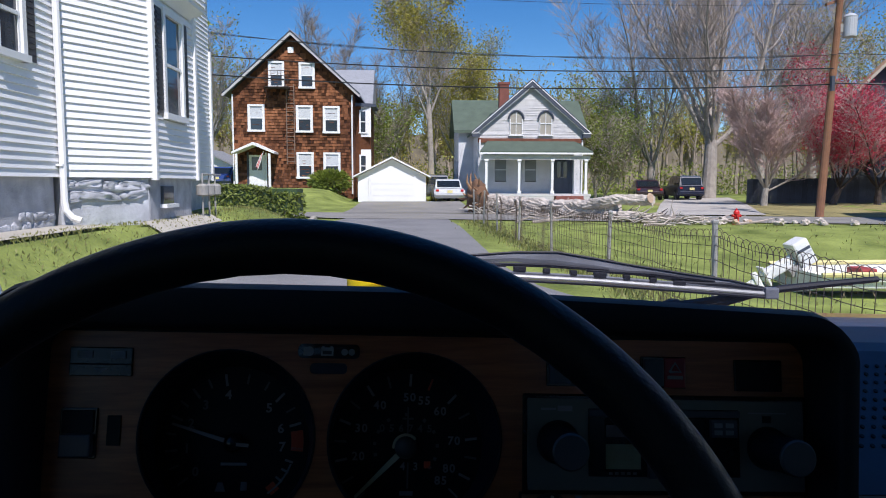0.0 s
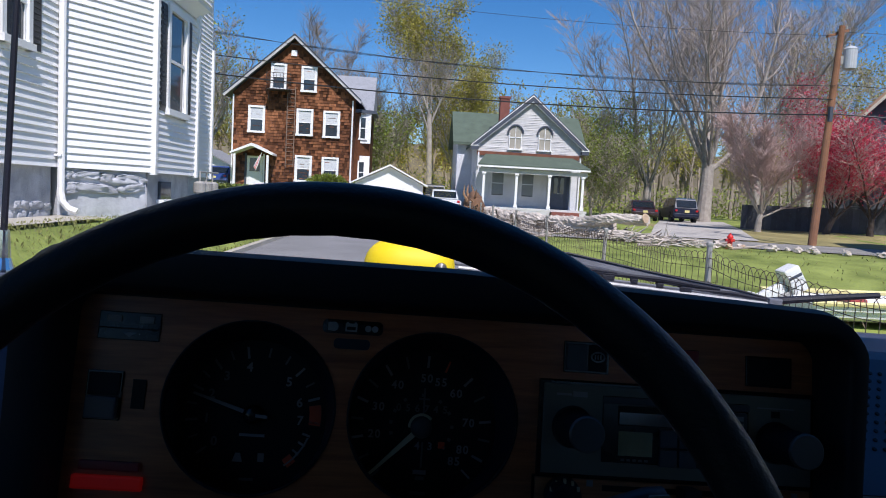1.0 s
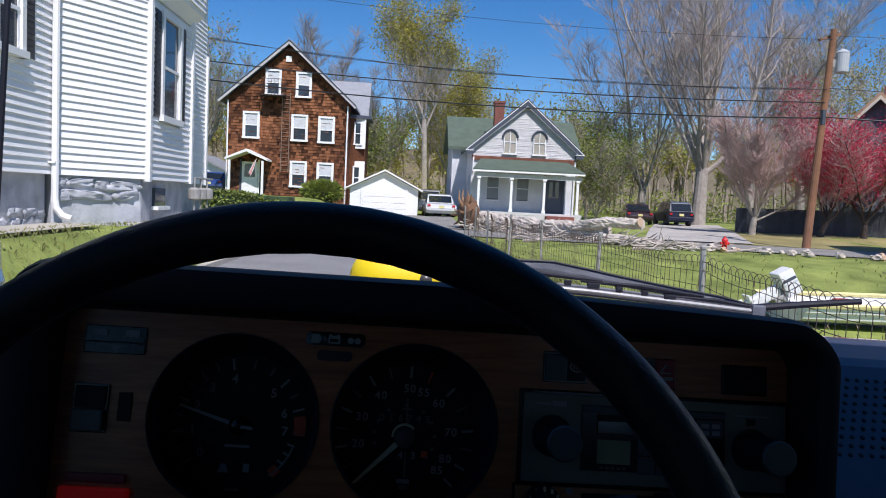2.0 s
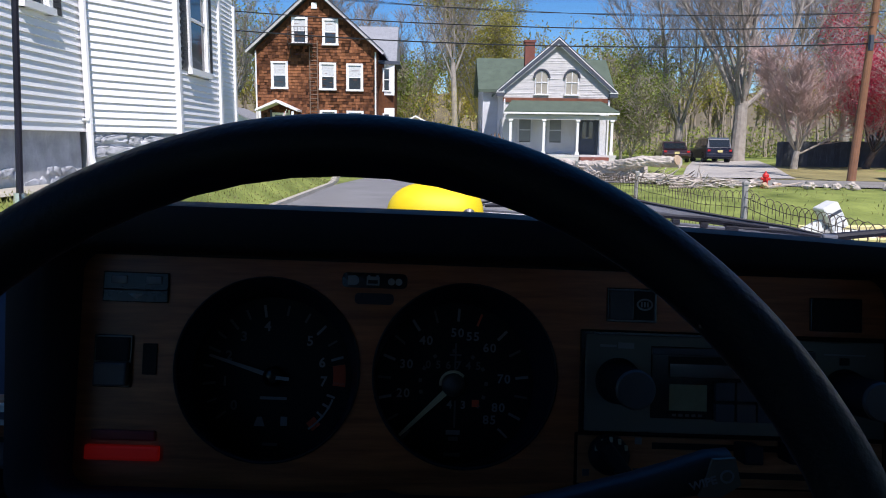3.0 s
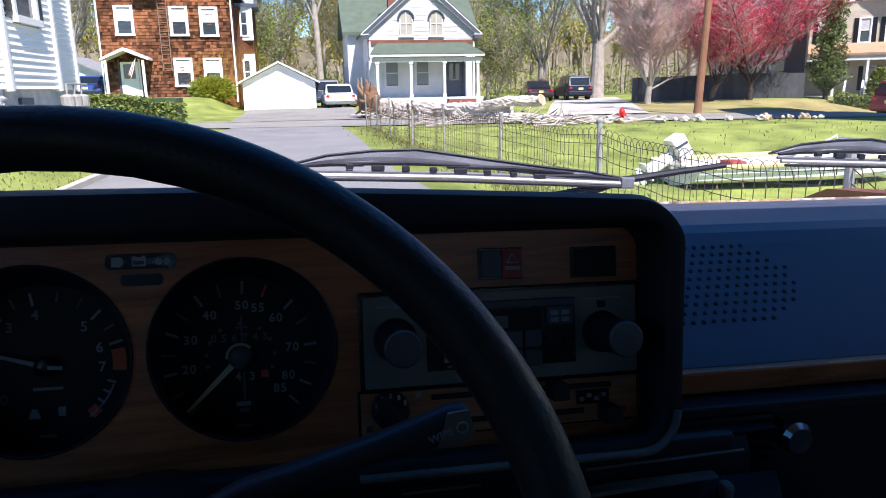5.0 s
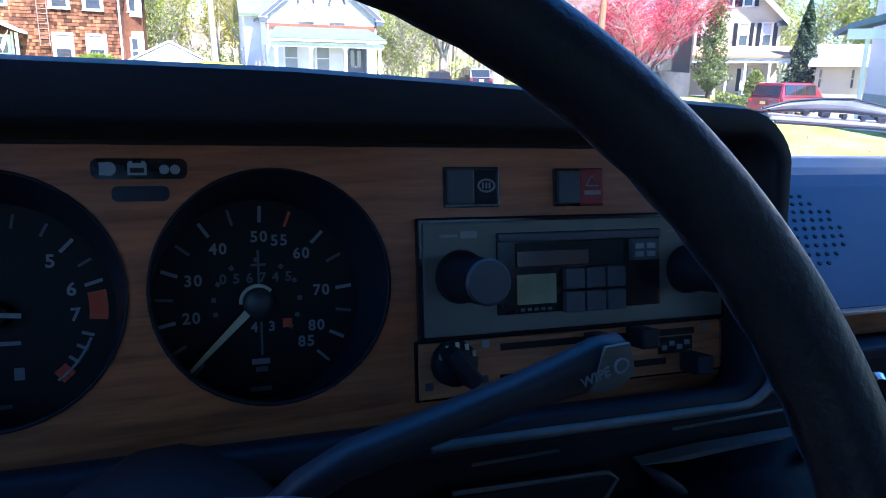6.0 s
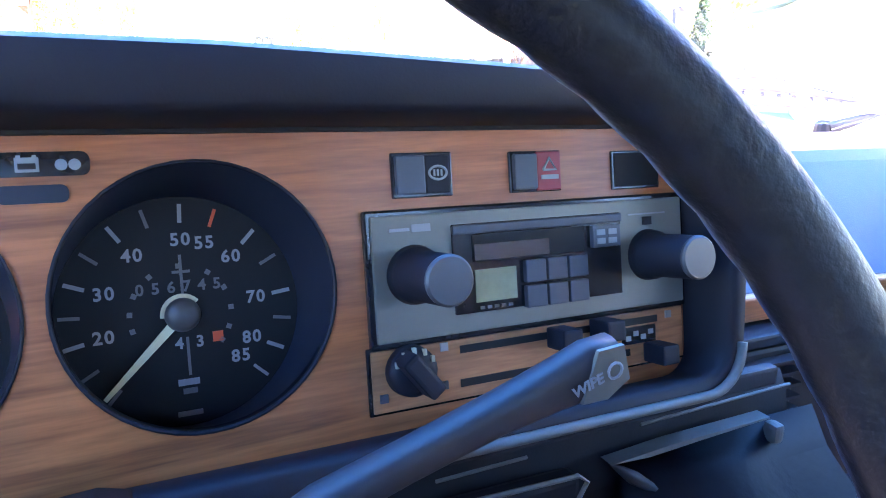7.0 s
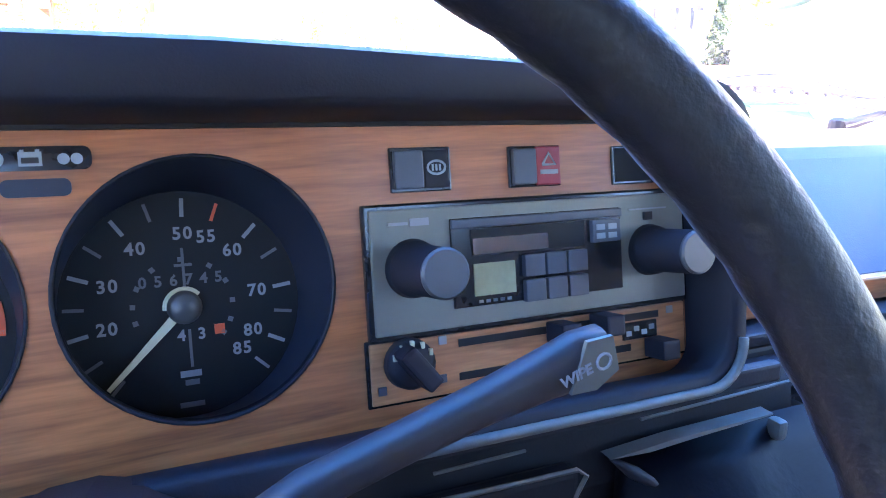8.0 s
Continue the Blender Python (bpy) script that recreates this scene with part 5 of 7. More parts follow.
# ---- parked vehicles ----
def vehicle(at, turn, length, width, height, paint, glass_mat, name, label, suv=True):
    """A parked car with body, cabin, windows, lamps and wheels."""
    e = thing(name, at, label, "car", "parked cars")
    m = pose(*at) @ pose(0, 0, 0, 0, 0, turn)
    L, W_, H = length / 2, width / 2, height
    belt = H * (0.58 if suv else 0.60)
    if suv:
        low = [(-L, 0.35), (-L * 0.98, belt), (L * 0.55, belt), (L * 0.97, belt * 0.93), (L, 0.45), (L * 0.95, 0.28), (-L * 0.95, 0.28)]
        cab = [(-L * 0.97, belt), (-L * 0.86, H * 0.97), (-L * 0.7, H), (L * 0.12, H), (L * 0.25, H * 0.96), (L * 0.56, belt)]
    else:
        low = [(-L, 0.45), (-L * 0.97, belt * 0.97), (-L * 0.55, belt), (L * 0.45, belt), (L * 0.95, belt * 0.8), (L, 0.45), (L * 0.95, 0.25), (-L * 0.95, 0.25)]
        cab = [(-L * 0.66, belt), (-L * 0.38, H * 0.97), (-L * 0.2, H), (L * 0.1, H), (L * 0.5, belt)]
    bm = bmesh.new()
    prism(bm, low, 1, -W_, W_)
    es = [x for x in bm.edges]
    bmesh.ops.bevel(bm, geom=es, offset=0.06, segments=2, affect="EDGES")
    bmesh.ops.transform(bm, matrix=m, verts=bm.verts)
    part("body", bm, paint, e)
    bm = bmesh.new()
    prism(bm, cab, 1, -W_ * 0.9, W_ * 0.9)
    for vtx in bm.verts:
        if vtx.co.z > belt + 0.05:
            vtx.co.y *= 0.86
    bmesh.ops.bevel(bm, geom=list(bm.edges), offset=0.04, segments=2, affect="EDGES")
    bmesh.ops.transform(bm, matrix=m, verts=bm.verts)
    part("cabin", bm, paint, e)
    zc, hc = (belt + H) / 2 + 0.01, (H - belt) * 0.68
    slope = math.degrees(math.atan2(W_ * 0.9 * 0.14, H - belt))
    nwin = 3 if suv else 2
    x0, x1 = cab[0][0] * (0.86 if suv else 0.6), cab[-1][0] * (0.45 if suv else 0.35)
    for s in (-1, 1):
        for k in range(nwin):
            a, b = x0 + (x1 - x0) * k / nwin + 0.04, x0 + (x1 - x0) * (k + 1) / nwin - 0.04
            part("window", boxed(((a + b) / 2, s * (W_ * 0.9 * 0.93 + 0.012), zc), (b - a, 0.012, hc), m @ pose(0, 0, 0) @ Matrix.Translation((0, s * W_ * 0.85, zc)) @ pose(0, 0, 0, s * slope) @ Matrix.Translation((0, -s * W_ * 0.85, -zc))), glass_mat, e)
    ra, rb = Vector((cab[0][0], 0, cab[0][1])), Vector((cab[1][0], 0, cab[1][1]))
    for a, b, out in ((ra, rb, -1), (Vector((cab[-1][0], 0, cab[-1][1])), Vector((cab[-2][0], 0, cab[-2][1])), 1)):
        c, dd = (a + b) / 2, b - a
        ang = math.degrees(math.atan2(dd.x, dd.z))
        part("window", boxed((0, 0, 0), (0.02, W_ * 1.5, dd.length * 0.72), m @ pose(c.x + out * 0.022, 0, c.z, 0, ang, 0)), glass_mat, e)
    for s in (-1, 1):
        part("tail_lamp", boxed((-L - 0.0, s * W_ * 0.8, belt * 0.86), (0.06, W_ * 0.2, 0.12), m, 0.015), bpy.data.materials["tail lamp red"], e)
        part("headlamp", boxed((L * 0.97, s * W_ * 0.75, belt * 0.75), (0.06, W_ * 0.3, 0.14), m, 0.015), WHITE, e)
        for x in (-L * 0.62, L * 0.62):
            r = 0.36 if suv else 0.31
            wheel = part("wheel", lathe(bmesh.new(), [(r * 0.6, -0.11), (r * 0.95, -0.11), (r, -0.06), (r, 0.06), (r * 0.95, 0.11), (r * 0.6, 0.11)], 20, m @ pose(x, s * (W_ - 0.1), r, 90)), bpy.data.materials["tyre"], e)
            part("rim", lathe(bmesh.new(), [(0.03, 0.0), (r * 0.58, 0.0), (r * 0.58, 0.115), (r * 0.4, 0.09), (0.03, 0.1)], 16, m @ pose(x, s * (W_ - 0.1), r, -90 * s)), GALV, wheel)
    part("bumper", boxed((-L - 0.02, 0, 0.5), (0.14, width * 0.96, 0.2), m, 0.04), paint, e)
    part("bumper", boxed((L + 0.0, 0, 0.48), (0.14, width * 0.96, 0.2), m, 0.04), paint, e)
    part("number_plate", boxed((-L - 0.1, 0, 0.75 if suv else 0.62), (0.012, 0.3, 0.15), m), BOATYELLOW, e)
    return e


surf("tail lamp red", (0.5, 0.02, 0.02), 0.25, var=0.1, bump=0)
surf("tyre", (0.02, 0.02, 0.021), 0.85, var=0.2, bump=0.1)
CARGLASS = surf("car window", (0.012, 0.016, 0.018), 0.08, var=0.1, bump=0, spec=0.7)
paint = lambda n, c: surf(n, c, 0.3, var=0.05, scale=2, fine=20, bump=0, coat=0.8)
BLUEBLACK, MAROON, SILVER, GREENCAR, REDCAR, BLUECAR = paint("dark blue car paint", (0.012, 0.016, 0.035)), paint("dark maroon car paint", (0.03, 0.012, 0.016)), paint("silver white car paint", (0.6, 0.61, 0.62)), paint("dark car paint", (0.04, 0.05, 0.07)), paint("red car paint", (0.17, 0.011, 0.022)), paint("blue car paint", (0.03, 0.06, 0.22))
vehicle(gz(17.8, 45.8), 84, 4.4, 1.62, 1.58, BLUEBLACK, CARGLASS, "suv", "dark blue sport utility vehicle parked on the driveway")
vehicle(gz(15.9, 47.6), 80, 4.5, 1.78, 1.36, MAROON, CARGLASS, "sedan", "dark maroon sedan parked on the driveway", False)
vehicle(gz(1.95, 41.0), 92, 4.3, 1.72, 1.33, SILVER, CARGLASS, "sedan", "silver white sedan parked beside the garage", False)
vehicle(gz(1.3, 44.5), 92, 4.4, 1.8, 1.62, GREENCAR, CARGLASS, "station_wagon", "dark estate car parked beside the garage")
vehicle(gz(-12.9, 49.0), 90, 4.4, 1.75, 1.4, BLUECAR, CARGLASS, "sedan", "blue sedan parked behind the brown house", False)
vehicle((29.5, 29.5, ground_z(29.5, 29.5) + 0.0), 13, 4.9, 1.95, 1.75, REDCAR, CARGLASS, "suv", "red sport utility vehicle parked on the street")

# ---- houses across the street to the east ----
M4 = pose(25.28, 36.68, 0.1, 0, 0, -36)


def turned(bm, m):
    bmesh.ops.transform(bm, matrix=m, verts=bm.verts)
    return bm


gh = thing("house", (25.28, 36.68, 0.1), "dark grey stucco house with a tan shingle roof", "house")
part("wall", turned(prism(bmesh.new(), [(-2.5, -0.2), (2.5, -0.2), (2.5, 5.0), (0, 7.7), (-2.5, 5.0)], 1, 0, 9), M4), GREYWALL, gh)
for s in (-1, 1):
    part("roof", turned(prism(bmesh.new(), [(0, 7.78), (s * 2.95, 4.6), (s * 2.95, 4.78), (0, 8.0)], 1, -0.4, 9.3), M4), ROOFTAN, gh)
    part("bargeboard", turned(prism(bmesh.new(), [(0, 7.58), (s * 2.95, 4.4), (s * 2.95, 4.6), (0, 7.78)], 1, -0.44, -0.36), M4), CREAM, gh)
part("chimney", boxed((0.3, 3.0, 8.1), (0.5, 0.5, 1.3), M4), BRICK, gh)
for x, z in ((-1.0, 1.0), (1.1, 1.0), (-1.0, 3.3), (1.1, 3.3)):
    sash_window(gh, M4 @ pose(x, -0.02, z), 0.75, 1.3, 0.08, 0, 0.0, frame_mat=GREYWALL)
part("corner_board", boxed((2.5, 0.0, 2.4), (0.1, 0.1, 5.0), M4), OLDWHITE, gh)
bf = thing("fence", (22, 36, 0.2), "dark grey board fence under the trees", "fence")
FENCEGREY = surf("dark grey fence board", (0.050, 0.055, 0.062), 0.85, var=0.25, scale=3, fine=30, bump=0.3, piece=0.25)
fdir = Vector((8.1, -3.2, 0)).normalized()
fturn = math.degrees(math.atan2(fdir.y, fdir.x))
for k in range(30):
    q = Vector((18.3, 37.4, 0)) + fdir * 0.3 * k
    part("picket", boxed((0, 0, 0.70), (0.296, 0.03, 1.35 + 0.03 * math.sin(k * 3.7)), pose(q.x, q.y, ground_z(q.x, q.y) - 0.05, 0, 0, fturn)), FENCEGREY, bf)
for z in (0.4, 1.1):
    q = Vector((18.3, 37.4, 0)) + fdir * 4.35
    part("rail", boxed((0, 0.04, z), (9.0, 0.05, 0.09), pose(q.x, q.y, ground_z(q.x, q.y), 0, 0, fturn)), FENCEGREY, bf)

cr = thing("house", (31.0, 36.3, 0.0), "cream clapboard house with black shutters and a porch", "house")
M = pose(31.02, 36.29, 0.0, 0, 0, -42)
part("wall", turned(prism(bmesh.new(), [(-2.6, -0.4), (2.6, -0.4), (2.6, 5.0), (0, 7.6), (-2.6, 5.0)], 1, 0, 8), M), CREAM, cr)
bm = bmesh.new()
for k in range(38):
    box(bm, (0, -0.012, 0.2 + 0.13 * k), (5.2, 0.024, 0.115), M)
part("clapboards", bm, CREAM, cr)
for s in (-1, 1):
    part("roof", turned(prism(bmesh.new(), [(0, 7.65), (s * 3.0, 4.62), (s * 3.0, 4.8), (0, 7.88)], 1, -0.45, 8.4), M), ROOFGREY, cr)
    part("bargeboard", turned(prism(bmesh.new(), [(0, 7.42), (s * 3.0, 4.4), (s * 3.0, 4.64), (0, 7.67)], 1, -0.5, -0.42), M), WHITE, cr)
    part("eave_return", boxed((s * 2.62, -0.2, 4.55), (0.6, 0.4, 0.28), M), TRIMGREY, cr)
for x, z in ((0.55, 3.3), (1.85, 3.3), (-1.5, 3.3), (-0.45, 5.6), (0.65, 5.6), (1.0, 0.65)):
    sash_window(cr, M @ pose(x, -0.03, z), 0.5, 1.25, 0.08, 0.24, 0.5)
part("porch_roof", turned(prism(bmesh.new(), [(-2.0, 2.52), (0.0, 3.15), (0.0, 3.27), (-2.0, 2.64)], 0, -3.0, 3.3), M), ROOFTAN, cr)
part("porch_beam", boxed((0.15, -1.85, 2.38), (6.2, 0.16, 0.26), M), WHITE, cr)
for x in (-2.8, -0.7, 0.9, 2.2, 3.15):
    part("porch_post", boxed((x, -1.85, 1.3), (0.13, 0.13, 1.95), M), WHITE, cr)
part("porch_floor", boxed((0.15, -0.95, 0.15), (6.2, 2.0, 0.35), M), GREYWHITE, cr)
for x in (-0.1, 0.75):
    part("stair_rail", bar([M @ Vector((x, -1.9, 1.15)), M @ Vector((x, -3.3, 0.35))], 0.07, 4), WHITE, cr)
    for k in range(6):
        part("baluster", bar([M @ Vector((x, -1.95 - 0.25 * k, 1.1 - 0.14 * k)), M @ Vector((x, -1.95 - 0.25 * k, 0.3 - 0.09 * k))], 0.03, 4), WHITE, cr)
for k in range(3):
    part("step", boxed((0.33, -2.1 - 0.35 * k, 0.26 - 0.12 * k), (0.9, 0.35, 0.14), M), WHITE, cr)


def conifer(at, h, r, n, size, material, label, seed, column=False):
    rg = np.random.default_rng(seed)
    e = thing("tree", at, label, "tree", "trees")
    t = rg.random(n)
    prof = np.where(t < 0.12, t / 0.12, 1.0) * (np.sqrt(1 - t) if column else (1 - t) ** 0.8)
    a = rg.uniform(0, 2 * np.pi, n)
    lob = 1 + 0.25 * np.sin(a * 5 + t * 40) + 0.15 * np.sin(a * 3 - t * 23)
    rad = r * prof * lob * rg.random(n) ** 0.35
    p = np.stack([at[0] + rad * np.cos(a), at[1] + rad * np.sin(a), at[2] + 0.3 + t * h], 1)
    part("trunk", bar([(at[0], at[1], at[2] - 0.1), (at[0], at[1], at[2] + h * 0.9)], [0.14, 0.02], 8), DARKBARK, e)
    blades("crown", p, size, material, e, seed)
    return e


conifer(gz(27.66, 33.9), 6.6, 0.95, 9000, 0.055, LEAF_ARB, "tall narrow arborvitae by the porch", 61, True)
conifer(gz(32.5, 32.1), 5.75, 1.05, 9000, 0.065, LEAF_DARK, "dark green spruce beside the house", 62)
conifer(gz(30.0, 32.9), 1.7, 0.75, 3000, 0.05, LEAF_HEDGE, "bright green shrub by the porch steps", 63, True)
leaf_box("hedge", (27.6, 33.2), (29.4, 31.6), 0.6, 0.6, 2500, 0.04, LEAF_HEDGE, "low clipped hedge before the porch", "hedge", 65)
# pale low house and its neighbour with a blue-roofed porch
lh = thing("house", (35.3, 27.6, -0.5), "low pale house with a grey roof", "house")
M2 = pose(35.3, 27.6, -0.4, 0, 0, -48)
part("wall", boxed((0, 3, 1.05), (9, 6, 2.9), M2), CREAM, lh)
part("roof", turned(prism(bmesh.new(), [(-0.5, 2.45), (6.5, 2.45), (3.0, 3.75)], 0, -4.9, 4.9), M2), ROOFGREY, lh)
for x in (-4.25, -2.7, -1.1, 0.5, 2.1):
    sash_window(lh, M2 @ pose(x, -0.02, 1.35), 0.2, 0.95, 0.05, 0, 0.0, frame_mat=CREAM)
eh = thing("house", (18.3, 14.0, -0.5), "white house on a pale concrete foundation with a blue-roofed porch", "house")
M3 = pose(18.3, 14.0, -0.94, 0, 0, -41.7) @ Matrix.Scale(1.6, 4)
part("foundation", boxed((4.0, 3.0, 0.55), (8.0, 6.0, 1.1), M3), surf("pale foundation", (0.36, 0.40, 0.34), 0.85, var=0.2, scale=1.5, fine=15, bump=0.3), eh)
part("wall", boxed((4.0, 3.0, 4.1), (7.96, 5.96, 6.0), M3), WHITE, eh)
bm = bmesh.new()
for k in range(48):
    prism(bm, [(-0.004, 1.1 + 0.125 * k), (-0.03, 1.1 + 0.125 * k), (-0.006, 1.225 + 0.125 * k)], 0, 0.0, 8.0)
bmesh.ops.transform(bm, matrix=M3, verts=bm.verts)
part("clapboards", bm, SIDING, eh)
bm = prism(bmesh.new(), [(-0.6, 7.0), (6.6, 7.0), (3.0, 9.8)], 0, -0.4, 8.4)
bmesh.ops.transform(bm, matrix=M3, verts=bm.verts)
part("roof", bm, ROOFGREY, eh)
for x in (1.2, 3.6):
    sash_window(eh, M3 @ pose(x, -0.035, 1.62), 0.62, 1.35, 0.1, 0, 0.5)
part("cellar_window", boxed((1.15, -0.02, 0.85), (0.62, 0.06, 0.3), M3), PANE, eh)
part("cellar_frame", boxed((1.15, -0.04, 0.67), (0.76, 0.08, 0.07), M3), WHITE, eh)
part("cellar_frame", boxed((0.79, -0.04, 0.85), (0.07, 0.08, 0.3), M3), WHITE, eh)
BLUEROOF = surf("slate blue roofing", (0.10, 0.14, 0.20), 0.7, var=0.12, bump=0.1)
bm = prism(bmesh.new(), [(-1.05, 2.28), (0.0, 2.56), (0.0, 2.70), (-1.05, 2.38)], 1, 0.8, 3.2)
bmesh.ops.transform(bm, matrix=M3, verts=bm.verts)
part("porch_roof", bm, BLUEROOF, eh)
part("porch_fascia", boxed((-0.52, 0.84, 2.20), (1.05, 0.08, 0.18), M3), GREYWHITE, eh)
for x in (-0.70, -0.14):
    part("porch_post", boxed((x, 0.95, 1.43), (0.07, 0.07, 1.58), M3), GREYWHITE, eh)
part("porch_floor", boxed((-0.52, 2.0, 0.25), (1.0, 2.4, 0.6), M3), GREYWHITE, eh)


# ---- the car that the camera sits in ----
CAR = Matrix.Translation((0, 0, 1.1)) @ pose(0, 0, 0, 0, 1.39, 0)
PANEL = CAR @ pose(0, 0, 0, -11.33)          # u to the right, depth away from the driver, v up


def U(u, v, d=0.0):
    return PANEL @ Vector((u, d, v))


def C(x, y, z):
    return CAR @ Vector((x, y, z))


PLASTIC = surf("black dash plastic", (0.012, 0.013, 0.021), 0.55, var=0.12, scale=25, fine=900, bump=0.25, spec=0.3)
PAD = surf("blue-black padded vinyl", (0.046, 0.056, 0.092), 0.45, var=0.12, scale=18, fine=700, bump=0.3, spec=0.5)
HOODTOP = surf("grey-black hood vinyl", (0.030, 0.031, 0.037), 0.6, var=0.25, scale=30, fine=700, bump=0.3, spec=0.3)
MOULD = surf("glossy blue-black moulding", (0.007, 0.008, 0.013), 0.5, var=0.3, scale=30, fine=160, bump=0.2, spec=0.12)
LOWER = surf("black lower dash plastic", (0.012, 0.012, 0.016), 0.6, var=0.15, scale=20, fine=600, bump=0.2, spec=0.25)
LEATHER = surf("black grained rim cover", (0.006, 0.006, 0.009), 0.5, var=0.3, scale=60, fine=300, bump=0.6, spec=0.35, coat=0.2)
LEATHER.node_tree.nodes["Principled BSDF"].inputs["Coat Roughness"].default_value = 0.38
# the blue in this base stands in for the sky reflected on the hub
HUBMAT = surf("hub vinyl with sky blue", (0.060, 0.080, 0.165), 0.30, var=0.12, scale=30, fine=600, bump=0.25, spec=0.9)
WOOD = grain("walnut veneer", (0.155, 0.042, 0.014), (0.52, 0.165, 0.056), (7.0, 95.0, 95.0))
# the walnut again, its colours raised as if more light fell on it
PLATEWOOD = grain("lit walnut plate", (0.26, 0.085, 0.032), (0.62, 0.25, 0.105), (9.0, 90.0, 90.0))
RADIOFACE = surf("grey radio face", (0.17, 0.172, 0.15), 0.45, 0.3, var=0.08, scale=20, fine=500, bump=0.05)
KNOB = surf("grey knob cap", (0.085, 0.086, 0.092), 0.4, 0.3, var=0.08, scale=40, fine=500, bump=0.05)
GLOSSBLACK = surf("gloss black plastic", (0.012, 0.013, 0.017), 0.18, var=0.1, scale=20, fine=300, bump=0)
DIALBLACK = surf("black dial", (0.0075, 0.008, 0.010), 0.55, var=0.1, scale=30, fine=300, bump=0, spec=0.3)
TUBEBLUE = surf("blue-black dial shroud", (0.012, 0.017, 0.032), 0.4, var=0.1, scale=30, fine=300, bump=0)
PRINT = surf("pale dial print", (0.27, 0.28, 0.29), 0.5, var=0.05, bump=0)
PRINTDIM = surf("grey dial print", (0.12, 0.124, 0.13), 0.5, var=0.05, bump=0)
ORANGE = surf("orange red dial mark", (0.75, 0.10, 0.035), 0.5, var=0.05, bump=0)
REDKEY = surf("dark red switch", (0.30, 0.012, 0.02), 0.35, var=0.08, bump=0)
SWITCH = surf("blue-grey switch", (0.055, 0.065, 0.085), 0.4, var=0.1, scale=40, fine=300, bump=0.05)
NEEDLE = surf("pale needle", (0.62, 0.58, 0.40), 0.5, var=0.05, bump=0)
CHROME = surf("chrome", (0.75, 0.76, 0.78), 0.15, 1.0, var=0.05, bump=0)
ICON = surf("pale icon print", (0.27, 0.30, 0.33), 0.5, var=0.05, bump=0)
# the bright yellow-green base imitates a reflection in the display
LCD = surf("display glass with painted reflection", (0.34, 0.37, 0.24), 0.12, var=0.2, scale=60, fine=300, bump=0)
CLOTH = surf("dark brown seat cloth", (0.07, 0.045, 0.032), 0.9, var=0.2, scale=10, fine=300, bump=0.3)
HEADLINER = surf("dark taupe headliner", (0.14, 0.125, 0.11), 0.9, var=0.08, scale=10, fine=300, bump=0.1)
CARPAINT = surf("red-brown car body paint", (0.26, 0.060, 0.035), 0.35, var=0.06, scale=3, fine=30, bump=0, coat=0.6)
YELLOW = surf("yellow plastic", (0.80, 0.62, 0.005), 0.6, var=0.06, scale=20, fine=200, bump=0.05)
STALK = surf("blue-grey stalk plastic", (0.020, 0.020, 0.027), 0.5, var=0.1, scale=40, fine=500, bump=0.05)
SEAM = surf("pale grey edge", (0.15, 0.145, 0.132), 0.5, var=0.25, scale=40, fine=300, bump=0.05)
TAUPE = surf("worn taupe trim", (0.16, 0.14, 0.135), 0.7, var=0.2, scale=20, fine=200, bump=0.2)
for worn in (HUBMAT, LEATHER):      # blue sheen added to imitate sky light along the rim and hub edges
    bs = worn.node_tree.nodes["Principled BSDF"]
    bs.inputs["Sheen Weight"].default_value, bs.inputs["Sheen Roughness"].default_value = 0.13, 0.25
    bs.inputs["Sheen Tint"].default_value = (0.45, 0.6, 0.95, 1)
CLEAR = glass("clear windscreen glass")
# tint added only to cut the daylight that enters the cabin
DIMGLASS = glass("cabin-dimming side glass", (0.62, 0.61, 0.59))
WARN = glow("lit red warning lamp", (1.0, 0.02, 0.01), 0.030)


def text(name, body, size, m, material, parent, width=None):
    """Raised print from the built-in font, centred, in a plane that faces the driver."""
    cu = bpy.data.curves.new(name, "FONT")
    cu.body, cu.size, cu.align_x, cu.align_y, cu.extrude = body, size, "CENTER", "CENTER", 0.0002
    cu.resolution_u, cu.offset = 3, size * 0.025
    tmp = bpy.data.objects.new("tmp", cu)
    me = bpy.data.meshes.new_from_object(tmp)
    bpy.data.objects.remove(tmp)
    bpy.data.curves.remove(cu)
    me.transform(m @ pose(0, 0, 0, 90))
    o = ORIGIN[parent.name]
    me.transform(Matrix.Translation(-o))
    me.materials.clear()
    me.materials.append(material)
    ob = new(name, me)
    ob.parent = parent
    ORIGIN[ob.name] = o
    return ob


def ubox(u0, u1, v0, v1, d0, d1, bevel=0.0):
    """A box on the panel between panel places."""
    return boxed(((u0 + u1) / 2, (d0 + d1) / 2, (v0 + v1) / 2), (abs(u1 - u0), abs(d1 - d0), abs(v1 - v0)), PANEL, bevel)


def outline(u0, u1, v0, v1, radii, n=7):
    """A rounded rectangle: corner radii from lower left, against the clock."""
    pts = []
    for (cu, cv, a0), r in zip(((u0, v0, 180), (u1, v0, 270), (u1, v1, 0), (u0, v1, 90)), radii):
        cu += r if cu == u0 else -r
        cv += r if cv == v0 else -r
        pts += [(cu + r * math.cos(radians(a0 + 90 * k / n)), cv + r * math.sin(radians(a0 + 90 * k / n))) for k in range(n + 1)]
    full = []
    for (a, b), (c, d) in zip(pts, pts[1:] + pts[:1]):
        k = 8 if math.hypot(c - a, d - b) > 0.2 else 1
        full += [(a + (c - a) * j / k, b + (d - b) * j / k) for j in range(k)]
    return full


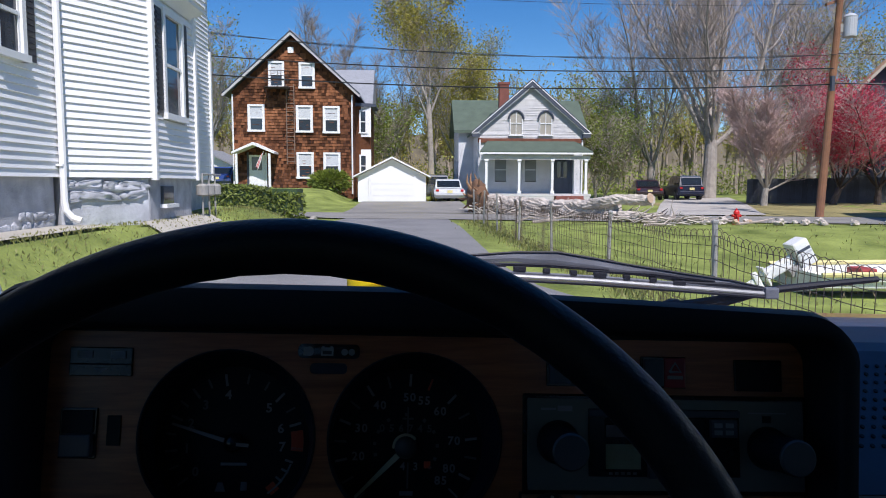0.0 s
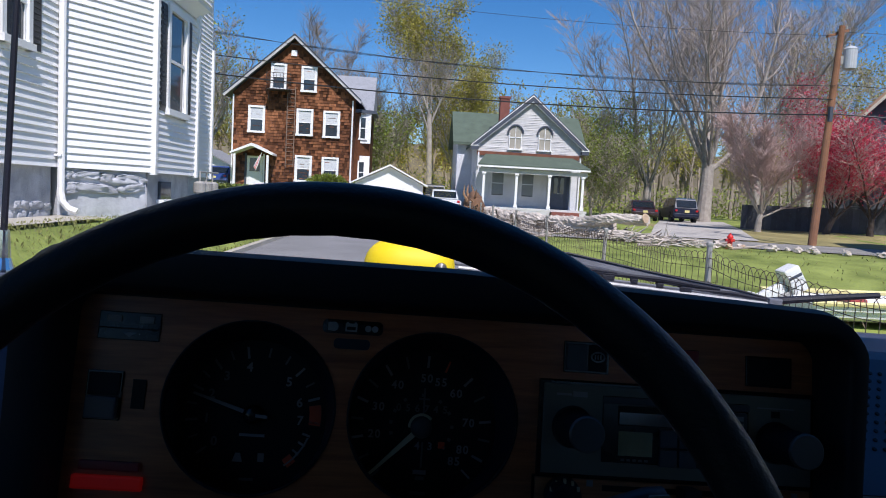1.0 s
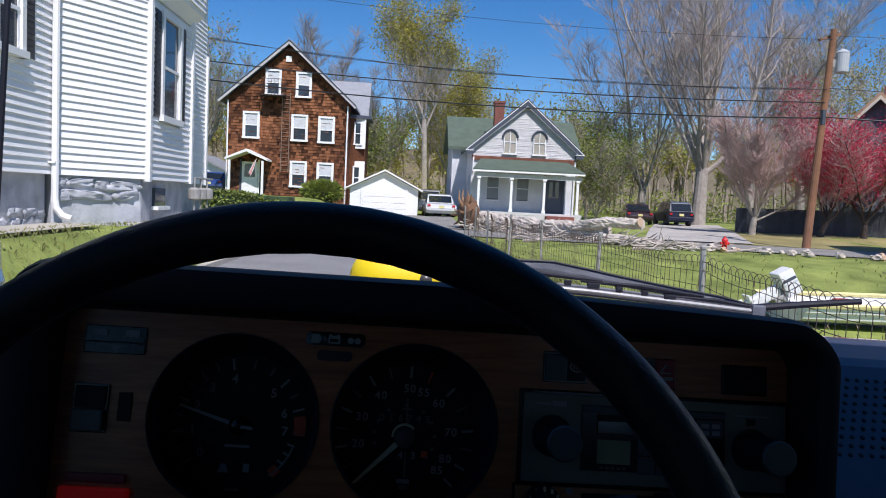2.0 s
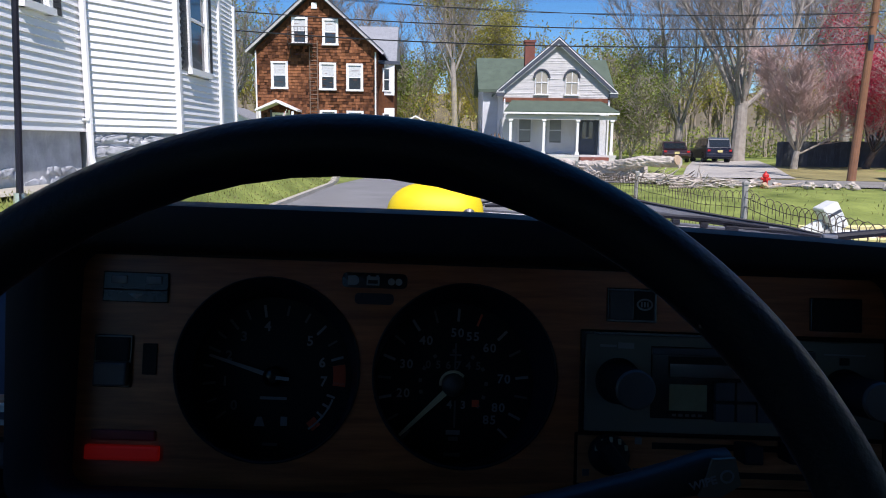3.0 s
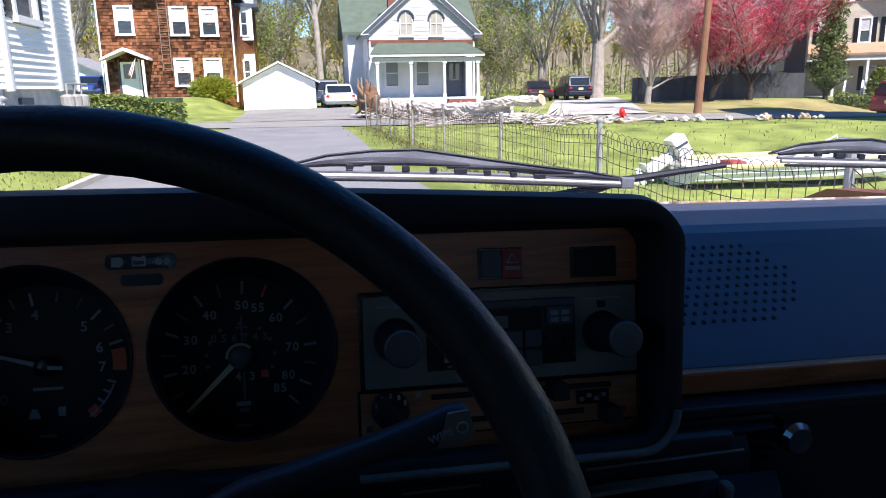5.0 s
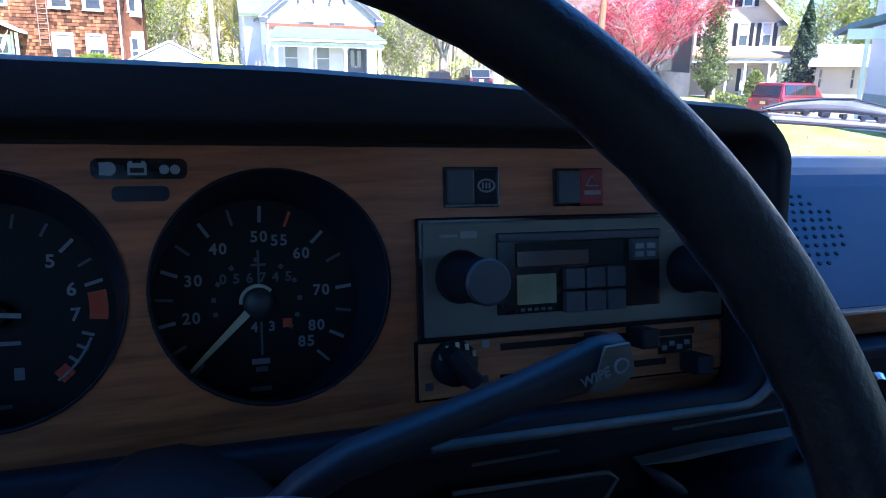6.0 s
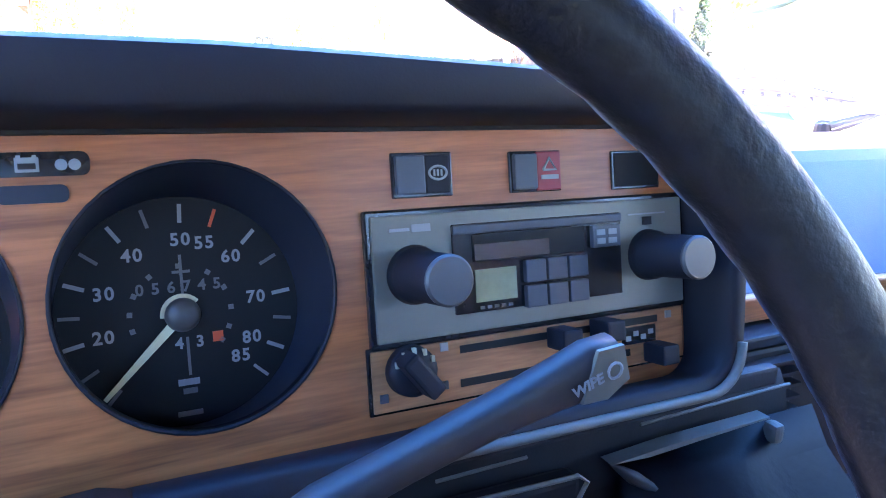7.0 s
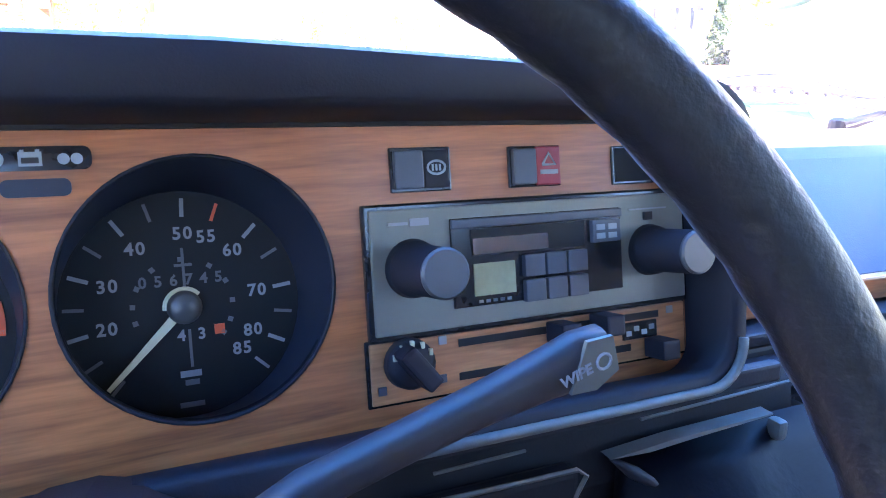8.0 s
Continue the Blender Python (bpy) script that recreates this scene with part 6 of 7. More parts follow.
def loft(bm, loops, m, close=True):
    """Skins a row of closed outlines, each a list of (u, v) with a depth."""
    rings = [[bm.verts.new(m @ Vector((p[0], d, p[1]))) for p in pts] for pts, d in loops]
    n = len(rings[0])
    for a, b in zip(rings, rings[1:]):
        for k in range(n):
            bm.faces.new((a[k], a[(k + 1) % n], b[(k + 1) % n], b[k]))
    if close:
        a, b = rings[-1], rings[0]
        for k in range(n):
            bm.faces.new((a[k], a[(k + 1) % n], b[(k + 1) % n], b[k]))
    bmesh.ops.recalc_face_normals(bm, faces=bm.faces)
    return bm


def circle(u, v, r, n=48):
    return [(u + r * math.cos(2 * math.pi * k / n), v + r * math.sin(2 * math.pi * k / n)) for k in range(n)]


# dashboard: padded top, hooded binnacle, veneer panel, lower shelf
dash = thing("dashboard", C(0.3, 0.1, -0.1), "blue-black padded car dashboard with a walnut veneer panel", "dashboard")
prof = [(0.36, -0.02), (0.34, 0.022), (0.22, 0.039), (0.135, 0.038), (0.120, 0.034), (0.108, 0.026), (0.030, -0.034), (0.020, -0.042), (0.022, -0.12), (0.36, -0.12)]
bm = bmesh.new()
prism(bm, prof, 0, 0.2655, 1.13)
prism(bm, prof, 0, -0.47, -0.2505)
prism(bm, [(0.36, -0.12), (0.36, -0.02), (0.34, 0.022), (0.22, 0.039), (0.135, 0.038), (0.115, 0.032), (0.110, 0.02), (0.110, -0.12)], 0, -0.2505, 0.2655)
bmesh.ops.transform(bm, matrix=CAR, verts=bm.verts)
part("pad", bm, PAD, dash, "blue-black padded dash top")
for x0, x1 in ((-0.46, -0.252), (0.268, 1.12)):
    part("veneer_strip", boxed(((x0 + x1) / 2, 0.018, -0.051), (x1 - x0, 0.01, 0.017), CAR, 0.002), WOOD, dash, "walnut veneer strip")
    part("ledge", boxed(((x0 + x1) / 2, 0.012, -0.066), (x1 - x0, 0.03, 0.008), CAR, 0.002), PLASTIC, dash)
    part("lower_fascia", boxed(((x0 + x1) / 2, 0.03, -0.16), (x1 - x0, 0.04, 0.17), CAR), LOWER, dash)
# perforated speaker field on the sloping right pad
speaker = part("speaker_grille", boxed((0.345, 0.0, 0.0), (0.001, 0.001, 0.001), CAR @ pose(0, 0.07, -0.01)), PAD, dash, "round perforated speaker field")
slope = CAR @ pose(0.0, 0.072, -0.0015, -52.4)     # x along, z up the slope
hole = None
for j in range(10):
    for i in range(21):
        u, w = 0.270 + 0.0084 * i + (0.0042 if j % 2 else 0), -0.0285 + 0.0080 * j
        if (u - 0.345) ** 2 + ((w - 0.0075) * 1.75) ** 2 > 0.080 ** 2 or u < 0.272:
            continue
        if hole is None:
            bmh = lathe(bmesh.new(), [(0.0017, -0.0012), (0.0017, 0.0003), (0.0014, 0.0004)], 8)
            hole = bpy.data.meshes.new("speaker_hole")
            bmh.to_mesh(hole)
            bmh.free()
            hole.materials.append(DIALBLACK)
        ob = new("speaker_hole", hole)
        ob.parent = speaker
        m = slope @ pose(u, -0.0003, w, 90)
        ob.matrix_world = Matrix.Translation(-ORIGIN[speaker.name]) @ m
# binnacle hood: a deep rounded frame round the veneer panel, its roof running back to the windscreen
outer_f = outline(-0.249, 0.264, -0.079, 0.094, (0.02, 0.03, 0.030, 0.03))
outer_m = outline(-0.252, 0.267, -0.082, 0.0975, (0.022, 0.033, 0.034, 0.032))
outer_b = outline(-0.252, 0.266, -0.082, 0.090, (0.022, 0.033, 0.032, 0.032))
inner_f = outline(-0.229, 0.252, -0.0645, 0.0675, (0.012, 0.018, 0.018, 0.014))
inner_b = outline(-0.226, 0.250, -0.0705, 0.066, (0.012, 0.016, 0.016, 0.014))
def sag(pts):
    """The hood's roof, level over the dials and falling towards its right end."""
    return [(u, v - (0.0035 + 0.0100 * max(0.0, u / 0.25) ** 1.15) * smooth01(0.03, 0.085, v)) for u, v in pts]


outer_f, outer_m, outer_b = sag(outer_f), sag(outer_m), sag(outer_b)
def overhang(bm):
    """The hood's mouth leans towards the driver at its top and draws back at its foot."""
    inv = PANEL.inverted()
    for vtx in bm.verts:
        q = inv @ vtx.co
        if q.y < -0.01:
            k = smooth01(-0.07, 0.09, q.z)
            vtx.co = PANEL @ Vector((q.x, q.y - 0.011 * k + 0.002, q.z))
    return bm


bm = loft(bmesh.new(), [(inner_b, 0.004), (inner_f, -0.028), (outline(-0.2325, 0.2555, -0.068, 0.071, (0.014, 0.02, 0.02, 0.016)), -0.032), (outer_f, -0.030)], PANEL, False)
part("binnacle_hood", overhang(bm), PLASTIC, dash, "black hooded instrument binnacle", True)
# the roof in a paler vinyl than the binnacle's face
bm = loft(bmesh.new(), [(outer_f, -0.030), (outer_m, -0.022), (outer_b, 0.085)], PANEL, False)
part("hood_shell", overhang(bm), HOODTOP, dash, "grey-black vinyl hood roof", True)
lip = [q for q in outline(-0.2395, 0.2595, -0.0735, 0.080, (0.016, 0.024, 0.024, 0.02)) if q[1] < -0.0735 + 0.024 and q[0] > 0.05 or q[0] > 0.2590 and q[1] < 0.035]
part("hood_lip", bar([U(u, v, -0.0315) for u, v in lip], 0.0026, 10), SEAM, dash, "worn grey lower lip of the hood", True)
# veneer panel with its two round openings
bm = bmesh.new()
loops = [outline(-0.226, 0.250, -0.0715, 0.066, (0.010, 0.014, 0.014, 0.012)), circle(0, 0, 0.0540), circle(-0.1162, 0, 0.0540)]
for pts in loops:
    vs = [bm.verts.new((p[0], 0, p[1])) for p in pts]
    for a, b in zip(vs, vs[1:] + vs[:1]):
        bm.edges.new((a, b))
bmesh.ops.triangle_fill(bm, use_beauty=True, edges=list(bm.edges))
r = bmesh.ops.extrude_face_region(bm, geom=list(bm.faces))
bmesh.ops.translate(bm, verts=[q for q in r["geom"] if isinstance(q, bmesh.types.BMVert)], vec=(0, 0.004, 0))
bmesh.ops.recalc_face_normals(bm, faces=bm.faces)
bmesh.ops.transform(bm, matrix=PANEL, verts=bm.verts)
part("veneer_panel", bm, WOOD, dash, "walnut veneer instrument panel")
part("panel_seam", ubox(-0.22, 0.245, 0.0645, 0.0668, -0.003, 0.002), LOWER, dash)

# lower dash under the binnacle
part("lower_shelf", prism(bmesh.new(), [(-0.012, -0.080), (0.03, -0.080), (0.03, -0.30), (0.0, -0.30), (-0.024, -0.12), (-0.018, -0.09)], 0, -0.26, 0.33), LOWER, dash).matrix_basis = Matrix.Translation(-ORIGIN[dash.name]) @ CAR @ Matrix.Translation(ORIGIN[dash.name])
# thin pale bars along the edges of the lower dash
for x0, z0, x1, z1, r_ in ((0.206, -0.0833, 0.316, -0.0800, 0.0009), (0.090, -0.0872, 0.1376, -0.0861, 0.0009)):
    part("seam_strip", bar([C(x0, -0.030, z0), C(x1, -0.030, z1)], r_, 6), SEAM, dash, "pale edge")
part("fascia_plate", boxed((0.264, -0.021, -0.0765), (0.096, 0.008, 0.0115), CAR, 0.002), HOODTOP, dash)


def across(name, pts, y0, y1, material, label=""):
    """A moulding of the lower dash, drawn as seen from the seat."""
    bm = prism(bmesh.new(), pts, 1, y0, y1)
    bmesh.ops.transform(bm, matrix=CAR, verts=bm.verts)
    part(name, bm, material, dash, label)


across("tray_lip", [(0.185, -0.0990), (0.225, -0.0962), (0.297, -0.0950), (0.297, -0.0960), (0.243, -0.0984), (0.210, -0.1003)], -0.035, -0.026, SEAM, "pale lip over an open tray")
part("tray_cheek", bar([C(0.1866, -0.033, -0.0997), C(0.200, -0.035, -0.1095), C(0.2163, -0.036, -0.1208), C(0.2336, -0.038, -0.1354)], [0.0012, 0.0038, 0.0026, 0.0014], 8), HOODTOP, dash, smooth=True)
bm = prism(bmesh.new(), [(-0.026, -0.100), (-0.040, -0.121), (-0.078, -0.152), (-0.080, -0.160), (-0.026, -0.160)], 0, 0.196, 0.345)
bmesh.ops.transform(bm, matrix=CAR, verts=bm.verts)
part("open_tray", bm, MOULD, dash, "glossy blue-black moulded tray", True)
# pale block set in for a highlight on the tray
part("tray_clip", boxed((0.303, -0.034, -0.106), (0.008, 0.010, 0.012), CAR, 0.003), SEAM, dash)
part("tray_edge", bar([C(0.296, -0.078, -0.150), C(0.37, -0.072, -0.146)], 0.006, 10), PAD, dash, smooth=True)
part("ashtray", boxed((0.120, -0.030, -0.124), (0.092, 0.012, 0.048), CAR, 0.003), LOWER, dash)
part("ashtray_edge", bar([C(0.078, -0.036, -0.0972), C(0.164, -0.036, -0.0990), C(0.170, -0.036, -0.1035), C(0.161, -0.036, -0.120)], 0.0013, 6), SEAM, dash, "pale ashtray edge")
part("centre_tray", boxed((0.36, -0.10, -0.185), (0.20, 0.12, 0.02), CAR @ pose(0, 0, 0, 12), 0.005), PLASTIC, dash)
for k in range(6):
    z = -0.078 - 0.0085 * k
    part("vent_slat", boxed((0.312, 0.0, z), (0.085, 0.022, 0.0018), CAR @ pose(0, 0, 0, 0, 0, 0)), PLASTIC, dash)
part("vent_frame", boxed((0.312, 0.006, -0.1), (0.094, 0.016, 0.058), CAR, 0.003), DIALBLACK, dash)
part("dash_knob", lathe(bmesh.new(), [(0.006, 0.0), (0.006, 0.02), (0.011, 0.022), (0.012, 0.03), (0.009, 0.034)], 18, CAR @ pose(0.365, 0.012, -0.083, 90)), CHROME, dash, "round chrome dash knob")
for k in range(5):
    part("vent_slat", boxed((-0.295, -0.012, -0.052 - 0.0145 * k), (0.085, 0.03, 0.002), CAR @ pose(0, 0, 0, 0, 0, 0)), PLASTIC if k % 2 else KNOB, dash)
part("vent_frame", boxed((-0.295, 0.012, -0.085), (0.10, 0.02, 0.085), CAR, 0.003), DIALBLACK, dash)
tag = part("label_strip", boxed((-0.288, -0.0155, -0.026), (0.062, 0.004, 0.0125), CAR, 0.001), WHITE, dash, "pale blue printed label strip")
for k in range(3):
    part("print_bar", boxed((-0.309 + 0.021 * k, -0.018, -0.026), (0.015, 0.0012, 0.004), CAR), TRIMGREY, tag)
part("label_holder", boxed((-0.29, -0.008, -0.030), (0.078, 0.012, 0.022), CAR, 0.002), WOOD, dash)

# white wedge added in place of a sunlit patch, bright by its colour alone
bm = prism(bmesh.new(), [(-0.332, 1.036), (-0.340, 1.022), (-0.338, 1.012), (-0.330, 1.008), (-0.328, 1.031)], 1, -0.05, -0.018)
part("vent_lever", bm, surf("pale sun patch", (0.75, 0.75, 0.76), 0.5, var=0.06, scale=30, fine=200, bump=0.05), dash, "pale wedge standing in for a sunlit patch by the side vent")

# round instruments
def gauge(cx, name, label):
    g = thing(name, U(cx, 0, 0.03), label, "gauge", "round dials")
    part("bezel", loft(bmesh.new(), [(circle(cx, 0, 0.0546), 0.0), (circle(cx, 0, 0.0547), -0.0010), (circle(cx, 0, 0.0535), -0.0014), (circle(cx, 0, 0.0530), 0.004)], PANEL), PLASTIC, g, smooth=True)
    part("shroud", loft(bmesh.new(), [(circle(cx, 0, 0.0532), 0.0), (circle(cx - 0.003, -0.006, 0.0522), 0.02), (circle(cx - 0.005, -0.0095, 0.0508), 0.0365)], PANEL, False), TUBEBLUE, g, smooth=True)
    part("dial", loft(bmesh.new(), [(circle(cx - 0.005, -0.0095, 0.0001), 0.0362), (circle(cx - 0.005, -0.0095, 0.0515), 0.0362), (circle(cx - 0.005, -0.0095, 0.0515), 0.039), (circle(cx - 0.005, -0.0095, 0.0001), 0.039)], PANEL), DIALBLACK, g)
    return g


def dial_m(u, v, turn=0.0, d=0.0358):
    return PANEL @ pose(u, d, v) @ pose(0, 0, 0, 0, turn, 0)


def tick(g, c, ang, r0, r1, w, material, name="tick"):
    """A mark on a dial; ang in degrees clockwise from the top."""
    a = radians(ang)
    m = dial_m(c[0] + math.sin(a) * (r0 + r1) / 2, c[1] + math.cos(a) * (r0 + r1) / 2, ang)
    part(name, boxed((0, 0, 0), (w, 0.0005, r1 - r0), m), material, g)


sp = gauge(0.0, "speedometer", "round black speedometer with pale figures and a pale needle")
SC = (-0.0055, -0.0100)
SPEEDS = {20: 258, 25: 274, 30: 291, 35: 308, 40: 326, 45: 344, 50: 3, 55: 21, 60: 44, 65: 62, 70: 83, 75: 99, 80: 116, 85: 133}
for s_, a in SPEEDS.items():
    tick(sp, SC, a, 0.0400, 0.0482, 0.0014 if s_ % 10 else 0.0017, ORANGE if s_ == 55 else (PRINT if s_ % 10 == 0 or s_ == 85 else PRINTDIM))
    if s_ % 10 == 0 or s_ in (55, 85):
        r_ = 0.0325
        for k, ch_ in enumerate(str(s_)):
            text("numeral", ch_, 0.0077, dial_m(SC[0] + math.sin(radians(a)) * r_ - 0.0023 + 0.0046 * k, SC[1] + math.cos(radians(a)) * r_), PRINT, sp)
for a in (240, 222):
    tick(sp, SC, a, 0.0400, 0.0482, 0.0014, PRINTDIM)
for a, k in ((255, 20), (275, 40), (297, 60), (325, 80), (0, 90), (35, 100), (62, 110), (88, 120), (112, 130), (130, 140)):
    tick(sp, SC, a, 0.020, 0.0222, 0.0022, PRINTDIM, "inner_mark")
for k, ch_ in enumerate("056745"):
    text("numeral", ch_, 0.0068, dial_m(-0.0218 + 0.0064 * k, 0.0018), PRINTDIM, sp)
text("numeral", "4", 0.007, dial_m(-0.0075, -0.0232), PRINT, sp)
text("numeral", "3", 0.007, dial_m(0.0012, -0.0232), PRINT, sp)
part("trip_mark", boxed((0, 0, 0), (0.0045, 0.0005, 0.0045), dial_m(0.009, -0.0218)), ORANGE, sp)
part("cross_bar", boxed((0, 0, 0), (0.0012, 0.0005, 0.02), dial_m(-0.0045, 0.006)), PRINTDIM, sp)
part("cross_bar", boxed((0, 0, 0), (0.0075, 0.0005, 0.0012), dial_m(-0.0045, 0.0085)), PRINTDIM, sp)
part("cross_bar", boxed((0, 0, 0), (0.0012, 0.0005, 0.017), dial_m(-0.004, -0.029)), PRINTDIM, sp)
part("unit_bar", boxed((0, 0, 0), (0.009, 0.0005, 0.0028), dial_m(-0.0048, -0.0405)), PRINT, sp)
part("unit_bar", boxed((0, 0, 0), (0.006, 0.0005, 0.0024), dial_m(-0.0045, -0.0445)), PRINTDIM, sp)
part("unit_bar", boxed((0, 0, 0), (0.0105, 0.0005, 0.0022), dial_m(-0.0052, -0.0545)), PRINTDIM, sp)
a = 225.5
m = dial_m(SC[0] + math.sin(radians(a)) * 0.0225, SC[1] + math.cos(radians(a)) * 0.0225, a, 0.0325)
bm = prism(bmesh.new(), [(-0.0021, -0.021), (0.0021, -0.021), (0.0009, 0.024), (-0.0009, 0.024)], 1, -0.0006, 0.0006)
bmesh.ops.transform(bm, matrix=m, verts=bm.verts)
part("needle", bm, NEEDLE, sp, "pale cream needle")
part("hub", lathe(bmesh.new(), [(0.0075, 0), (0.0075, 0.003), (0.0055, 0.0055), (0.001, 0.006)], 22, PANEL @ pose(SC[0], 0.0345, SC[1], 90)), KNOB, sp, smooth=True)
# cream arc over the hub's top, drawn as its highlight
part("hub_ring", bar([U(SC[0] + 0.0082 * math.cos(t), SC[1] + 0.0082 * math.sin(t), 0.0325) for t in [radians(40 + 12 * k) for k in range(13)]], 0.0011, 6), NEEDLE, sp)

ta = gauge(-0.1162, "rev_counter", "round black rev counter with an orange red zone and fuel gauge")
TC = (-0.1195, -0.0085)
for k, (n_, a) in enumerate(((0, 232), (1, 262), (2, 292), (3, 320), (4, 350), (5, 44), (6, 73), (7, 95))):
    tick(ta, TC, a, 0.0375, 0.0455, 0.0016, PRINT if n_ > 3 else PRINTDIM)
    text("numeral", str(n_), 0.0085, dial_m(TC[0] + math.sin(radians(a)) * 0.0315, TC[1] + math.cos(radians(a)) * 0.0315), PRINT if n_ > 3 else PRINTDIM, ta)
for a in (247, 277, 306, 335, 10, 28, 59):
    tick(ta, TC, a, 0.039, 0.0455, 0.0013, PRINTDIM)
for k in range(6):
    tick(ta, TC, 80.5 + 3.0 * k, 0.0375, 0.0455, 0.0025, ORANGE, "red_zone")
part("gauge_arc", bar([U(TC[0] + 0.040 * math.sin(radians(t)), TC[1] + 0.040 * math.cos(radians(t)), 0.0358) for t in range(110, 146, 5)], 0.0007, 5), PRINT, ta)
for a in (108, 118, 128):
    tick(ta, TC, a, 0.0355, 0.041, 0.0014, PRINT)
for a in (136, 141):
    tick(ta, TC, a, 0.036, 0.0425, 0.0032, ORANGE, "red_zone")
a = 287
m = dial_m(TC[0] + math.sin(radians(a)) * 0.021, TC[1] + math.cos(radians(a)) * 0.021, a, 0.0325)
bm = prism(bmesh.new(), [(-0.0014, -0.02), (0.0014, -0.02), (0.0007, 0.0215), (-0.0007, 0.0215)], 1, -0.0006, 0.0006)
bmesh.ops.transform(bm, matrix=m, verts=bm.verts)
part("needle", bm, PRINT, ta, "pale needle")
part("hub", lathe(bmesh.new(), [(0.0065, 0), (0.0065, 0.003), (0.0045, 0.005), (0.001, 0.0055)], 22, PANEL @ pose(TC[0], 0.0345, TC[1], 90)), GLOSSBLACK, ta, smooth=True)
part("hub_mark", boxed((0, 0, 0), (0.009, 0.0006, 0.0022), dial_m(TC[0] + 0.006, TC[1] - 0.0005, 5, 0.0295)), PRINT, ta)
part("unit_bar", boxed((0, 0, 0), (0.017, 0.0005, 0.0018), dial_m(-0.1195, -0.0225)), PRINT, ta)
part("fuel_icon", boxed((0, 0, 0), (0.0042, 0.0005, 0.0056), dial_m(-0.1122, -0.0368)), PRINT, ta)
bm = prism(bmesh.new(), [(-0.0035, -0.0028), (0.0035, -0.0028), (0.0015, 0.003), (-0.0015, 0.003)], 1, -0.0003, 0.0003)
bmesh.ops.transform(bm, matrix=dial_m(-0.1277, -0.0375), verts=bm.verts)
part("lamp_icon", bm, PRINT, ta)
part("unit_bar", boxed((0, 0, 0), (0.0095, 0.0005, 0.0018), dial_m(-0.1206, -0.0515)), PRINTDIM, ta)

# warning lamps and switches on the veneer
wl = thing("warning_lamp_strip", U(-0.055, 0.054), "black strip of pale warning lamp symbols between the dials", "warning lamps")
bm = loft(bmesh.new(), [(outline(-0.0742, -0.0358, 0.0498, 0.0586, (0.003,) * 4, 4), 0.001), (outline(-0.0742, -0.0358, 0.0498, 0.0586, (0.003,) * 4, 4), -0.0012), (outline(-0.055, -0.0549, 0.0541, 0.0542, (0.00002,) * 4, 4), -0.0014)], PANEL, False)
part("strip", bm, GLOSSBLACK, wl)
bm = loft(bmesh.new(), [(outline(-0.0665, -0.0435, 0.0402, 0.0468, (0.0025,) * 4, 4), 0.001), (outline(-0.0665, -0.0435, 0.0402, 0.0468, (0.0025,) * 4, 4), -0.0008), (outline(-0.055, -0.0549, 0.0434, 0.0435, (0.00002,) * 4, 4), -0.0009)], PANEL, False)
part("blank_lens", bm, TUBEBLUE, wl)
part("symbol", lathe(bmesh.new(), [(0.003, 0), (0.003, 0.0004)], 16, PANEL @ pose(-0.0672, -0.0015, 0.0541, 90) @ pose(0, 0, 0)), ICON, wl)
part("symbol", ubox(-0.0708, -0.0670, 0.0514, 0.0568, -0.002, -0.0014), ICON, wl)
part("symbol", ubox(-0.0598, -0.0522, 0.0514, 0.0566, -0.002, -0.0014), ICON, wl)
part("symbol", ubox(-0.0588, -0.0532, 0.0524, 0.0545, -0.0024, -0.0019), GLOSSBLACK, wl)
part("symbol", ubox(-0.0592, -0.0578, 0.0566, 0.0574, -0.002, -0.0014), ICON, wl)
part("symbol", ubox(-0.0542, -0.0528, 0.0566, 0.0574, -0.002, -0.0014), ICON, wl)
for x in (-0.0452, -0.0408):
    part("symbol", lathe(bmesh.new(), [(0.0021, 0), (0.0021, 0.0004)], 12, PANEL @ pose(x, -0.0015, 0.0538, 90)), ICON, wl)


def rocker(name, label, u0, u1, v0, v1):
    t = thing(name, U((u0 + u1) / 2, (v0 + v1) / 2), label, "switch", "dash switches")
    part("frame", ubox(u0, u1, v0, v1, -0.0015, 0.003, 0.0006), GLOSSBLACK, t)
    return t


s1 = rocker("demister_switch", "grey rear demister switch with a pale symbol", 0.0826, 0.1124, 0.0347, 0.0549)
part("rocker", ubox(0.0840, 0.0980, 0.0362, 0.0534, -0.004, 0.0, 0.0008), SWITCH, s1)
part("rocker", ubox(0.0986, 0.1110, 0.0362, 0.0534, -0.0022, 0.0, 0.0008), PLASTIC, s1)
part("symbol", bar([U(0.1048 + 0.0044 * math.cos(t), 0.0455 + 0.0030 * math.sin(t), -0.0025) for t in [2 * math.pi * k / 16 for k in range(17)]], 0.0006, 5), ICON, s1)
for k in range(3):
    part("symbol", ubox(0.1026 + 0.0018 * k, 0.1034 + 0.0018 * k, 0.0440, 0.0470, -0.0028, -0.0022), ICON, s1)
s2 = rocker("hazard_switch", "red hazard light switch with a pale triangle", 0.1432, 0.1723, 0.0343, 0.0542)
part("rocker", ubox(0.1446, 0.1574, 0.0358, 0.0528, -0.004, 0.0, 0.0008), SWITCH, s2)
part("rocker", ubox(0.1578, 0.1718, 0.0348, 0.0538, -0.0026, 0.0, 0.0008), REDKEY, s2)
tri = [(0.1612, 0.0448), (0.1686, 0.0448), (0.1649, 0.0505), (0.1612, 0.0448)]
part("symbol", bar([U(a_, b_, -0.0030) for a_, b_ in tri], 0.0007, 5), PRINT, s2)
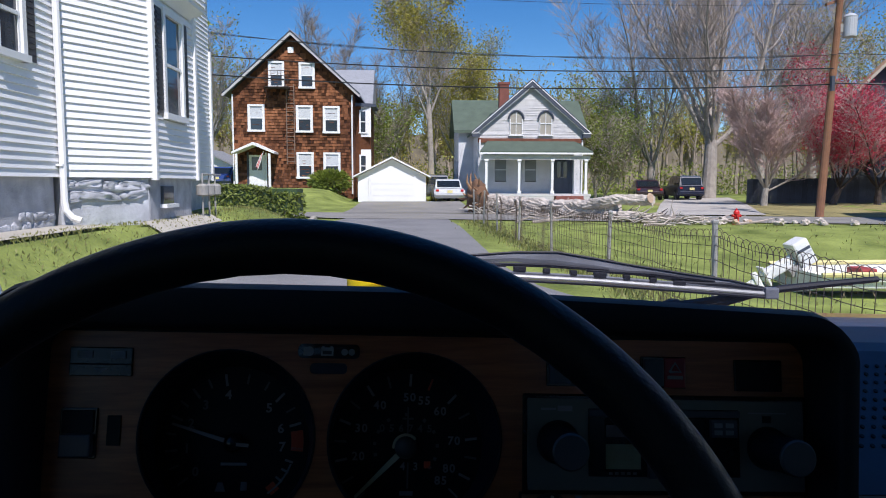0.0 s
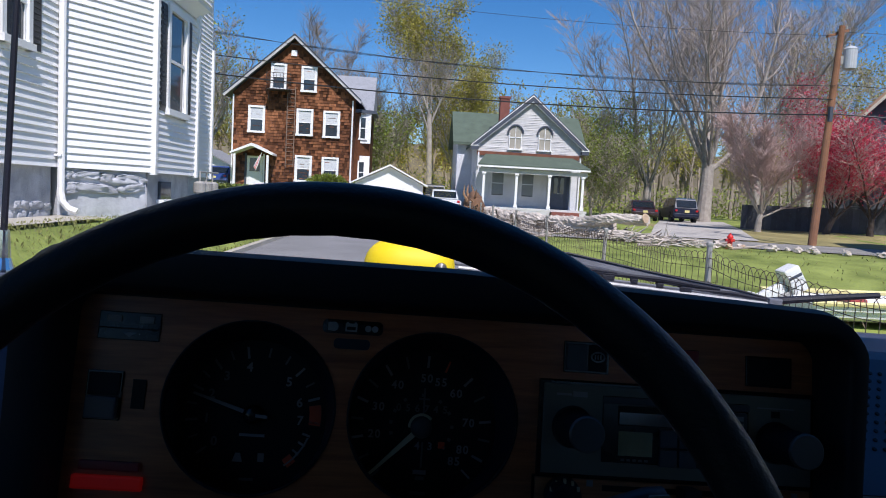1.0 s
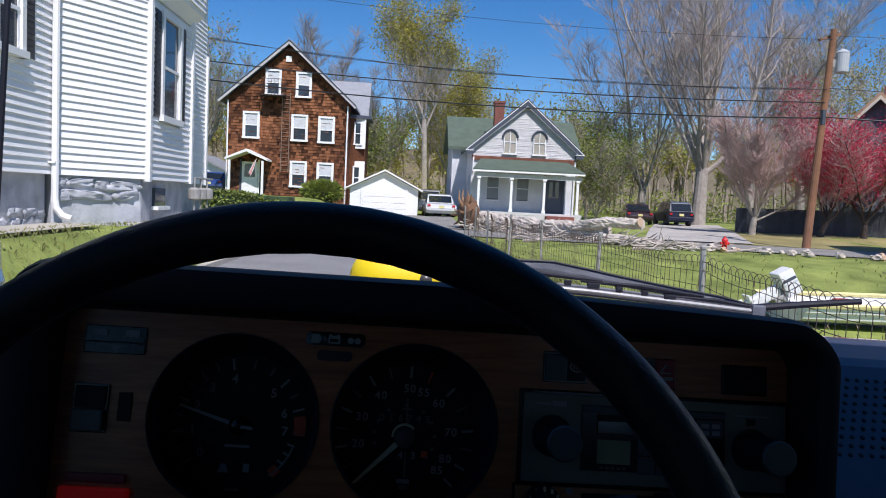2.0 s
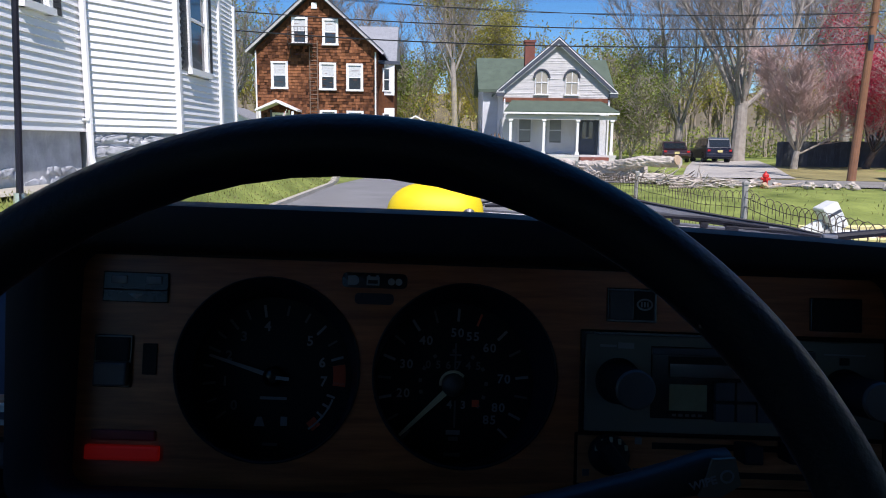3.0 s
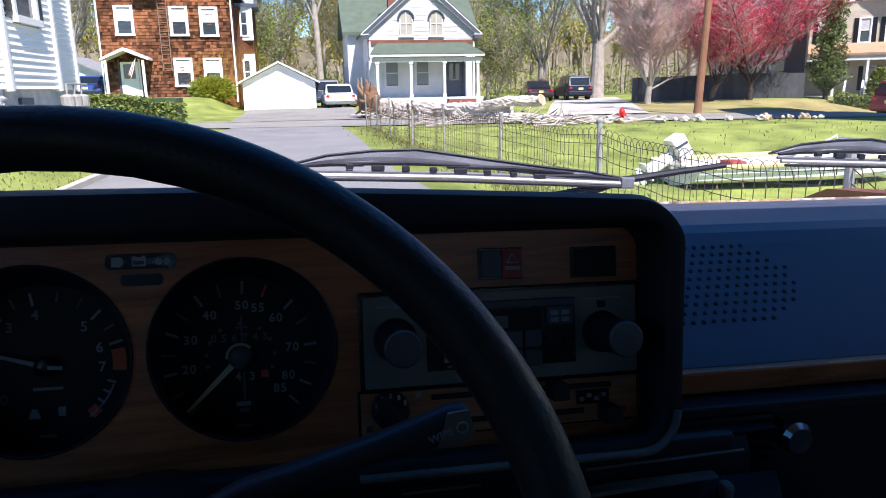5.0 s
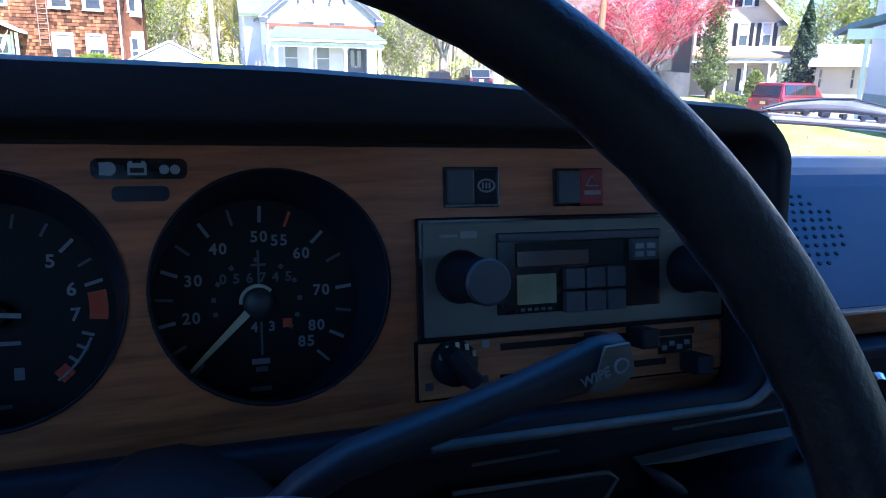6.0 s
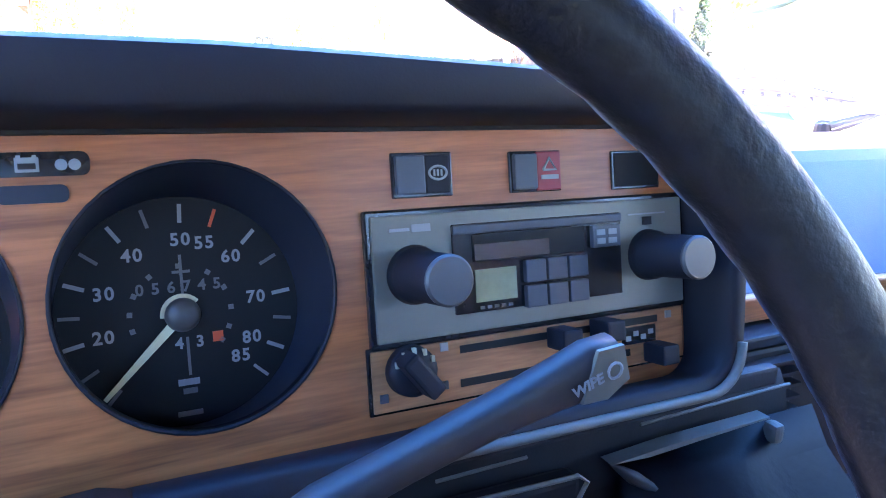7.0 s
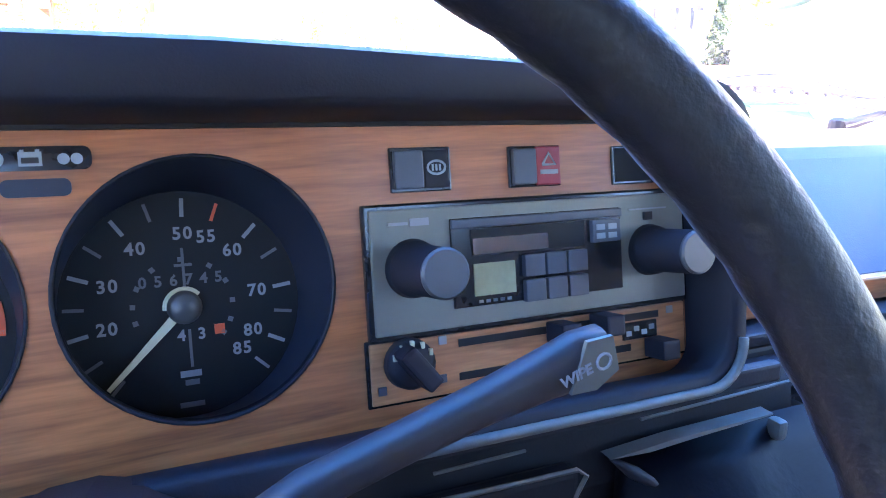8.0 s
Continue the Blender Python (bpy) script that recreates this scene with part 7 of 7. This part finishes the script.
part("symbol", ubox(0.1600, 0.1698, 0.0402, 0.0424, -0.0034, -0.0026), PRINT, s2)
s3 = rocker("switch_blank", "empty black switch opening in the veneer", 0.2042, 0.2352, 0.0331, 0.0530)
part("opening", ubox(0.2056, 0.2338, 0.0345, 0.0518, -0.0019, 0.0), DIALBLACK, s3)
s4 = rocker("light_switch", "black switch block with two pale lamp symbols", -0.2137, -0.1755, 0.0368, 0.0545)
for x in (-0.2041, -0.1840):
    part("symbol", ubox(x - 0.0042, x + 0.0042, 0.0478, 0.0522, -0.003, -0.0014), ICON, s4)
part("divider", ubox(-0.213, -0.176, 0.0437, 0.0445, -0.003, -0.0014), LOWER, s4)
bm = prism(bmesh.new(), [(-0.1985, 0.0418), (-0.1895, 0.0418), (-0.194, 0.0388)], 1, -0.0024, -0.0014)
bmesh.ops.transform(bm, matrix=PANEL, verts=bm.verts)
part("symbol", bm, ICON, s4)
s5 = rocker("lamp_rocker", "dark blue rocker switch for the lamps", -0.2167, -0.1945, -0.0129, 0.0175)
part("rocker", ubox(-0.2152, -0.1960, 0.0025, 0.0162, -0.0030, 0.0, 0.0008), PLASTIC, s5)
part("rocker", ubox(-0.2152, -0.1960, -0.0118, 0.0020, -0.0055, 0.0, 0.0012), SWITCH, s5)
part("side_slot", ubox(-0.1885, -0.1805, -0.0050, 0.0130, -0.0012, 0.001), DIALBLACK, s5)
s6 = thing("handbrake_warning_lamp", U(-0.197, -0.05), "long red warning lamp, lit", "warning lamps")
part("lens", boxed((-0.197, -0.002, -0.0500), (0.043, 0.004, 0.0088), PANEL, 0.0015), WARN, s6)
part("upper_lens", boxed((-0.197, -0.001, -0.0402), (0.037, 0.003, 0.0060), PANEL, 0.001), REDKEY, s6)

# radio
ra = thing("car_radio", U(0.158, 0.0), "grey cassette car radio with two round knobs", "radio")
part("surround", ubox(0.0675, 0.2492, -0.0315, 0.0300, -0.0030, 0.003, 0.0012), GLOSSBLACK, ra)
part("faceplate", ubox(0.0702, 0.2466, -0.0287, 0.0274, -0.0046, 0.0, 0.0008), RADIOFACE, ra)
part("inset", ubox(0.1084, 0.2045, -0.0200, 0.0215, -0.0056, -0.003, 0.0006), GLOSSBLACK, ra)
part("cassette_slot", ubox(0.1185, 0.1815, 0.0036, 0.0160, -0.0062, -0.004), DIALBLACK, ra, "mirror-black cassette flap")
part("cassette_flap", ubox(0.1190, 0.1600, 0.0042, 0.0118, -0.0068, -0.006), surf("dark mirror plastic", (0.25, 0.25, 0.26), 0.12, 0.8, var=0.1, bump=0), ra)
part("slot_lip", ubox(0.1084, 0.2045, 0.0168, 0.0212, -0.0072, -0.005, 0.0008), SWITCH, ra)
part("display", ubox(0.1190, 0.1410, -0.0152, 0.0000, -0.0064, -0.004), LCD, ra, "pale green-grey display")
for i in range(3):
    for j in range(2):
        u0, v0 = 0.1452 + 0.0124 * i, -0.0212 + 0.0122 * j
        part("preset_button", ubox(u0, u0 + 0.0112, v0 + 0.0006, v0 + 0.0112, -0.0088, -0.004, 0.0006), SWITCH, ra)
part("key_block", ubox(0.1852, 0.2022, 0.0048, 0.0160, -0.0085, -0.004, 0.0006), SWITCH, ra)
for k in range(4):
    part("key_mark", ubox(0.1872 + 0.0072 * (k % 2), 0.1922 + 0.0072 * (k % 2), 0.0066 + 0.0044 * (k // 2), 0.0094 + 0.0044 * (k // 2), -0.0091, -0.0084), ICON, ra)
part("eject_key", ubox(0.2198, 0.2248, 0.0140, 0.0182, -0.0062, -0.004), DIALBLACK, ra)
part("brand_bar", ubox(0.0785, 0.0880, 0.0202, 0.0216, -0.0052, -0.0045), PRINT, ra)
part("brand_bar", ubox(0.0890, 0.0982, 0.0196, 0.0230, -0.0052, -0.0045), PRINT, ra)
part("print_bar", ubox(0.2105, 0.2350, 0.0194, 0.0202, -0.0052, -0.0045), PRINT, ra)
for k in range(5):
    part("print_bar", ubox(0.1210 + 0.0038 * k, 0.1232 + 0.0038 * k, -0.0186, -0.0172, -0.0062, -0.0054), PRINTDIM, ra)
for u, v in ((0.0895, 0.0006), (0.2230, -0.0018)):
    kn = part("knob", lathe(bmesh.new(), [(0.0135, 0), (0.0125, 0.006), (0.0112, 0.008), (0.0108, 0.033), (0.0102, 0.034)], 28, PANEL @ pose(u, -0.0045, v, 90)), PLASTIC, ra, "black ribbed radio knob", True)
    part("knob_cap", lathe(bmesh.new(), [(0.0106, 0.0340), (0.0108, 0.0355), (0.0098, 0.0365)], 28, PANEL @ pose(u, -0.0045, v, 90)), KNOB, kn)

# heater control under the radio
he = thing("heater_control", U(0.157, -0.045), "veneered heater control with sliders and a rotary knob", "heater control")
part("surround", ubox(0.0655, 0.2484, -0.0610, -0.0305, -0.0012, 0.002, 0.0008), GLOSSBLACK, he)
part("plate", ubox(0.0672, 0.2470, -0.0596, -0.0318, -0.0024, 0.001, 0.0006), PLATEWOOD, he)
for v0, v1, u0, u1 in ((-0.0383, -0.0347, 0.1106, 0.2290), (-0.0541, -0.0505, 0.1101, 0.2100)):
    part("slot", ubox(u0, u1, v0, v1, -0.0029, -0.001), DIALBLACK, he)
for u, v in ((0.1640, -0.0375), (0.1900, -0.0365), (0.2245, -0.0535)):
    part("slider_knob", ubox(u - 0.0055, u + 0.0055, v - 0.0052, v + 0.0052, -0.018, -0.002, 0.0014), PLASTIC, he)
for u, v, mt in ((0.1024, -0.0340, PRINT), (0.1015, -0.0518, SWITCH), (0.0719, -0.0530, SWITCH), (0.2365, -0.0352, PRINT), (0.2362, -0.0531, REDKEY), (0.1705, -0.0395, PRINT)):
    part("symbol", ubox(u - 0.0019, u + 0.0019, v - 0.0019, v + 0.0019, -0.0034, -0.0022), mt, he)
ib = part("symbol_plate", ubox(0.2050, 0.2270, -0.0482, -0.0392, -0.0034, -0.0022), GLOSSBLACK, he)
for k in range(4):
    part("symbol", ubox(0.2068 + 0.0050 * k, 0.2100 + 0.0050 * k, -0.0462 + 0.0022 * (k % 2), -0.0436 + 0.0022 * (k % 2), -0.0040, -0.0032), PRINT, ib)
part("rotary_base", lathe(bmesh.new(), [(0.0118, 0), (0.0112, 0.006), (0.0085, 0.008)], 24, PANEL @ pose(0.0850, -0.0022, -0.0420, 90)), PLASTIC, he, smooth=True)
part("rotary_knob", boxed((0, -0.012, 0), (0.0085, 0.014, 0.0215), PANEL @ pose(0.0850, -0.0022, -0.0420) @ pose(0, 0, 0, 0, -38, 0), 0.0018), PLASTIC, he)
for k in range(5):
    a = radians(-62 + 30 * k)
    part("dial_mark", ubox(0.0850 + 0.0098 * math.sin(a) - 0.0008, 0.0850 + 0.0098 * math.sin(a) + 0.0008, -0.0420 + 0.0098 * math.cos(a) - 0.0014, -0.0420 + 0.0098 * math.cos(a) + 0.0014, -0.0108, -0.0088), NEEDLE, he)

# steering wheel
WC, WA, WB = Vector((-0.0542, -0.2120, 1.0674)), 0.4074, -0.0149


def disc_pose(c, tilt, turn):
    """The pose of a wheel at c: x across, y up the rim, z towards the driver."""
    n = Vector((math.sin(turn), -math.cos(tilt) * math.cos(turn), math.sin(tilt) * math.cos(turn)))
    a = Vector((math.cos(turn), math.sin(turn), 0))
    a = (a - n * a.dot(n)).normalized()
    b = n.cross(a)
    return Matrix(((a.x, b.x, n.x, c.x), (a.y, b.y, n.y, c.y), (a.z, b.z, n.z, c.z), (0, 0, 0, 1)))


WM = disc_pose(WC, WA, WB)
HM = disc_pose(Vector((-0.0583, -0.2074, 1.0547)), 0.3673, -0.0188)
sw = thing("steering_wheel", WC, "black steering wheel with a grained rim and padded hub", "steering wheel")
bm = bmesh.new()
rings = []
NR, NS = 180, 18
for i in range(NR):
    t = 2 * math.pi * i / NR
    rings.append([])
    for j in range(NS):
        p = 2 * math.pi * j / NS
        grip = 0.0008 * (math.cos(t * 60) > 0.3) * max(0, -math.sin(p))
        r_ = 0.1816 + (0.0114 - grip) * math.cos(p)
        rings[-1].append(bm.verts.new(WM @ Vector((r_ * math.cos(t), r_ * math.sin(t), (0.0118 - grip) * math.sin(p)))))
for i in range(NR):
    for j in range(NS):
        bm.faces.new((rings[i][j], rings[(i + 1) % NR][j], rings[(i + 1) % NR][(j + 1) % NS], rings[i][(j + 1) % NS]))
part("rim", bm, LEATHER, sw, smooth=True)
part("hub_pad", lathe(bmesh.new(), [(0.060, -0.005), (0.074, 0.0), (0.079, 0.014), (0.078, 0.030), (0.070, 0.040), (0.055, 0.045), (0.01, 0.047)], 56, HM @ Matrix.Translation((0.018, -0.0185, 0)) @ Matrix.Diagonal((1.34, 1.06, 1, 1))), HUBMAT, sw, "padded round hub", True)
for a in (195, 345, 270):
    part("spoke", bar([HM @ Vector((0.06 * math.cos(radians(a)), 0.06 * math.sin(radians(a)), 0.012)), WM @ Vector((0.13 * math.cos(radians(a)), 0.13 * math.sin(radians(a)), 0.004)), WM @ Vector((0.178 * math.cos(radians(a)), 0.178 * math.sin(radians(a)), 0.0))], [0.016, 0.013, 0.011], 10), HUBMAT, sw)
part("column", bar([WM @ Vector((0, 0, -0.004)), WM @ Vector((0, 0, -0.06)), WM @ Vector((0, -0.005, -0.19))], [0.045, 0.05, 0.055], 20), LOWER, sw)
st = thing("wiper_stalk", WM @ Vector((0.04, 0.0, -0.05)), "black wiper stalk with pale print on its paddle", "stalk")
spine = [(-0.0345, -0.135, -0.0425), (-0.0085, -0.132, -0.0230), (0.0075, -0.130, -0.0165), (0.0355, -0.124, -0.0130), (0.0655, -0.119, -0.0085), (0.0860, -0.117, -0.0048), (0.1000, -0.116, -0.0022), (0.1095, -0.116, 0.0002)]
half = [0.0050, 0.0052, 0.0055, 0.0055, 0.0062, 0.0078, 0.0094, 0.0078]
lean = [0, 0, 0, 0, 0.05, 0.15, 0.25, 0.30]
bm = bmesh.new()
prev = None
for (x, y, z), h, ln in zip(spine, half, lean):
    c = Vector((x, y, z + 1.1))
    ring = []
    for q in [math.pi * (k + 0.5) / 8 for k in range(16)]:
        up = h * math.copysign(abs(math.sin(q)) ** 0.7, math.sin(q))
        ring.append(bm.verts.new(c + Vector((-ln * up, 0.0058 * math.copysign(abs(math.cos(q)) ** 0.7, math.cos(q)), up))))
    if prev:
        for k in range(16):
            bm.faces.new((prev[k], prev[(k + 1) % 16], ring[(k + 1) % 16], ring[k]))
    else:
        bm.faces.new(ring)
    prev = ring
bm.faces.new(prev)
bmesh.ops.recalc_face_normals(bm, faces=bm.faces)
part("lever", bm, STALK, st, smooth=True)
bm = prism(bmesh.new(), [(0.0935, 1.0896), (0.1030, 1.0895), (0.1112, 1.0950), (0.1080, 1.1068), (0.0985, 1.1062)], 1, -0.1228, -0.1212)
pd = part("paddle_plate", bm, RADIOFACE, st, "grey printed end plate")
text("print", "WIPE", 0.0050, pose(0.0950, -0.1232, 1.0958) @ pose(0, 0, 0, 0, -18, 0), ICON, pd)
part("print_ring", bar([(0.1048 + 0.0026 * math.cos(t), -0.1232, 1.0990 + 0.0026 * math.sin(t)) for t in [2 * math.pi * k / 12 for k in range(13)]], 0.0005, 5), ICON, pd)

# yellow ornament on the dash top
orn = thing("dash_ornament", C(-0.016, 0.205, 0.038), "rounded bright yellow plastic ornament on the dash top", "ornament")
bm = bmesh.new()
bmesh.ops.create_uvsphere(bm, u_segments=32, v_segments=18, radius=1.0)
for vtx in bm.verts:
    c = vtx.co
    e = 0.55 if c.x > 0 else 0.85
    vtx.co = C(-0.0205 + 0.0420 * math.copysign(abs(c.x) ** e, c.x), 0.205 + 0.030 * c.y, 0.070 + (0.0320 if c.z > 0 else 0.032) * math.copysign(abs(c.z) ** 0.8, c.z))
part("shell", bm, YELLOW, orn, smooth=True)
part("button", lathe(bmesh.new(), [(0.006, 0), (0.0055, 0.006), (0.002, 0.008)], 16, CAR @ pose(0.007, 0.183, 0.077, 90)), KNOB, orn, "small grey button")

# body of the car round the camera
car = thing("car", C(0.33, -0.6, -1.08), "small old red-brown car seen from the driver's seat", "car")


def slab(name, pts, thick, material, label=""):
    """A panel through four corners with a thickness."""
    bm = bmesh.new()
    f = bm.faces.new([bm.verts.new(C(*p)) for p in pts])
    bm.normal_update()
    r = bmesh.ops.extrude_face_region(bm, geom=[f])
    bmesh.ops.translate(bm, verts=[q for q in r["geom"] if isinstance(q, bmesh.types.BMVert)], vec=f.normal * thick)
    bmesh.ops.recalc_face_normals(bm, faces=bm.faces)
    return part(name, bm, material, car, label)


ws = slab("windscreen", [(-0.43, 0.325, 0.038), (1.09, 0.325, 0.038), (1.03, -0.125, 0.445), (-0.37, -0.125, 0.445)], 0.004, CLEAR, "clear windscreen glass")
ws.visible_shadow = False
slab("roof", [(-0.40, -0.150, 0.455), (1.06, -0.150, 0.455), (1.06, -1.75, 0.43), (-0.40, -1.75, 0.43)], 0.025, HEADLINER)
slab("roof_panel", [(-0.42, -0.135, 0.488), (1.08, -0.135, 0.488), (1.08, -1.80, 0.475), (-0.42, -1.80, 0.475)], 0.012, CARPAINT)
part("tailgate", boxed((0.33, -2.0, -0.25), (1.66, 0.04, 1.0), CAR, 0.015), CARPAINT, car)
slab("roof_header", [(-0.39, -0.140, 0.440), (1.05, -0.140, 0.440), (1.05, -0.20, 0.445), (-0.39, -0.20, 0.445)], -0.012, HEADLINER)
for s, x in ((-1, -0.465), (1, 1.125)):
    x1 = x - s * 0.065
    part("windscreen_pillar", bar([C(x + s * 0.045, 0.28, 0.0), C(x + s * 0.022, 0.115, 0.19), C(x1 + s * 0.035, -0.125, 0.445)], 0.052, 10), PLASTIC, car, "dark windscreen pillar")
    part("pillar_trim", bar([C(x - s * 0.003, 0.262, 0.004), C(x - s * 0.024, 0.100, 0.19), C(x1 - s * 0.012, -0.135, 0.44)], 0.011, 8), TAUPE, car, "worn taupe pillar edge")
    part("door", boxed((x + s * 0.03, -0.55, -0.36), (0.07, 1.5, 0.70), CAR, 0.02), PLASTIC, car)
    part("door_pillar", boxed((x + s * 0.0, -0.98, 0.2), (0.05, 0.12, 0.46), CAR), PLASTIC, car)
    part("quarter_panel", boxed((x + s * 0.02, -1.6, 0.05), (0.07, 0.75, 0.78), CAR), PLASTIC, car)
    part("cant_rail", bar([C(x1, -0.13, 0.445), C(x1, -1.7, 0.43)], 0.025, 8), HEADLINER, car)
    part("door_window", boxed((x, -0.45, 0.21), (0.004, 1.0, 0.42), CAR), DIMGLASS, car)
    part("wing", prism(bmesh.new(), [(0.36, -0.01), (0.9, -0.05), (1.25, -0.20), (1.3, -0.75), (0.36, -0.75)], 0, min(x, x + s * 0.07), max(x, x + s * 0.07)), CARPAINT, car).matrix_basis = Matrix.Translation(-ORIGIN[car.name]) @ CAR @ Matrix.Translation(ORIGIN[car.name])
    for y in (0.85, -1.65):
        part("wheel", lathe(bmesh.new(), [(0.17, -0.08), (0.28, -0.08), (0.295, -0.05), (0.295, 0.05), (0.28, 0.08), (0.17, 0.08)], 24, CAR @ pose(x + s * 0.02, y, -0.80, 0, 90, 0)), bpy.data.materials["tyre"], car)
part("bonnet", prism(bmesh.new(), [(0.40, -0.08), (0.395, -0.012), (0.43, 0.0), (0.48, -0.004), (0.62, -0.022), (0.95, -0.09), (1.25, -0.24), (1.3, -0.70), (0.4, -0.70)], 0, -0.39, 1.05), CARPAINT, car).matrix_basis = Matrix.Translation(-ORIGIN[car.name]) @ CAR @ Matrix.Translation(ORIGIN[car.name])
part("bulkhead", boxed((0.33, 0.36, -0.35), (1.6, 0.03, 0.62), CAR), LOWER, car)
part("floor", boxed((0.33, -0.75, -0.82), (1.6, 2.4, 0.04), CAR), CLOTH, car)
part("rear_wall", boxed((0.33, -1.95, -0.25), (1.6, 0.05, 1.0), CAR), CLOTH, car)
part("parcel_shelf", boxed((0.33, -1.78, 0.10), (1.6, 0.35, 0.03), CAR), CLOTH, car)
slab("rear_window", [(-0.35, -2.0, 0.25), (1.01, -2.0, 0.25), (0.98, -1.76, 0.42), (-0.32, -1.76, 0.42)], 0.004, DIMGLASS)
for x in (-0.06, 0.70):
    part("seat", boxed((x, -0.52, -0.42), (0.5, 0.5, 0.14), CAR, 0.04), CLOTH, car)
    part("seat_back", boxed((x, 0, 0.28), (0.5, 0.12, 0.62), CAR @ pose(0, -0.76, -0.42, 14), 0.05), CLOTH, car)
    part("headrest", boxed((x, -0.93, 0.25), (0.28, 0.08, 0.18), CAR, 0.03), CLOTH, car)
part("rear_bench", boxed((0.33, -1.5, -0.35), (1.3, 0.5, 0.2), CAR, 0.04), CLOTH, car)
part("rear_backrest", boxed((0.33, -1.75, -0.05), (1.3, 0.12, 0.55), CAR, 0.04), CLOTH, car)

# aerial
ae = thing("car_aerial", C(-0.535, 0.48, 0.0), "thin black car aerial with a chrome base on the wing", "aerial")
part("mast", bar([C(-0.535, 0.48, 0.05), C(-0.518, 0.47, 0.5), C(-0.50, 0.46, 0.95)], [0.0042, 0.0036, 0.0025], 8), PLASTIC, ae)
part("base", lathe(bmesh.new(), [(0.016, -0.03), (0.013, 0.0), (0.009, 0.015), (0.007, 0.05)], 16, CAR @ pose(-0.535, 0.48, 0.005)), CHROME, ae)


# wipers on the glass
ARMGREY = surf("light grey wiper arm", (0.42, 0.43, 0.45), 0.35, 0.2, var=0.08, bump=0.05)
BLADEGREY = surf("weathered black wiper blade", (0.12, 0.13, 0.16), 0.38, var=0.25, scale=30, fine=200, bump=0.1)


def wiper(dx, dz, label):
    w = thing("windscreen_wiper", C(0.3 + dx, 0.35, 0.05 + dz), label, "wiper", "windscreen wipers")
    # bridge: a shallow arched channel, deepest in the middle, with a dark hem
    top = [(0.024, 0.0655), (0.045, 0.0705), (0.062, 0.0745), (0.11, 0.0788), (0.157, 0.0797), (0.20, 0.0735), (0.235, 0.0680), (0.30, 0.0590), (0.354, 0.0525), (0.40, 0.0435)]
    deep = [0.003, 0.005, 0.008, 0.0105, 0.0150, 0.0120, 0.0110, 0.0095, 0.0075, 0.003]
    bm = bmesh.new()
    prev = None
    for (x, z), h in zip(top, deep):
        ring = [bm.verts.new(C(x + dx, 0.345 + dy, z + dz - q)) for dy, q in ((0, 0.0015), (0.003, 0), (0.007, 0.001), (0.008, h), (0.0, h), (-0.001, h * 0.6))]
        if prev:
            for j in range(6):
                bm.faces.new((prev[j], prev[(j + 1) % 6], ring[(j + 1) % 6], ring[j]))
        else:
            bm.faces.new(ring)
        prev = ring
    bm.faces.new(prev)
    bmesh.ops.recalc_face_normals(bm, faces=bm.faces)
    part("bridge", bm, BLADEGREY, w, "dark wiper bridge")
    part("ridge", bar([C(x + dx, 0.3445, z + dz + 0.0004) for x, z in top], 0.0013, 5), PLASTIC, w)
    for x0, x1, z0, z1 in ((0.075, 0.215, 0.0655, 0.0615), (0.19, 0.335, 0.0605, 0.0515), (0.032, 0.10, 0.0635, 0.0640), (0.30, 0.398, 0.0490, 0.0425)):
        part("yoke", bar([C(x0 + dx, 0.343, z0 + dz), C((x0 + x1) / 2 + dx, 0.343, (z0 + z1) / 2 + dz + 0.002), C(x1 + dx, 0.343, z1 + dz)], [0.0018, 0.0030, 0.0018], 6), PLASTIC, w)
    for k in range(8):
        x = 0.085 + 0.030 * k
        z = 0.0625 - 0.0016 * k - (0.0005 * max(0, k - 4) ** 1.5)
        part("claw", boxed((x + dx, 0.343, z + dz), (0.008 + 0.006 * (k % 3 == 1), 0.006, 0.0058), CAR, 0.001), PLASTIC, w)
    part("upper_rail", bar([C(0.03 + dx, 0.343, 0.0590 + dz), C(0.2 + dx, 0.343, 0.0535 + dz), C(0.40 + dx, 0.343, 0.0425 + dz)], 0.0019, 6), BLADEGREY, w)
    part("rubber", bar([C(0.04 + dx, 0.340, 0.0505 + dz), C(0.2 + dx, 0.340, 0.0455 + dz), C(0.40 + dx, 0.340, 0.0345 + dz)], 0.0019, 6), PLASTIC, w)
    part("arm", bar([C(0.035 + dx, 0.342, 0.0550 + dz), C(0.2 + dx, 0.342, 0.0495 + dz), C(0.40 + dx, 0.342, 0.0385 + dz)], 0.0023, 8), ARMGREY, w, "bright grey steel rail")
    part("end_clip", boxed((0.40 + dx, 0.342, 0.0395 + dz), (0.016, 0.009, 0.013), CAR, 0.002), BLADEGREY, w)
    part("pivot", lathe(bmesh.new(), [(0.014, 0), (0.012, 0.02), (0.006, 0.024)], 14, CAR @ pose(0.30 + dx, 0.37, 0.002 + dz)), PLASTIC, w)
    part("pivot_arm", bar([C(0.30 + dx, 0.365, 0.014 + dz), C(0.345 + dx, 0.352, 0.027 + dz), C(0.398 + dx, 0.346, 0.042 + dz), C(0.46 + dx, 0.346, 0.0500 + dz), C(0.525 + dx, 0.346, 0.0575 + dz)], [0.010, 0.007, 0.0045, 0.004, 0.0035], 8), PLASTIC, w)
    return w


wiper(0.0, 0.008, "black windscreen wiper with a bright rail, at rest on the glass")
wiper(0.560, 0.0145, "black windscreen wiper with a bright rail, at rest on the glass")
